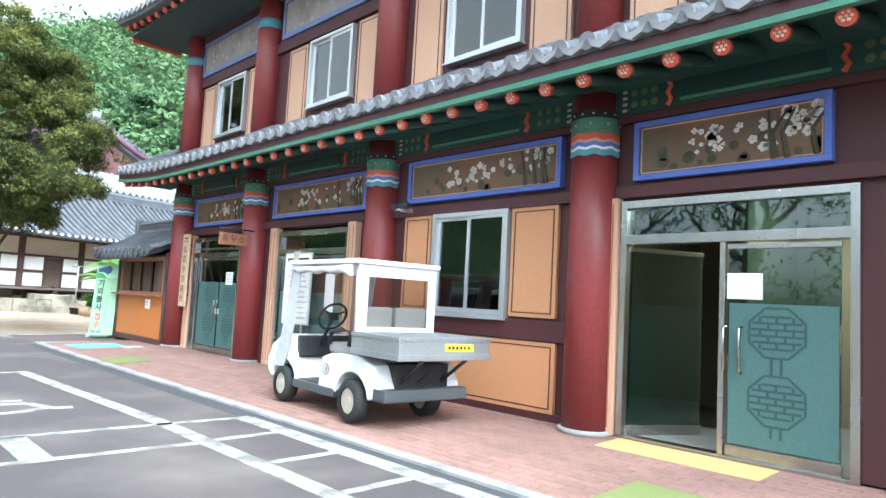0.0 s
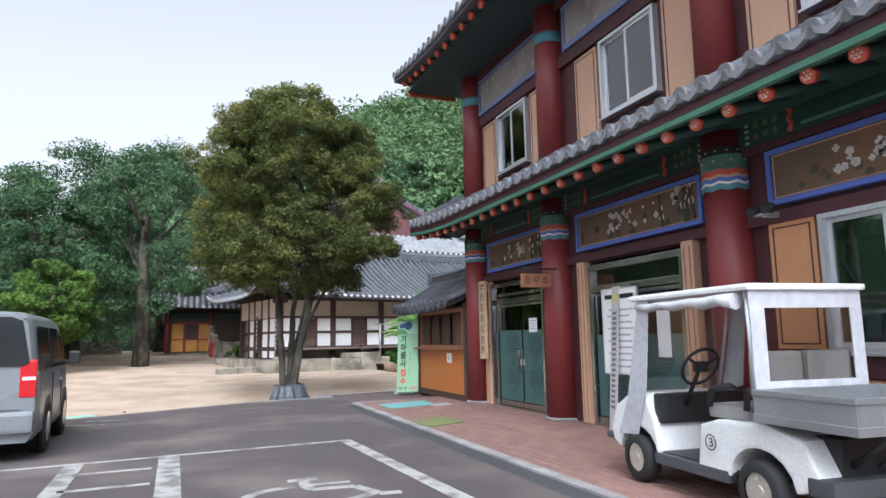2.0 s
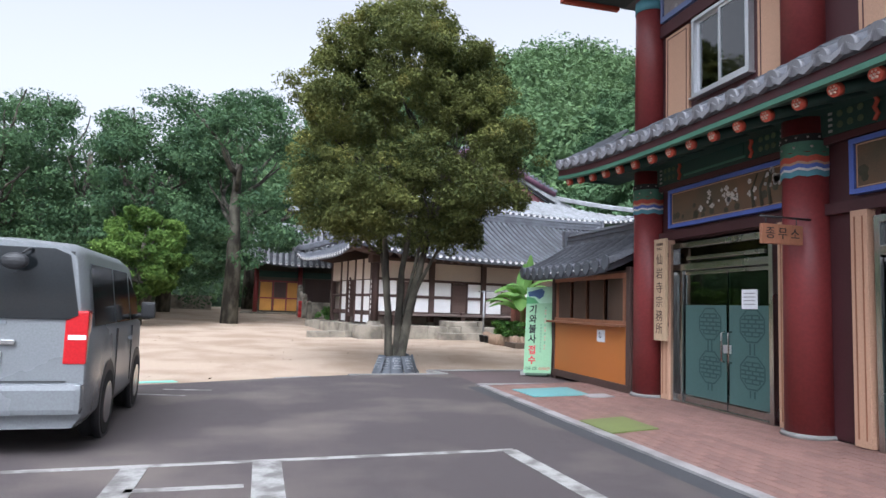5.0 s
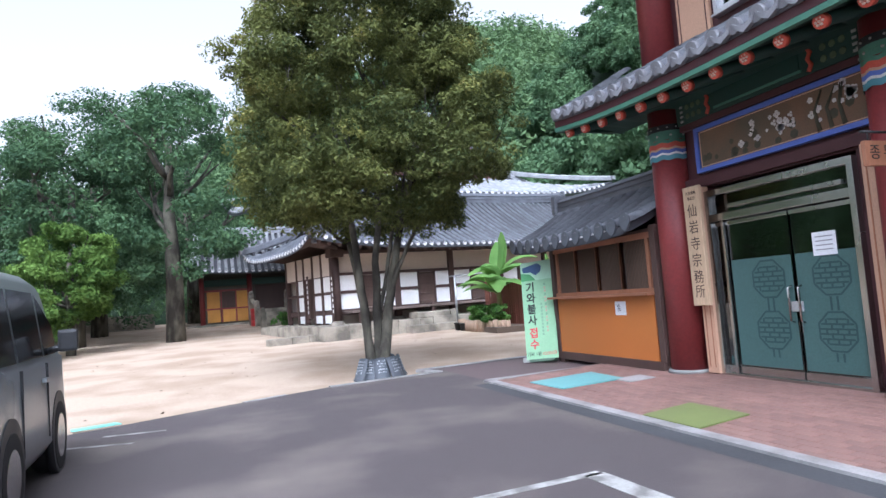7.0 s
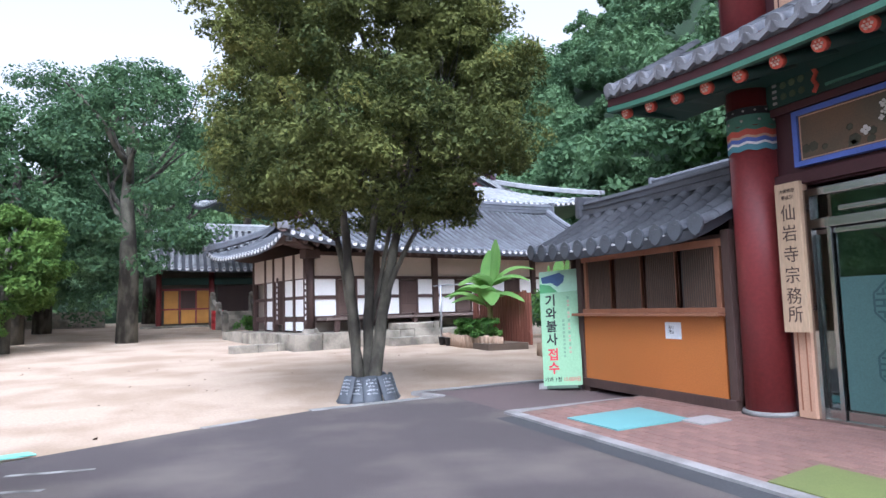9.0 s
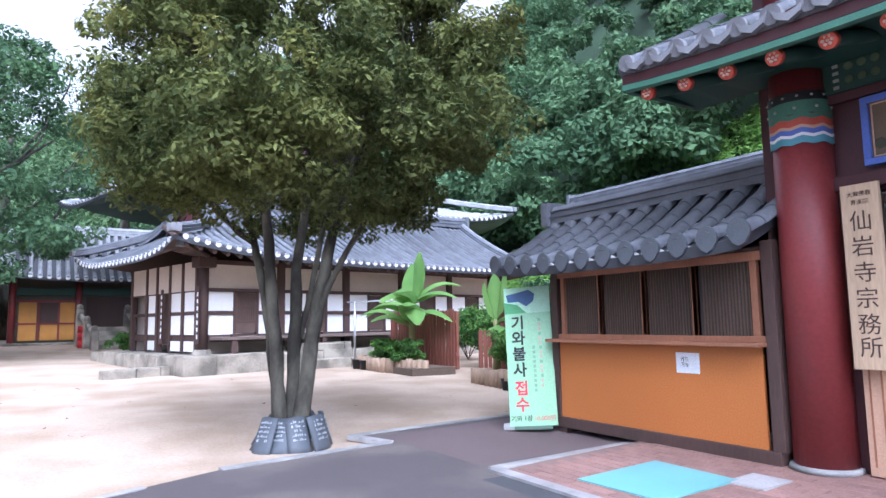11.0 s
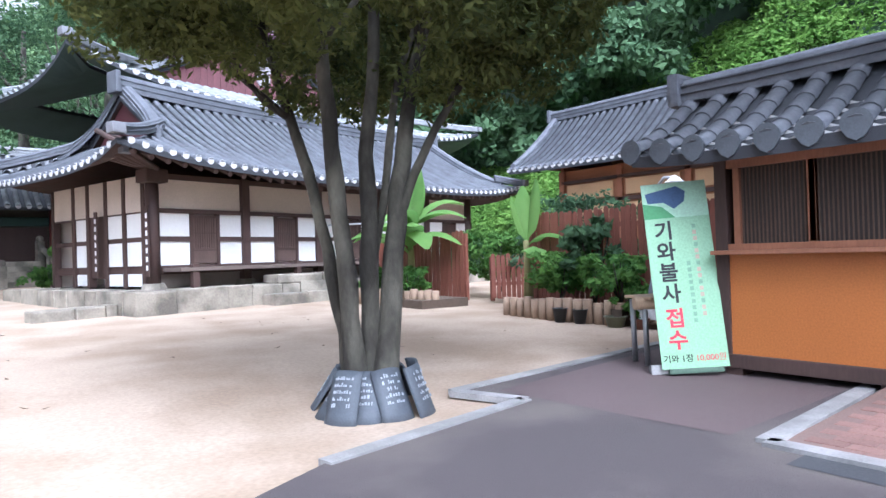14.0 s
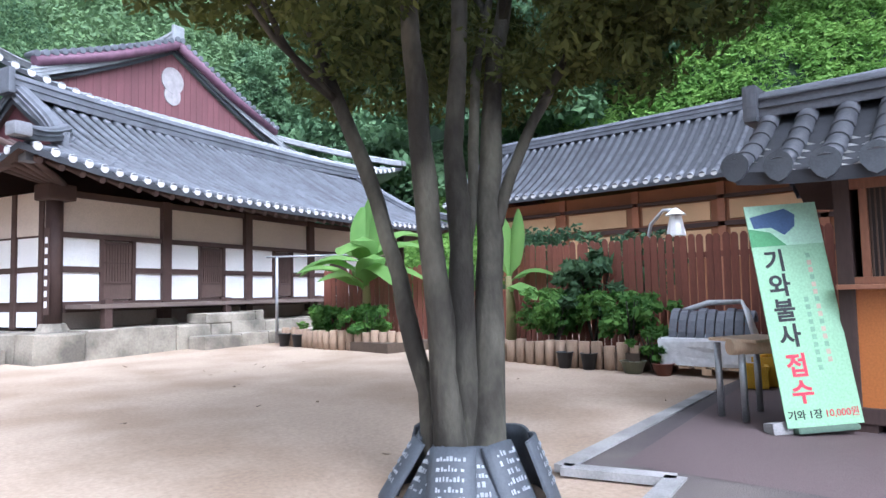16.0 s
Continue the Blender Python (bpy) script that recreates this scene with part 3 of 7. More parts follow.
# round columns with painted collars
for k, y in enumerate(COLS):
    bm = bmesh.new()
    tube(bm, (F - 0.06, y, 0.0), (F - 0.06, y, 4.0), 0.262, 0.25, 28)
    col = part("column", bm, RED, office, "thick round red lacquered column")
    for z0, z1, m in ((3.10, 3.17, TEAL), (3.17, 3.20, WHITE), (3.20, 3.25, BLUE), (3.25, 3.28, PEACH), (3.28, 3.35, ORED), (3.35, 3.40, LGREEN), (3.40, 3.53, LGREEN), (3.53, 3.62, BLACK)):
        bm = bmesh.new()
        seg = 36
        # wavy painted rings
        lo, up = [], []
        for i in range(seg):
            a = 2 * math.pi * i / seg
            wob = 0.012 * math.sin(a * 9) if z0 < 3.4 else 0
            lo.append(bm.verts.new((F - 0.06 + 0.266 * math.cos(a), y + 0.266 * math.sin(a), z0 + wob)))
            up.append(bm.verts.new((F - 0.06 + 0.266 * math.cos(a), y + 0.266 * math.sin(a), z1 + wob)))
        for i in range(seg):
            bm.faces.new((lo[i], lo[(i + 1) % seg], up[(i + 1) % seg], up[i])).smooth = True
        part("collar", bm, m, col)
    bm = bmesh.new()
    for i in range(14):
        a = 2 * math.pi * i / 14
        c = Vector((F - 0.06 + 0.27 * math.cos(a), y + 0.27 * math.sin(a), 3.575))
        bmesh.ops.create_icosphere(bm, subdivisions=1, radius=0.014, matrix=Matrix.Translation(c))
    for i in range(9):
        a = 2 * math.pi * i / 9
        c = Vector((F - 0.06 + 0.262 * math.cos(a), y + 0.262 * math.sin(a), 3.46))
        bmesh.ops.create_icosphere(bm, subdivisions=1, radius=0.02, matrix=Matrix.Translation(c))
    tagged(part("collar_dots", bm, mat("muted_white", (0.40, 0.38, 0.34), 0.7), col), kind="stuff")
    bm = bmesh.new()
    tube(bm, (F - 0.06, y, 4.3), (F - 0.06, y, 8.0), 0.25, 0.245, 28)
    part("upper_column", bm, RED, office, "round red upper column")
    bm = bmesh.new()
    tube(bm, (F - 0.06, y, 6.75), (F - 0.06, y, 6.95), 0.256, 0.254, 28)
    part("collar", bm, TEAL, office)
    bm = bmesh.new()
    tube(bm, (F - 0.06, y, 0.0), (F - 0.06, y, 0.05), 0.31, 0.29, 28)
    part("column_base", bm, CONCRETE, office)

rs = random.Random(4)


def framed_panel(y0, y1, z0, z1, m, inset=0.05, x=F):
    """A board with a raised moulding round its edge."""
    boxes("panel", m, office, (x - 0.03, x + 0.02, y0, y1, z0, z1), bevel=0.006)
    bm = bmesh.new()
    w = 0.014
    a, b, c, d = y0 + inset, y1 - inset, z0 + inset, z1 - inset
    for q in ((a, b, c, c + w), (a, b, d - w, d), (a, a + w, c, d), (b - w, b, c, d)):
        box(bm, x - 0.036, x - 0.028, *q)
    part("panel_line", bm, DARKRED, office)


def flower(bm, c, r, n=5):
    for i in range(n):
        a = 2 * math.pi * i / n
        tube(bm, (c[0], c[1] + r * 0.6 * math.cos(a), c[2] + r * 0.6 * math.sin(a)), (c[0] - 0.004, c[1] + r * 0.6 * math.cos(a), c[2] + r * 0.6 * math.sin(a)), r * 0.5, r * 0.5, 7)


def mural(y0, y1, z0, z1, sx=F - 0.05):
    """A long painted board in a blue frame with white blossoms and pale shapes on brown."""
    sg = thing("painted_board", "long painted mural board in a bright blue frame", "painting", group="painted boards under the eaves")
    sg.matrix_basis = STOREY
    boxes("board", PAINTING, sg, (sx, F + 0.02, y0 + 0.05, y1 - 0.05, z0 + 0.05, z1 - 0.05))
    bm = bmesh.new()
    f = 0.06
    for q in ((y0, y1, z0, z0 + f), (y0, y1, z1 - f, z1), (y0, y0 + f, z0 + f, z1 - f), (y1 - f, y1, z0 + f, z1 - f)):
        box(bm, sx - 0.03, F + 0.02, *q, bevel=0.006)
    part("frame", bm, BLUE, sg, "blue painted frame")
    bm = bmesh.new()
    i2 = f + 0.012
    for q in ((y0 + i2, y1 - i2, z0 + i2, z0 + i2 + 0.012), (y0 + i2, y1 - i2, z1 - i2 - 0.012, z1 - i2), (y0 + i2, y0 + i2 + 0.012, z0 + i2, z1 - i2), (y1 - i2 - 0.012, y1 - i2, z0 + i2, z1 - i2)):
        box(bm, sx - 0.004, sx + 0.001, *q)
    part("inner_line", bm, PEACH, sg)
    L = y1 - y0
    bm = bmesh.new()
    for i in range(26):
        c = (sx - 0.002, y0 + L * rs.choice((0.3, 0.42, 0.5, 0.58, 0.66)) + rs.uniform(-0.12, 0.12), z0 + (z1 - z0) * rs.uniform(0.3, 0.72))
        flower(bm, c, rs.uniform(0.018, 0.05), rs.choice((3, 4, 5)))
    for i in range(14):
        c = (sx - 0.003, y0 + L * rs.uniform(0.06, 0.2), z0 + (z1 - z0) * rs.uniform(0.45, 0.85))
        flower(bm, c, rs.uniform(0.02, 0.055), 5)
    tagged(part("blossoms", bm, mat("blossom_white", (0.66, 0.62, 0.58), 0.7, dark=0.75, scale=60, bump=0), sg, "white blossom and figures in the painting"), kind="stuff")
    bm = bmesh.new()
    for i in range(4):
        y = y0 + L * rs.uniform(0.05, 0.3)
        path_tube(bm, [(sx, y, z0 + 0.08), (sx, y + 0.04, (z0 + z1) / 2), (sx, y - 0.12 + 0.2 * rs.random(), z1 - 0.1)], [0.03, 0.022, 0.01], 5)
    for i in range(16):
        y, z = y0 + L * rs.uniform(0.05, 0.95), z0 + (z1 - z0) * rs.uniform(0.15, 0.5)
        tube(bm, (sx + 0.002, y, z), (sx - 0.0015, y, z), rs.uniform(0.03, 0.1), rs.uniform(0.02, 0.06), 6)
    tagged(part("painted_foliage", bm, mat("mural_dark", (0.08, 0.075, 0.045), 0.7, dark=0.5, scale=40, bump=0), sg), kind="stuff")
    return sg


mural(11.99, 14.53, 2.81, 3.45)
mural(8.44, 11.2, 2.81, 3.45)
mural(4.86, 7.48, 2.82, 3.45)
mural(2.12, 3.95, 2.80, 3.45)
for y0, y1 in ((12.12, 14.77), (8.5, 11.35), (4.9, 7.6), (1.5, 3.95)):
    boxes("upper_board", mat("faded_mural", (0.30, 0.27, 0.26), 0.7, dark=0.6, scale=12, bump=0.03), office, (F - 0.04, F + 0.02, y0 + 0.05, y1 - 0.05, 6.55, 7.2), label="faded painted board")
    bm = bmesh.new()
    for q in ((y0, y1, 6.45, 6.55), (y0, y1, 7.2, 7.28), (y0, y0 + 0.06, 6.55, 7.2), (y1 - 0.06, y1, 6.55, 7.2)):
        box(bm, F - 0.07, F + 0.02, *q, bevel=0.006)
    part("upper_board_frame", bm, mat("faded_blue", (0.16, 0.20, 0.38), 0.6), office)
    bm = bmesh.new()
    for i in range(24):
        flower(bm, (F - 0.044, rs.uniform(y0 + 0.2, y1 - 0.2), rs.uniform(6.6, 7.1)), rs.uniform(0.02, 0.06), 4)
    part("upper_board_blossom", bm, mat("blossom_grey", (0.42, 0.40, 0.38), 0.7), office)

# beams between the columns, green painted boards above the murals
for ya, yb in zip(COLS[1:], COLS):
    a, b = ya + 0.25, yb - 0.25
    boxes("beam", DARKRED, office, (F - 0.06, F + 0.02, a, b, 2.62, 2.76), (F - 0.07, F + 0.02, a, b, 3.47, 3.56), (F - 0.12, F + 0.02, a, b, 4.02, 4.14), bevel=0.01)
    boxes("green_board", GREEN, office, (F - 0.09, F + 0.02, a, b, 3.56, 4.02), label="dark green painted board with pattern")
    w = b - a
    boxes("green_inset", mat("deep_green", (0.008, 0.042, 0.032), 0.5), office, (F - 0.1, F - 0.08, a + w * 0.27, b - w * 0.27, 3.64, 3.94))
    bm = bmesh.new()
    for q in ((a + w * 0.26, b - w * 0.26, 3.61, 3.64), (a + w * 0.26, b - w * 0.26, 3.94, 3.97)):
        box(bm, F - 0.105, F - 0.08, *q)
    part("green_edge", bm, LGREEN, office)
    for s in (0.22, 0.78):
        bm = bmesh.new()
        y = a + w * s
        path_tube(bm, [(F - 0.095, y + 0.02 * (-1) ** i, 3.58 + 0.42 * i / 6) for i in range(7)], 0.028, 5)
        part("scroll", bm, ORED, office)
    bm = bmesh.new()
    for s in (0.02, 0.95):
        for i in range(6):
            box(bm, F - 0.1, F - 0.085, a + w * s, a + w * s + 0.05, 3.59 + i * 0.07, 3.62 + i * 0.07)
    tagged(part("dot_row", bm, mat("muted_white", (0.40, 0.38, 0.34), 0.7), office), kind="stuff")
    bm = bmesh.new()
    for s in (0.08, 0.12, 0.16, 0.84, 0.88, 0.92):
        for z in (3.66, 3.79, 3.92):
            tube(bm, (F - 0.088, a + w * s, z), (F - 0.096, a + w * s, z), 0.045, 0.035, 8)
    tagged(part("leaf_pattern", bm, mat("moss_paint", (0.10, 0.14, 0.07), 0.7, dark=0.6, scale=40), office), kind="stuff")
    boxes("upper_beam", DARKRED, office, (F - 0.05, F + 0.02, a, b, 6.2, 6.42), (F - 0.08, F + 0.02, a, b, 7.3, 7.6), (F - 0.05, F + 0.02, a, b, 4.45, 4.62), bevel=0.01)

# lower storey bays
framed_panel(4.9, 5.58, 1.23, 2.62, ORANGE)
framed_panel(7.0, 7.55, 1.23, 2.62, ORANGE)
framed_panel(4.88, 7.55, 0.1, 0.94, ORANGE)
boxes("sill_band", DARKRED, office, (F - 0.05, F + 0.02, 4.7, 7.78, 0.95, 1.2), (F - 0.02, F + 0.02, 4.7, 7.78, 0.0, 0.1), bevel=0.008)
for y in (14.58, 12.12, 11.08, 8.72, 4.2):
    boxes("pilaster", PEACH, office, (F - 0.1, F + 0.02, y - 0.1, y + 0.1, 0.02, 2.62), bevel=0.008, label="pale peach wooden door post")
    boxes("pilaster_line", WOOD_RED, office, (F - 0.105, F - 0.098, y - 0.055, y - 0.04, 0.1, 2.55), (F - 0.105, F - 0.098, y + 0.04, y + 0.055, 0.1, 2.55))
for a, b in UPW:
    for q in ((a - 0.72, a - 0.12), (b + 0.12, b + 0.72)):
        framed_panel(q[0], q[1], 4.6, 6.15, PEACH)


def sliding_window(name, y0, y1, z0, z1, screen=True):
    w = thing(name, "two-pane aluminium sliding window with greenish glass", "window", kind="structure")
    w.matrix_basis = STOREY
    bm = bmesh.new()
    f = 0.055
    for q in ((y0, y1, z0, z0 + f), (y0, y1, z1 - f, z1), (y0, y0 + f, z0 + f, z1 - f), (y1 - f, y1, z0 + f, z1 - f)):
        box(bm, F - 0.07, F + 0.1, *q, bevel=0.004)
    part("window_frame", bm, ALU, w)
    ym = (y0 + y1) / 2
    for k, (a, b) in enumerate(((y0 + f, ym + 0.03), (ym - 0.03, y1 - f))):
        x = F - 0.03 + 0.04 * k
        bm = bmesh.new()
        g = 0.045
        for q in ((a, b, z0 + f, z0 + f + g), (a, b, z1 - f - g, z1 - f), (a, a + g, z0 + f + g, z1 - f - g), (b - g, b, z0 + f + g, z1 - f - g)):
            box(bm, x - 0.015, x + 0.015, *q)
        sash = part("sash", bm, ALU, w)
        p = boxes("pane", GLASS, sash, (x - 0.003, x + 0.003, a + g, b - g, z0 + f + g, z1 - f - g))
        p.visible_shadow = False
    boxes("window_sill", ALU, w, (F - 0.1, F + 0.02, y0 - 0.02, y1 + 0.02, z0 - 0.03, z0), bevel=0.004)
    boxes("curtain", mat("grey_blind", (0.30, 0.34, 0.35), 0.9, dark=0.8, scale=8), w, (F + 0.28, F + 0.3, y0 - 0.2, y1 + 0.2, z0, z1 + 0.1))
    return w


sliding_window("window_1", 5.62, 6.94, 1.2, 2.62)
for i, (a, b) in enumerate(UPW):
    sliding_window(f"window_{i + 2}", a, b, 4.85, 6.15)


def octagon_pattern(bm, x, y, z, r, ym=1):
    """The brick-like lattice in an octagon, as on the door film."""
    pts = [(y + r * math.cos(radians(22.5 + 45 * i)), z + r * math.sin(radians(22.5 + 45 * i))) for i in range(8)]
    t = r * 0.09
    for (ya, za), (yb, zb) in zip(pts, pts[1:] + pts[:1]):
        d = Vector((yb - ya, zb - za)).normalized()
        n = Vector((-d.y, d.x)) * t / 2
        prism(bm, [(ya + n.x, za + n.y), (yb + n.x, zb + n.y), (yb - n.x, zb - n.y), (ya - n.x, za - n.y)], "x", x - 0.002, x)
    for k in (-0.6, -0.36, -0.12, 0.12, 0.36, 0.6):
        hw = r * min(0.92, 0.92 + 0.3 - abs(k)) * (0.95 if abs(k) < 0.4 else 0.78)
        box(bm, x - 0.0025, x, y - hw, y + hw, z + k * r - t / 2, z + k * r + t / 2)
    for j, k in enumerate((-0.48, -0.24, 0.0, 0.24, 0.48)):
        for q in ((-0.55, 0.0, 0.55) if j % 2 == 0 else (-0.28, 0.28)):
            box(bm, x - 0.003, x, y + q * r - t / 2, y + q * r + t / 2, z + (k - 0.12) * r, z + (k + 0.12) * r)


def glass_leaf(parent, y0, y1, z0, z1, x, film=1.42, pattern=True, name="door_leaf", yc=None, zc=(0.5, 1.1)):
    f = 0.05
    bm = bmesh.new()
    for q in ((y0, y1, z0, z0 + 0.1), (y0, y1, z1 - f, z1)):
        box(bm, x - 0.02, x + 0.02, *q, bevel=0.003)
    leaf = part(name, bm, STEEL, parent)
    p = boxes("pane", GLASS, leaf, (x - 0.005, x + 0.005, y0 + 0.006, y1 - 0.006, z0 + 0.1, z1 - f))
    p.visible_shadow = False
    if film:
        boxes("frosted_film", FILM, leaf, (x - 0.011, x - 0.008, y0 + 0.02, y1 - 0.02, z0 + 0.12, film), label="blue-green frosted film")
        if pattern:
            bm = bmesh.new()
            yc, r = yc or (y0 + y1) / 2, min(0.25, (y1 - y0) * 0.3)
            for z in zc:
                octagon_pattern(bm, x - 0.0125, yc, z, r)
            for dy in (-0.04, 0.04):
                box(bm, x - 0.0145, x - 0.0125, yc + dy - 0.012, yc + dy + 0.012, zc[0] - 0.34, zc[0] - 0.24)
                box(bm, x - 0.0145, x - 0.0125, yc + dy - 0.012, yc + dy + 0.012, zc[0] + 0.24, zc[1] - 0.24)
            part("lattice_pattern", bm, FILM_DARK, leaf, "dark lattice medallions on the film")
    return leaf


def handles(parent, y, z, x):
    for dy in (-0.07, 0.07):
        bm = bmesh.new()
        path_tube(bm, [(x - 0.01, y + dy, z - 0.22), (x - 0.06, y + dy, z - 0.2), (x - 0.06, y + dy, z + 0.2), (x - 0.01, y + dy, z + 0.22)], 0.013, 8)
        part("door_handle", bm, STEEL, parent, "vertical steel pull handle")


def office_door(name, y0, y1, zt, label, open_leaf=False, split=None):
    d = thing(name, label, "door", kind="structure")
    d.matrix_basis = STOREY
    bm = bmesh.new()
    for q in ((y0, y0 + 0.07, 0.0, zt), (y1 - 0.07, y1, 0.0, zt), (y0 + 0.07, y1 - 0.07, zt - 0.08, zt), (y0 + 0.07, y1 - 0.07, 2.1, 2.2), (y0 + 0.07, y1 - 0.07, 0.0, 0.04)):
        box(bm, F - 0.06, F + 0.08, *q, bevel=0.004)
    part("door_frame", bm, STEEL, d, "polished steel door frame")
    p = boxes("transom_pane", GLASS, d, (F + 0.0, F + 0.006, y0 + 0.07, y1 - 0.07, 2.2, zt - 0.08))
    p.visible_shadow = False
    return d


d5 = office_door("door_1", 12.35, 14.48, 2.54, "glass double door with frosted film and lattice medallions")
boxes("side_post", STEEL, d5, (F - 0.05, F + 0.05, 14.2, 14.245, 0.04, 2.1), bevel=0.004)
glass_leaf(d5, 13.245, 14.19, 0.04, 2.08, F, film=1.55, yc=13.61, zc=(0.63, 1.27))
glass_leaf(d5, 12.43, 13.225, 0.04, 2.08, F, film=1.55, yc=12.77, zc=(0.63, 1.27))
glass_leaf(d5, 14.25, 14.41, 0.04, 2.08, F, film=0)
handles(d5, 13.235, 0.95, F)
boxes("door_lock", ALU, d5, (F - 0.03, F, 13.16, 13.31, 0.86, 0.98), bevel=0.006)
boxes("closer_rail", STEEL, d5, (F - 0.05, F - 0.01, 12.5, 14.1, 2.26, 2.31), bevel=0.004)
boxes("paper_notice", PAPER, d5, (F - 0.02, F - 0.016, 12.66, 12.95, 1.5, 1.77))
boxes("notice_line", mat("grey_ink", (0.3, 0.3, 0.32), 0.8, bump=0), d5, *[(F - 0.0225, F - 0.02, 12.7, 12.91, 1.56 + i * 0.05, 1.572 + i * 0.05) for i in range(4)])

d4 = office_door("door_2", 8.86, 10.94, 2.54, "glass office door with frosted film")
glass_leaf(d4, 9.92, 10.86, 0.04, 2.08, F)
glass_leaf(d4, 8.94, 9.9, 0.04, 2.08, F)
handles(d4, 9.91, 1.02, F)
boxes("paper_notice", PAPER, d4, (F - 0.02, F - 0.016, 9.2, 9.45, 1.1, 1.75))

d2 = office_door("door_3", 1.92, 4.08, 2.58, "wide glass entrance with one leaf standing open")
boxes("side_post", STEEL, d2, (F - 0.05, F + 0.05, 3.0, 3.05, 0.04, 2.1), bevel=0.004)
glass_leaf(d2, 2.06, 2.99, 0.04, 2.08, F, film=1.5, yc=2.56, zc=(0.6, 1.23))
open_leaf = glass_leaf(d2, 0, 0.9, 0.04, 2.08, 0, film=1.45, name="open_leaf")
open_leaf.matrix_basis = pose(F + 0.02, 4.02, 0, 0, 0, -118)
handles(d2, 2.93, 1.05, F)
boxes("paper_notice", PAPER, d2, (F - 0.02, F - 0.016, 2.68, 2.99, 1.54, 1.79))
boxes("door_mat_strip", mat("tactile_yellow", (0.62, 0.42, 0.16), 0.8, scale=20), None, (5.65, 6.1, 2.5, 4.0, 0.006, 0.016))
tagged(bpy.data.objects["door_mat_strip"], "faded yellow tactile paving strip before the entrance", "paving", kind="structure").matrix_basis = PAVE_TILT

# rooms behind the glass
hall_in = thing("interior_1", "cream-walled entrance hall with a lit ceiling", "room", kind="structure")
hall_in.matrix_basis = STOREY
boxes("room_wall", ROOM, hall_in, (9.2, 9.3, 0.6, 4.7, 0.02, 3.0), (F + 0.24, 9.2, 4.6, 4.7, 0.02, 3.0), (F + 0.24, 9.2, 0.6, 0.7, 0.02, 3.0), (7.6, 9.2, 3.35, 3.42, 0.02, 3.0), label="cream interior wall")
boxes("room_ceiling", WHITE, hall_in, (F + 0.24, 9.3, 0.6, 4.7, 3.0, 3.06))
boxes("inner_door", WOOD_DARK, hall_in, (9.15, 9.2, 3.6, 4.3, 0.02, 2.1), (9.17, 9.2, 1.2, 2.1, 0.9, 2.0))
boxes("room_floor", mat("grey_floor", (0.25, 0.25, 0.23), 0.4), hall_in, (F + 0.06, 9.2, 0.7, 4.6, 0.02, 0.03))
for k, (y0, y1) in enumerate(((12.0, 15.0), (8.3, 11.6))):
    r = thing(f"interior_{k + 2}", "dim office room behind the glass door", "room", kind="structure")
    r.matrix_basis = STOREY
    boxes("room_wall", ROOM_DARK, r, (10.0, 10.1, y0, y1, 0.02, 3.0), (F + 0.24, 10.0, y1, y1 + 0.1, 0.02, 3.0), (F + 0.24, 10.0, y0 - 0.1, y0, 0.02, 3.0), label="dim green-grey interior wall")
    boxes("room_ceiling", WHITE, r, (F + 0.24, 10.0, y0, y1, 3.0, 3.06))
    boxes("counter_desk", WOOD_RED, r, (8.2, 8.8, y0 + 0.5, y1 - 0.4, 0.02, 1.0), bevel=0.02)
r = thing("interior_4", "dim room behind the ground-floor window", "room", kind="structure")
r.matrix_basis = STOREY
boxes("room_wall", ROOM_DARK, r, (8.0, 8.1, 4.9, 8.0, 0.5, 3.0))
lamp = new("room_light", bpy.data.lights.new("room_light", 'AREA'))
lamp.data.energy, lamp.data.size, lamp.data.color = 14, 0.9, (1.0, 0.97, 0.88)
lamp.matrix_basis = pose(7.9, 2.4, 2.82)
fx = thing("ceiling_lamp", "flat square ceiling lamp lit in the entrance hall", "lamp")
fx.matrix_basis = STOREY
boxes("diffuser", WHITE, fx, (7.4, 8.4, 1.9, 2.9, 2.96, 2.999), bevel=0.01)

# name board beside the door
pl = thing("name_board", "tall pale wooden name board with dark carved characters", "sign", at=(F - 0.2, 14.53, 1.76))
boxes("board", WOOD_PALE, pl, (-0.025, 0.025, -0.15, 0.15, -0.778, 0.778), bevel=0.008)
for ch, z in zip("仙岩寺宗務所", (0.45, 0.235, 0.016, -0.20, -0.415, -0.605)):
    letters("character", ch, 0.185, WOOD_DARK, pl, pose(-0.026, 0, z, 90, 0, -90))
letters("character", "大韓佛敎", 0.048, WOOD_DARK, pl, pose(-0.026, 0, 0.69, 90, 0, -90))
letters("character", "曹溪宗", 0.048, WOOD_DARK, pl, pose(-0.026, 0, 0.62, 90, 0, -90))
boxes("bracket", WOOD_DARK, pl, (0.025, 0.1, -0.05, 0.05, 0.5, 0.56), (0.025, 0.1, -0.05, 0.05, -0.56, -0.5))

# small hanging board, camera pair
hb = thing("hanging_sign", "small brown wooden sign board hung from an iron bracket", "sign", at=(5.59, 11.58, 2.29))
boxes("board", WOOD_RED, hb, (-0.265, 0.265, -0.022, 0.022, -0.11, 0.11), bevel=0.01)
for ch, x in zip("종무소", (-0.16, 0, 0.16)):
    letters("character", ch, 0.14, BLACK, hb, pose(x, -0.0235, 0, 90, 0, 0))
bm = bmesh.new()
path_tube(bm, [(-0.28, 0, 0.19), (0.42, 0.02, 0.19)], 0.012, 8)
for x in (-0.2, 0.2):
    path_tube(bm, [(x, 0, 0.1), (x, 0, 0.19)], 0.007, 6)
part("bracket", bm, BLACK_PL, hb)
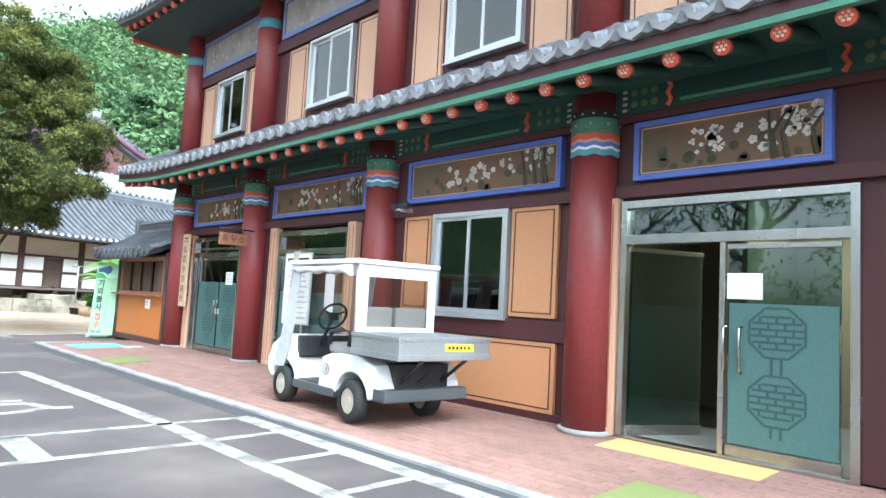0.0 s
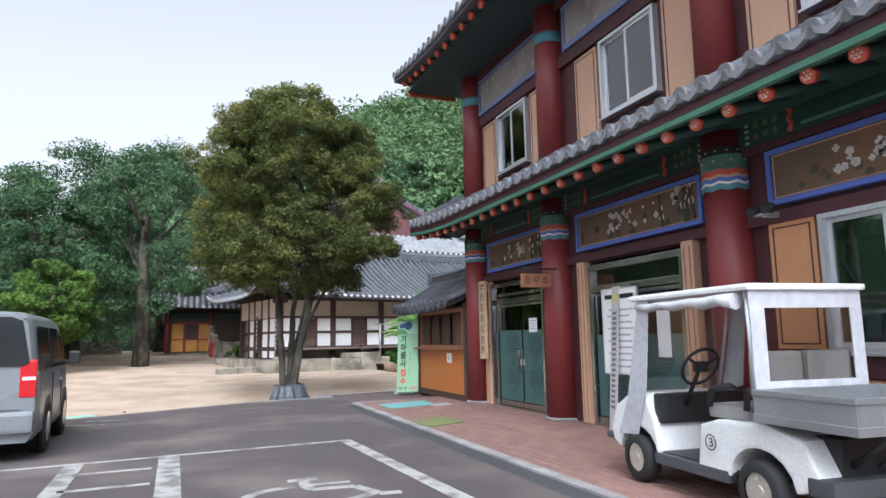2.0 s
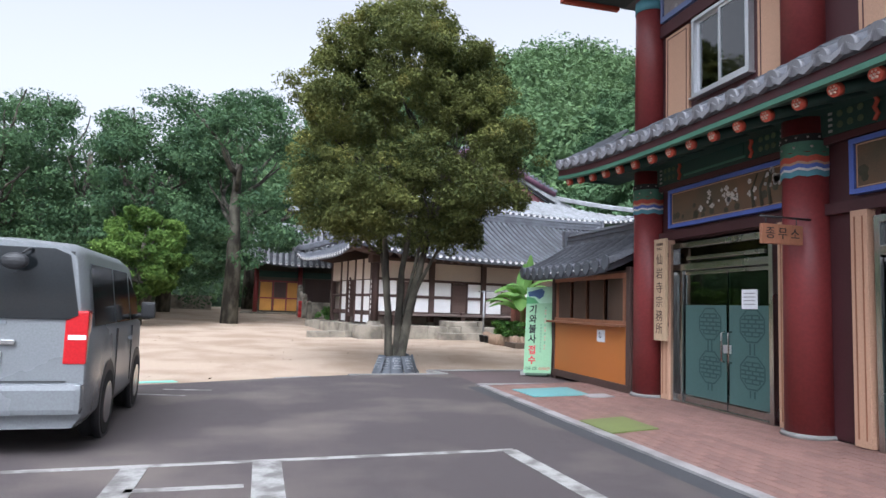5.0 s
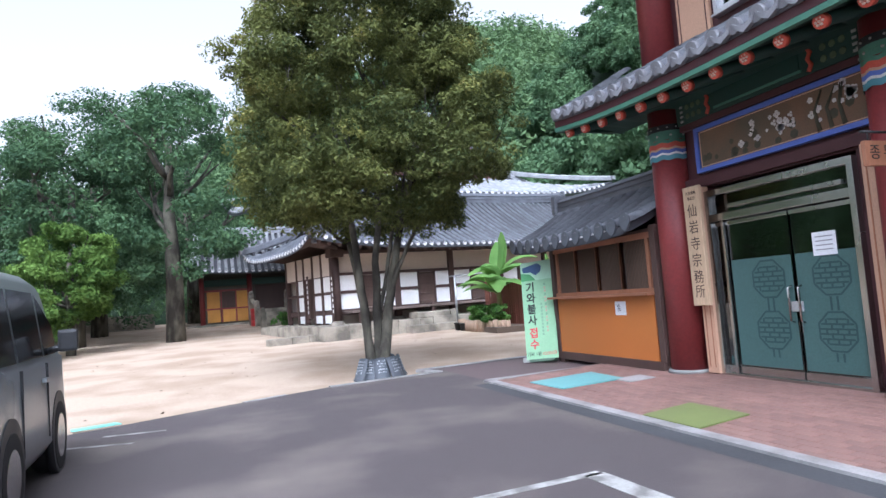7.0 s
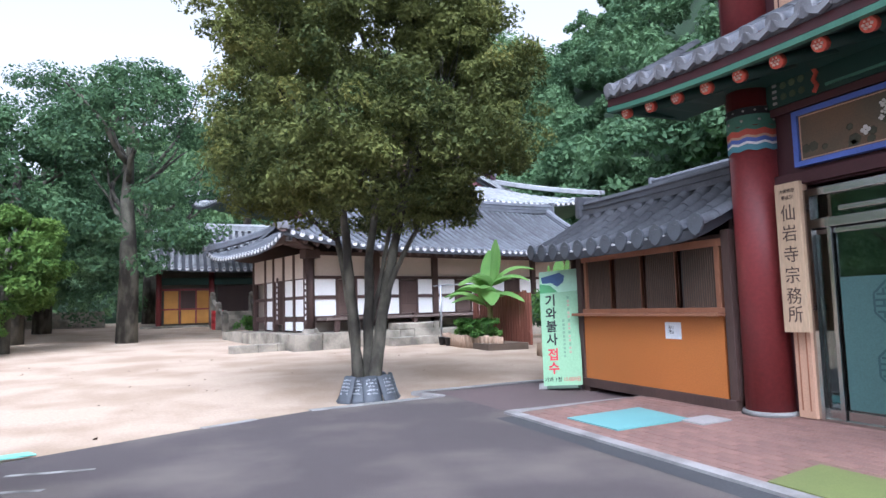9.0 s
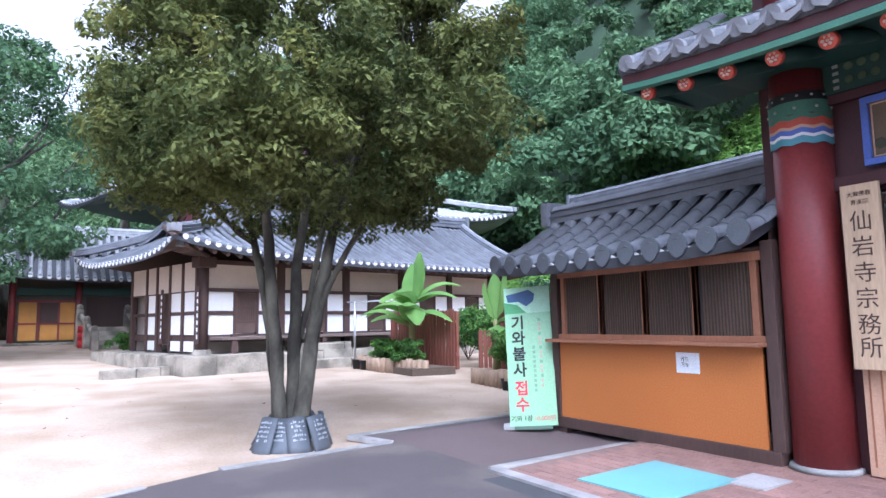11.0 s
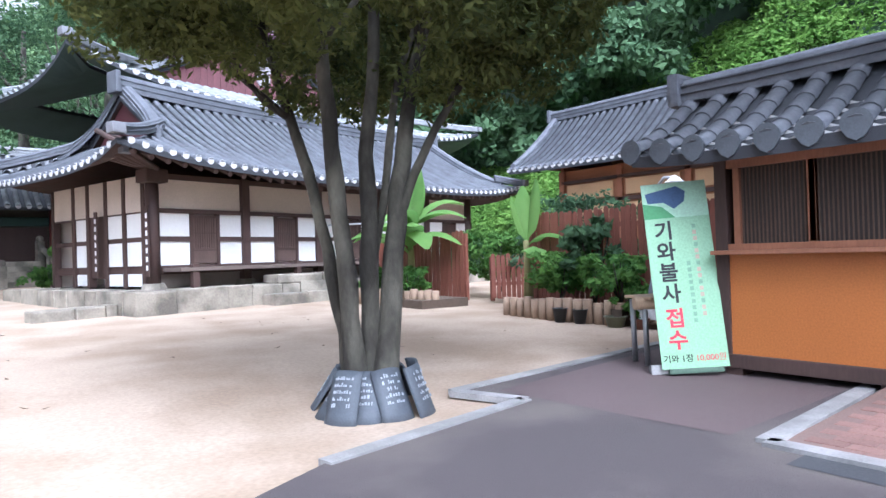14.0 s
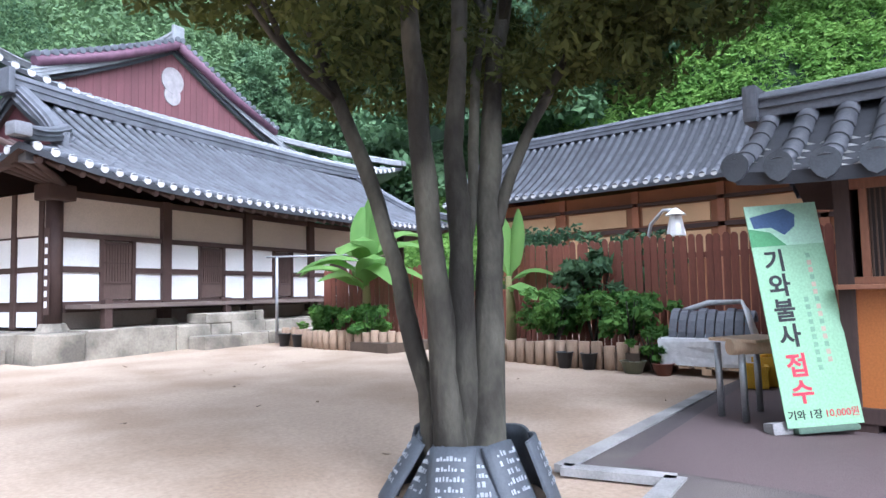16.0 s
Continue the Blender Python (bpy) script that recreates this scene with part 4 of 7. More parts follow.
cams = thing("security_camera", "pair of small dark dome cameras on a bracket", "camera", at=(F - 0.2, 7.4, 2.64))
for dy in (-0.09, 0.09):
    bm = bmesh.new()
    bmesh.ops.create_uvsphere(bm, u_segments=14, v_segments=10, radius=0.06, matrix=Matrix.Translation((-0.05, dy, 0.02)))
    tube(bm, (-0.05, dy, 0.02), (-0.13, dy, 0.0), 0.045, 0.05, 12)
    part("camera_head", bm, BLACK_PL, cams)
boxes("bracket", ALU, cams, (-0.04, 0.19, -0.03, 0.03, -0.06, 0.0), (-0.08, -0.02, -0.1, 0.1, -0.045, -0.02), bevel=0.006)

# ---- lower eave ----
eave = thing("lower_eave", "curved dark tiled eave with painted rafter ends", "roof", kind="structure")
eave.matrix_basis = STOREY
EX, EZ = 4.98, 3.86
Y_END, Y_FAR = 16.2, -5.0


def eave_lift(y):
    return 0.24 * max(0.0, (y - 12.0) / 4.45) ** 3


bm = bmesh.new()
n = 60
prof = [(EX, EZ + 0.06), (5.5, EZ + 0.33), (F + 0.05, EZ + 0.72), (F + 0.05, EZ + 0.55), (5.5, EZ + 0.2), (EX + 0.02, EZ - 0.02)]
rings = []
for i in range(n + 1):
    y = Y_FAR + (Y_END - Y_FAR) * i / n
    rings.append([bm.verts.new((x, y, z + eave_lift(y) * (1 - (x - EX) / 1.3))) for x, z in prof])
for a, b in zip(rings, rings[1:]):
    for k in range(6):
        bm.faces.new((a[k], b[k], b[(k + 1) % 6], a[(k + 1) % 6]))
bm.faces.new(rings[-1])
bm.faces.new(list(reversed(rings[0])))
part("tile_bed", bm, TILE, eave)


def eave_strip(name, material, x0, x1, z0, z1, yb=Y_END - 0.02, label=""):
    bm = bmesh.new()
    rr = []
    for i in range(n + 1):
        y = Y_FAR + (yb - Y_FAR) * i / n
        l = eave_lift(y)
        rr.append([bm.verts.new((x, y, z + l * (1 - (x - EX) / 1.3))) for x, z in ((x0, z0), (x0, z1), (x1, z1), (x1, z0))])
    for a, b in zip(rr, rr[1:]):
        for k in range(4):
            bm.faces.new((a[k], a[(k + 1) % 4], b[(k + 1) % 4], b[k]))
    bm.faces.new(rr[0])
    bm.faces.new(list(reversed(rr[-1])))
    return part(name, bm, material, eave, label)


eave_strip("eave_board", DARKRED, EX + 0.03, EX + 0.1, EZ - 0.12, EZ - 0.02, label="dark red board under the tiles")
eave_strip("green_lath", LGREEN, EX + 0.02, EX + 0.09, EZ - 0.19, EZ - 0.13, label="pale green painted lath")
eave_strip("soffit_board", GREEN, EX + 0.12, F - 0.05, EZ - 0.03, EZ - 0.012, label="green painted soffit")
# tile rows with round ends and upturned pan-tile lips
TS = 0.30
nr = int((Y_END - Y_FAR) / TS)
rowm = row_mesh("cover_tile", [(0, 0, 0), (0.5, 0, 0.28), (1.2, 0, 0.66)], 0.085, TILE)
b2 = bmesh.new()
tube(b2, (-0.03, 0, 0.012), (0.03, 0, 0.022), 0.088, 0.088, 12)
endm = mesh_of("tile_end", b2, TILE_END)
b2 = bmesh.new()
lip = [(-0.135, 0.03), (-0.1, -0.06), (0.0, -0.11), (0.1, -0.06), (0.135, 0.03), (0.08, -0.012), (0.0, -0.035), (-0.08, -0.012)]
prism(b2, lip, "x", -0.05, 0.0)
lipm = mesh_of("tile_lip", b2, TILE_END)
for i in range(nr):
    y = Y_END - 0.12 - i * TS
    z = EZ + 0.07 + eave_lift(y)
    for me, yy, tilt in ((rowm, y, 0), (endm, y, 0), (lipm, y - TS / 2, 0)):
        c = new(me.name, me)
        c.parent = eave
        c.matrix_basis = pose(EX, yy, z, 0, rs.uniform(-3, 3), rs.uniform(-1.5, 1.5))
# rafters with red flowered ends
RS = 0.43
b2 = bmesh.new()
tube(b2, (0, 0, 0), (1.1, 0, 0.36), 0.065, 0.07, 12)
rafm = mesh_of("rafter", b2, GREEN)
b2 = bmesh.new()
tube(b2, (-0.012, 0, -0.004), (0.05, 0, 0.016), 0.069, 0.069, 12)
capm = mesh_of("rafter_end", b2, ORED)
b2 = bmesh.new()
for a in range(6):
    bmesh.ops.create_icosphere(b2, subdivisions=1, radius=0.016, matrix=Matrix.Translation((-0.014, 0.036 * math.cos(a * math.pi / 3), 0.036 * math.sin(a * math.pi / 3))))
bmesh.ops.create_icosphere(b2, subdivisions=1, radius=0.015, matrix=Matrix.Translation((-0.014, 0, 0)))
dotm = mesh_of("rafter_flower", b2, mat("flower_pale", (0.66, 0.45, 0.36), 0.7))
for i in range(int((Y_END - Y_FAR) / RS)):
    y = Y_END - 0.25 - i * RS
    z = EZ - 0.24 + eave_lift(y)
    for me in (rafm, capm, dotm):
        c = new(me.name, me)
        c.parent = eave
        c.location = (EX + 0.12, y, z)
# north end of the eave: barge board and verge tiles
boxes("barge_board", GREEN, eave, (EX + 0.05, F + 0.02, Y_END - 0.06, Y_END, EZ + 0.0, EZ + 0.2))
# ---- upper eave ----
ue = thing("upper_eave", "deep dark tiled upper eave seen from below", "roof", kind="structure")
ue.matrix_basis = STOREY
UX, UZ = 4.75, 7.62


def up_lift(y):
    return 0.3 * max(0.0, (y - 11.5) / 5.0) ** 3


bm = bmesh.new()
rings = []
prof = [(UX, UZ), (5.6, UZ + 0.45), (10.2, UZ + 3.4), (15.5, UZ + 0.2), (15.5, UZ), (6.4, UZ - 0.02), (UX + 0.02, UZ - 0.12)]
for i in range(n + 1):
    y = Y_FAR + (16.5 - Y_FAR) * i / n
    rings.append([bm.verts.new((x, y, z + up_lift(y) * max(0, 1 - (x - UX) / 1.6))) for x, z in prof])
for a, b in zip(rings, rings[1:]):
    for k in range(7):
        bm.faces.new((a[k], b[k], b[(k + 1) % 7], a[(k + 1) % 7]))
bm.faces.new(rings[-1])
bm.faces.new(list(reversed(rings[0])))
part("tile_bed", bm, TILE, ue)
boxes("ceiling_board", mat("soffit_blue_green", (0.035, 0.06, 0.065), 0.7, dark=0.7, scale=8), ue, (UX + 0.25, F + 0.1, Y_FAR, 16.2, UZ - 0.16, UZ - 0.14))
boxes("eave_board", ORED, ue, (UX + 0.3, F, 16.22, 16.32, UZ - 0.22, UZ - 0.1), label="orange-red end board")
for i in range(int((16.4 - Y_FAR) / 0.3)):
    y = 16.38 - i * 0.3
    for me, yy in ((endm, y), (lipm, y - 0.15)):
        c = new(me.name, me)
        c.parent = ue
        c.location = (UX, yy, UZ + 0.02 + up_lift(y))
for i in range(int((16.4 - Y_FAR) / RS)):
    y = 16.2 - i * RS
    for me in (rafm, capm):
        c = new(me.name, me)
        c.parent = ue
        c.location = (UX + 0.16, y, UZ - 0.2 + up_lift(y))

# ---- ticket booth ----
booth = thing("ticket_booth", "small timber booth with orange counter front and tiled roof", "booth")
BX, BA, BB = 5.95, 15.36, 18.36
boxes("counter_front", COUNTER, booth, (BX, BX + 0.03, BA + 0.12, BB - 0.06, 0.2, 1.15), label="varnished orange plywood counter front")
boxes("base_rail", WOOD_DARK, booth, (BX - 0.04, BX + 0.08, BA - 0.02, BB + 0.04, 0.07, 0.2), bevel=0.01)
boxes("block", WOOD_DARK, booth, *[(BX - 0.02, BX + 0.2, y, y + 0.16, 0.0, 0.075) for y in (15.6, 16.9, 18.2)])
boxes("shelf", WOOD_RED, booth, (BX - 0.16, BX + 0.1, BA + 0.05, BB + 0.05, 1.15, 1.19), bevel=0.008, label="reddish timber counter shelf")
for y in (BA, BB):
    boxes("corner_post", WOOD_DARK, booth, (BX - 0.03, BX + 0.1, y - 0.06, y + 0.06, 0.2, 2.15), bevel=0.01)
boxes("side_wall", WOOD_DARK, booth, (BX + 0.1, 7.5, BB - 0.04, BB, 0.1, 2.5), (7.4, 7.45, BA, BB, 0.1, 2.6), (BX + 0.1, 7.5, BA, BA + 0.04, 0.1, 2.5), (BX, 7.4, BA, BB, 2.06, 2.1), label="dark stained board wall")
boxes("head_rail", WOOD_RED, booth, (BX - 0.02, BX + 0.06, BA + 0.06, BB - 0.06, 1.97, 2.06), (BX - 0.02, BX + 0.06, BA + 0.06, BB - 0.06, 1.19, 1.25), bevel=0.006)
WB = [BA + 0.12 + (BB - BA - 0.3) * k / 4 for k in range(5)]
for a, b in zip(WB, WB[1:]):
    fr = boxes("window_frame", WOOD_RED, booth, (BX - 0.015, BX + 0.045, a, a + 0.07, 1.25, 1.97), (BX - 0.015, BX + 0.045, b - 0.0, b + 0.06, 1.25, 1.97), bevel=0.005)
    boxes("screen", mat("dark_mesh", (0.045, 0.035, 0.03), 0.8, bump=0.2), fr, (BX + 0.03, BX + 0.035, a + 0.06, b, 1.25, 1.97))
    bm = bmesh.new()
    k = 0
    y = a + 0.1
    while y < b - 0.02:
        box(bm, BX + 0.018, BX + 0.03, y, y + 0.012, 1.25, 1.97)
        y += 0.037
    part("lattice", bm, mat("lattice_wood", (0.12, 0.075, 0.05), 0.7), fr)
boxes("notice", PAPER, booth, (BX - 0.004, BX, 16.18, 16.47, 0.857, 1.07))
letters("notice_text", "카드\n가능", 0.055, BLACK, booth, pose(BX - 0.005, 16.36, 0.97, 90, 0, -90))
broof = thing("booth_roof", "low roof of heavy dark round tiles with a layered ridge", "roof", at=(5.5, 19.05, 0), rz=-90)
tiled_roof(broof, 0, 3.72, 0, 2.5, 2.1, 2.86, -1, -1, spacing=0.335, r=0.1, lift=0.06, tile=0.3, ends=False, soffit=WOOD_DARK, ridge_h=0.28, rafters=False)
b2 = bmesh.new()
prism(b2, [(0.115 * math.cos(a), 0.05 + 0.115 * math.sin(a)) for a in np.linspace(-0.4, math.pi + 0.4, 10)] + [(-0.06, -0.06), (0.0, -0.09), (0.06, -0.06)][::1], "y", -0.03, 0.0)
tipm = mesh_of("tile_drip", b2, mat("slate_tile_end", (0.10, 0.11, 0.125), 0.6, dark=0.7, scale=30))
b2 = bmesh.new()
prism(b2, [(-0.15, 0.03), (-0.1, -0.05), (0, -0.08), (0.1, -0.05), (0.15, 0.03), (0, -0.03)], "y", -0.02, 0.02)
pan = mesh_of("pan_tile_lip", b2, MORTAR)
for i in range(12):
    x = 3.72 * i / 11
    c = new("tile_drip", tipm)
    c.parent = broof
    c.location = (x, 0, 2.1 + 0.06 * abs(x / 1.86 - 1) ** 4)
    if i < 11:
        for s in (0.0, 0.12, 0.24, 0.36, 0.48):
            c = new("pan_tile_lip", pan)
            c.parent = broof
            c.location = (x + 0.169, s * 1.25 + 0.03, roof_h(s, 2.1, 2.86) + 0.035)

# ---- the long hall ----
TH = 13.7
hall = thing("long_hall", "low timber hall with white wall panels on a stone terrace", "building", at=(3.95, 30.34, 0), rz=TH)
ZP, SP = 0.67, 2.4
boxes("wall", PLASTER, hall, (0, 12, 0.06, 0.12, 2.44, 3.2), (-0.06, 0.06, 0.2, 5.0, 2.4, 3.2), (11.94, 12.06, 0.1, 5.0, ZP, 3.2), (0, 12, 4.95, 5.05, ZP, 3.2), label="beige plaster wall above the rail")
boxes("floor_beam", WOOD_DARK, hall, (0, 12, 0.0, 0.12, 0.98, 1.18), (0, 0.12, 0, 5, 0.98, 1.18), bevel=0.01)
# Darker copy of the plaster: shade below the floor beam put into its colour.
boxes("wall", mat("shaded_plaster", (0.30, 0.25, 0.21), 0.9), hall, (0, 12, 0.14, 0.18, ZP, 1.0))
for k in range(6):
    bm = bmesh.new()
    x = SP * k
    if k in (0, 5):
        tube(bm, (x, 0.02, ZP), (x, 0.02, 3.25), 0.15, 0.14, 18)
    else:
        box(bm, x - 0.11, x + 0.11, -0.06, 0.16, ZP, 3.25, 0.015)
    part("post", bm, WOOD_DARK, hall, "dark brown timber post")
    bm = bmesh.new()
    bmesh.ops.create_cone(bm, segments=10, radius1=0.3, radius2=0.22, depth=0.16, cap_ends=True, matrix=Matrix.Translation((x, 0.02, ZP + 0.04)))
    part("post_stone", bm, STONE, hall)
for k in range(5):
    a, b = SP * k + 0.11, SP * (k + 1) - 0.11
    boxes("rail", WOOD_DARK, hall, (a, b, -0.02, 0.12, 2.36, 2.46), (a, b, 0.0, 0.1, 3.12, 3.24), bevel=0.006)
    d0, d1 = a + 0.78, b - 0.62
    boxes("stile", WOOD_DARK, hall, (d0, d0 + 0.08, -0.01, 0.11, 1.18, 2.36), (d1 - 0.08, d1, -0.01, 0.11, 1.18, 2.36), bevel=0.005)
    for u, v in ((a, d0), (d1, b)):
        boxes("mid_rail", WOOD_DARK, hall, (u, v, -0.01, 0.11, 1.72, 1.83))
        for z0, z1 in ((1.18, 1.72), (1.83, 2.36)):
            boxes("wall_panel", WHITE, hall, (u, v, 0.03, 0.09, z0, z1), label="white plaster panel")
    dr = boxes("lattice_door", mat("old_door_wood", (0.11, 0.07, 0.055), 0.8, dark=0.7, scale=14, stretch=(1, 1, 0.2)), hall, (d0 + 0.08, d1 - 0.08, 0.02, 0.07, 1.2, 2.34), bevel=0.005, label="dark slatted wooden door")
    bm = bmesh.new()
    n = 9
    for i in range(n):
        x = d0 + 0.14 + (d1 - d0 - 0.3) * i / (n - 1)
        box(bm, x, x + 0.015, 0.005, 0.02, 1.55, 2.28)
    for z in (1.5, 1.9, 2.28):
        box(bm, d0 + 0.1, d1 - 0.1, 0.003, 0.02, z, z + 0.025)
    part("slats", bm, WOOD_DARK, dr)
# short side facing the yard
for z0, z1 in ((1.18, 1.72), (1.83, 2.36), (0.72, 1.0)):
    boxes("wall_panel", WHITE, hall, (-0.05, 0.04, 0.35, 1.05, z0, z1), (-0.05, 0.04, 1.25, 1.95, z0, z1), (-0.05, 0.04, 3.0, 3.6, z0, z1))
for y in (0.28, 1.14, 2.0, 2.92, 3.7, 4.9):
    boxes("post", WOOD_DARK, hall, (-0.09, 0.09, y - 0.07, y + 0.07, ZP, 3.2), bevel=0.01)
boxes("side_board", WOOD_DARK, hall, (-0.04, 0.04, 0.2, 4.9, 1.72, 1.83), (-0.04, 0.04, 0.2, 4.9, 2.36, 2.46), (-0.03, 0.05, 2.0, 3.0, 0.9, 2.4))
for y in (-0.15, 2.2):
    pb = boxes("verse_board", WOOD_DARK, hall, (-0.2, -0.17, y, y + 0.14, 0.95, 2.5), bevel=0.005, label="narrow dark board with white characters")
    boxes("verse_mark", WHITE, pb, *[(-0.203, -0.2, y + 0.03, y + 0.11, 1.08 + i * 0.19, 1.19 + i * 0.19) for i in range(7)])
# bench along the front
boxes("bench_board", mat("grey_timber", (0.16, 0.12, 0.10), 0.85, dark=0.7, scale=10, stretch=(0.2, 1, 1)), hall, (0.2, 8.4, -0.75, -0.02, 1.04, 1.12), bevel=0.01, label="long worn timber veranda bench")
for x in (0.5, 3.4, 6.6):
    boxes("bench_leg", WOOD_DARK, hall, (x, x + 0.16, -0.72, -0.58, ZP - 0.02, 1.2), bevel=0.015)
hall_roof = thing("hall_roof", "broad hip-and-gable roof of dark grey tiles with white tile ends", "roof", at=(3.95, 30.34, 0), rz=TH)
tiled_roof(hall_roof, -1.4, 13.9, -1.3, 6.3, 3.25, 5.45, 2.0, 0.8, spacing=0.285, r=0.08, lift=0.42, soffit=WOOD_DARK, ridge_h=0.45)
bm = bmesh.new()
prism(bm, [(1.1, 4.3), (3.9, 4.3), (2.5, 5.35)], "x", 0.7, 0.8)
part("gable_wall", bm, DARKRED, hall_roof, "reddish boarded gable")
boxes("corner_rafter_end", mat("grey_end", (0.15, 0.16, 0.18), 0.8), hall_roof, (-1.2, -0.98, -1.15, -0.93, 3.42, 3.72), bevel=0.02)
bm = bmesh.new()
for y in np.linspace(-1.1, 0.1, 5):
    path_tube(bm, [(-1.1 + (y + 1.1) * 0.1, y, 3.5), (0.0, 0.0 + y * 0.2, 3.3)], 0.06, 7)
box(bm, -0.25, 0.25, -0.25, 0.25, 3.0, 3.3, 0.05)
part("corner_brackets", bm, WOOD_DARK, hall_roof)

# stone terrace with separate blocks
terr = thing("stone_terrace", "terrace of rough granite blocks under the hall", "terrace", at=(3.95, 30.34, 0), rz=TH)
boxes("core", STONE, terr, (-0.9, 12.4, -0.9, 6, -0.2, ZP - 0.02))
rs2 = random.Random(9)


def stone_row(parent, x0, x1, y0, y1, z0, z1, axis="x", lo=0.5, hi=1.2, name="stone"):
    p = x0 if axis == "x" else y0
    end = x1 if axis == "x" else y1
    while p < end - 0.05:
        q = min(end, p + rs2.uniform(lo, hi))
        bm = bmesh.new()
        j = [rs2.uniform(-0.025, 0.025) for _ in range(3)]
        if axis == "x":
            box(bm, p + 0.008, q - 0.008, y0 + j[0], y1, z0, z1 + j[1], 0.035)
        else:
            box(bm, x0 + j[0], x1, p + 0.008, q - 0.008, z0, z1 + j[1], 0.035)
        for v in bm.verts:
            v.co += Vector((rs2.uniform(-0.012, 0.012), rs2.uniform(-0.012, 0.012), rs2.uniform(-0.012, 0.012)))
        part(name, bm, STONE, parent)
        p = q


stone_row(terr, -1.0, 9.0, -1.12, -0.6, 0.05, ZP, hi=1.3)
stone_row(terr, -1.0, -0.5, -0.6, 4.6, 0.05, ZP, "y")
stone_row(terr, 2.0, 7.6, -1.62, -1.13, 0.05, 0.42, lo=0.8, hi=1.6)
stone_row(terr, 2.5, 4.2, -1.1, -0.5, ZP, ZP + 0.22, lo=1.0, hi=1.7)
stone_row(terr, -2.6, -1.02, -0.4, 0.0, 0.02, 0.42, lo=0.5, hi=0.9)

# ---- great hall behind, gable towards the yard ----
big = thing("great_hall", "great temple hall with weathered tiled roof and red boarded gable", "building", at=(3.95, 30.34, 0), rz=TH + 90)
boxes("wall", mat("dim_green_timber", (0.05, 0.075, 0.06), 0.8, dark=0.6, scale=6), big, (6.3, 11.5, -15.0, -4.0, 0.2, 6.0), label="dark painted timber wall")
tiled_roof(big, 3.6, 13.6, -18.2, 0.2, 6.15, 10.2, 4.0, 2.0, spacing=0.36, r=0.1, material=TILE_OLD, lift=0.8, soffit=mat("green_soffit", (0.13, 0.19, 0.16), 0.8), ridge_h=0.6, rafters=False)
YC = -9.0
for i in range(36):
    y = YC - 5.0 + 10.0 * i / 36
    top = 10.2 - 2.25 * abs((y + 0.14 - YC) / 5.0)
    if top < 8.05:
        continue
    boxes("gable_board", mat("faded_red_board", (0.16, 0.062, 0.068), 0.8, dark=0.7, scale=12, stretch=(1, 1, 0.2)), big, (7.75, 7.8 + 0.008 * (i % 2), y + 0.004, y + 0.27, 7.7, top))
bm = bmesh.new()
tube(bm, (7.74, YC, 9.1), (7.7, YC, 9.1), 0.48, 0.48, 22)
tube(bm, (7.74, YC, 8.55), (7.71, YC, 8.55), 0.36, 0.36, 18)
part("gable_roundel", bm, mat("faded_white", (0.36, 0.33, 0.33), 0.9, dark=0.7, scale=25), big, "faded white roundel painted on the gable")
for sg in (1, -1):
    bm = bmesh.new()
    path_tube(bm, [(7.45, YC, 10.38), (7.45, YC + sg * 2.6, 9.15), (7.45, YC + sg * 5.1, 8.2)], 0.17, 8)
    part("barge_board", bm, mat("barge_purple", (0.17, 0.08, 0.12), 0.7, dark=0.6, scale=30), big)
    for t in np.linspace(0.02, 0.98, 19):
        bm = bmesh.new()
        p = Vector((7.3, YC + sg * 5.2 * t, 10.58 - 2.5 * t + 0.3 * t * t))
        tube(bm, p, p + Vector((0.5, 0, 0)), 0.1, 0.1, 10)
        part("verge_tile", bm, TILE, big)

# ---- far shrine building with orange doors ----
far = thing("shrine_hall", "far temple building with grey tiled roof and orange doors", "building", at=(-0.8, 45.5, 0.9))
boxes("wall", mat("shrine_wall", (0.09, 0.08, 0.06), 0.8, dark=0.7, scale=4), far, (-0.1, 12, 0, 4, -0.9, 2.9), label="dim painted timber wall")
for k, x in enumerate((0, 2.5, 5.0, 7.5, 10.0)):
    bm = bmesh.new()
    tube(bm, (x, -0.08, -0.3), (x, -0.08, 2.8), 0.14, 0.14, 14)
    part("post", bm, RED, far)
for x, m in ((0.25, PEACH), (1.05, GREEN), (1.75, PEACH)):
    boxes("door_panel", mat("ochre_door", (0.55, 0.26, 0.05), 0.7, scale=8) if m is PEACH else WOOD_DARK, far, (x, x + 0.66 + (0.05 if m is GREEN else 0), -0.06, 0.0, 0.75, 1.65), bevel=0.01)
    boxes("door_panel", mat("ochre_door", (0.55, 0.26, 0.05), 0.7, scale=8), far, (x, x + 0.66, -0.06, 0.0, 0.0, 0.7), bevel=0.01)
boxes("door_frame", RED, far, (0.12, 2.5, -0.08, 0.0, 0.68, 0.76), (0.12, 2.5, -0.08, 0, 1.66, 1.76), (0.95, 1.02, -0.09, 0, 0, 1.7), (1.72, 1.79, -0.09, 0, 0, 1.7))
boxes("door_panel", WOOD_DARK, far, (2.8, 4.8, -0.05, 0.0, 0, 1.9), bevel=0.01)
boxes("lintel", GREEN, far, (-0.1, 12, -0.12, 0.0, 1.95, 2.3), bevel=0.01)
boxes("stone_base", STONE, far, (-0.8, 12.5, -1.0, 4.4, -1.0, -0.1), bevel=0.03)
far_roof = thing("shrine_roof", "grey tiled hip-and-gable roof", "roof", at=(-0.8, 45.5, 0.9))
tiled_roof(far_roof, -1.1, 13.0, -1.3, 5.3, 2.6, 5.0, 0.8, 0.8, spacing=0.34, r=0.1, material=TILE_OLD, lift=0.35, soffit=GREEN, rafters=False)

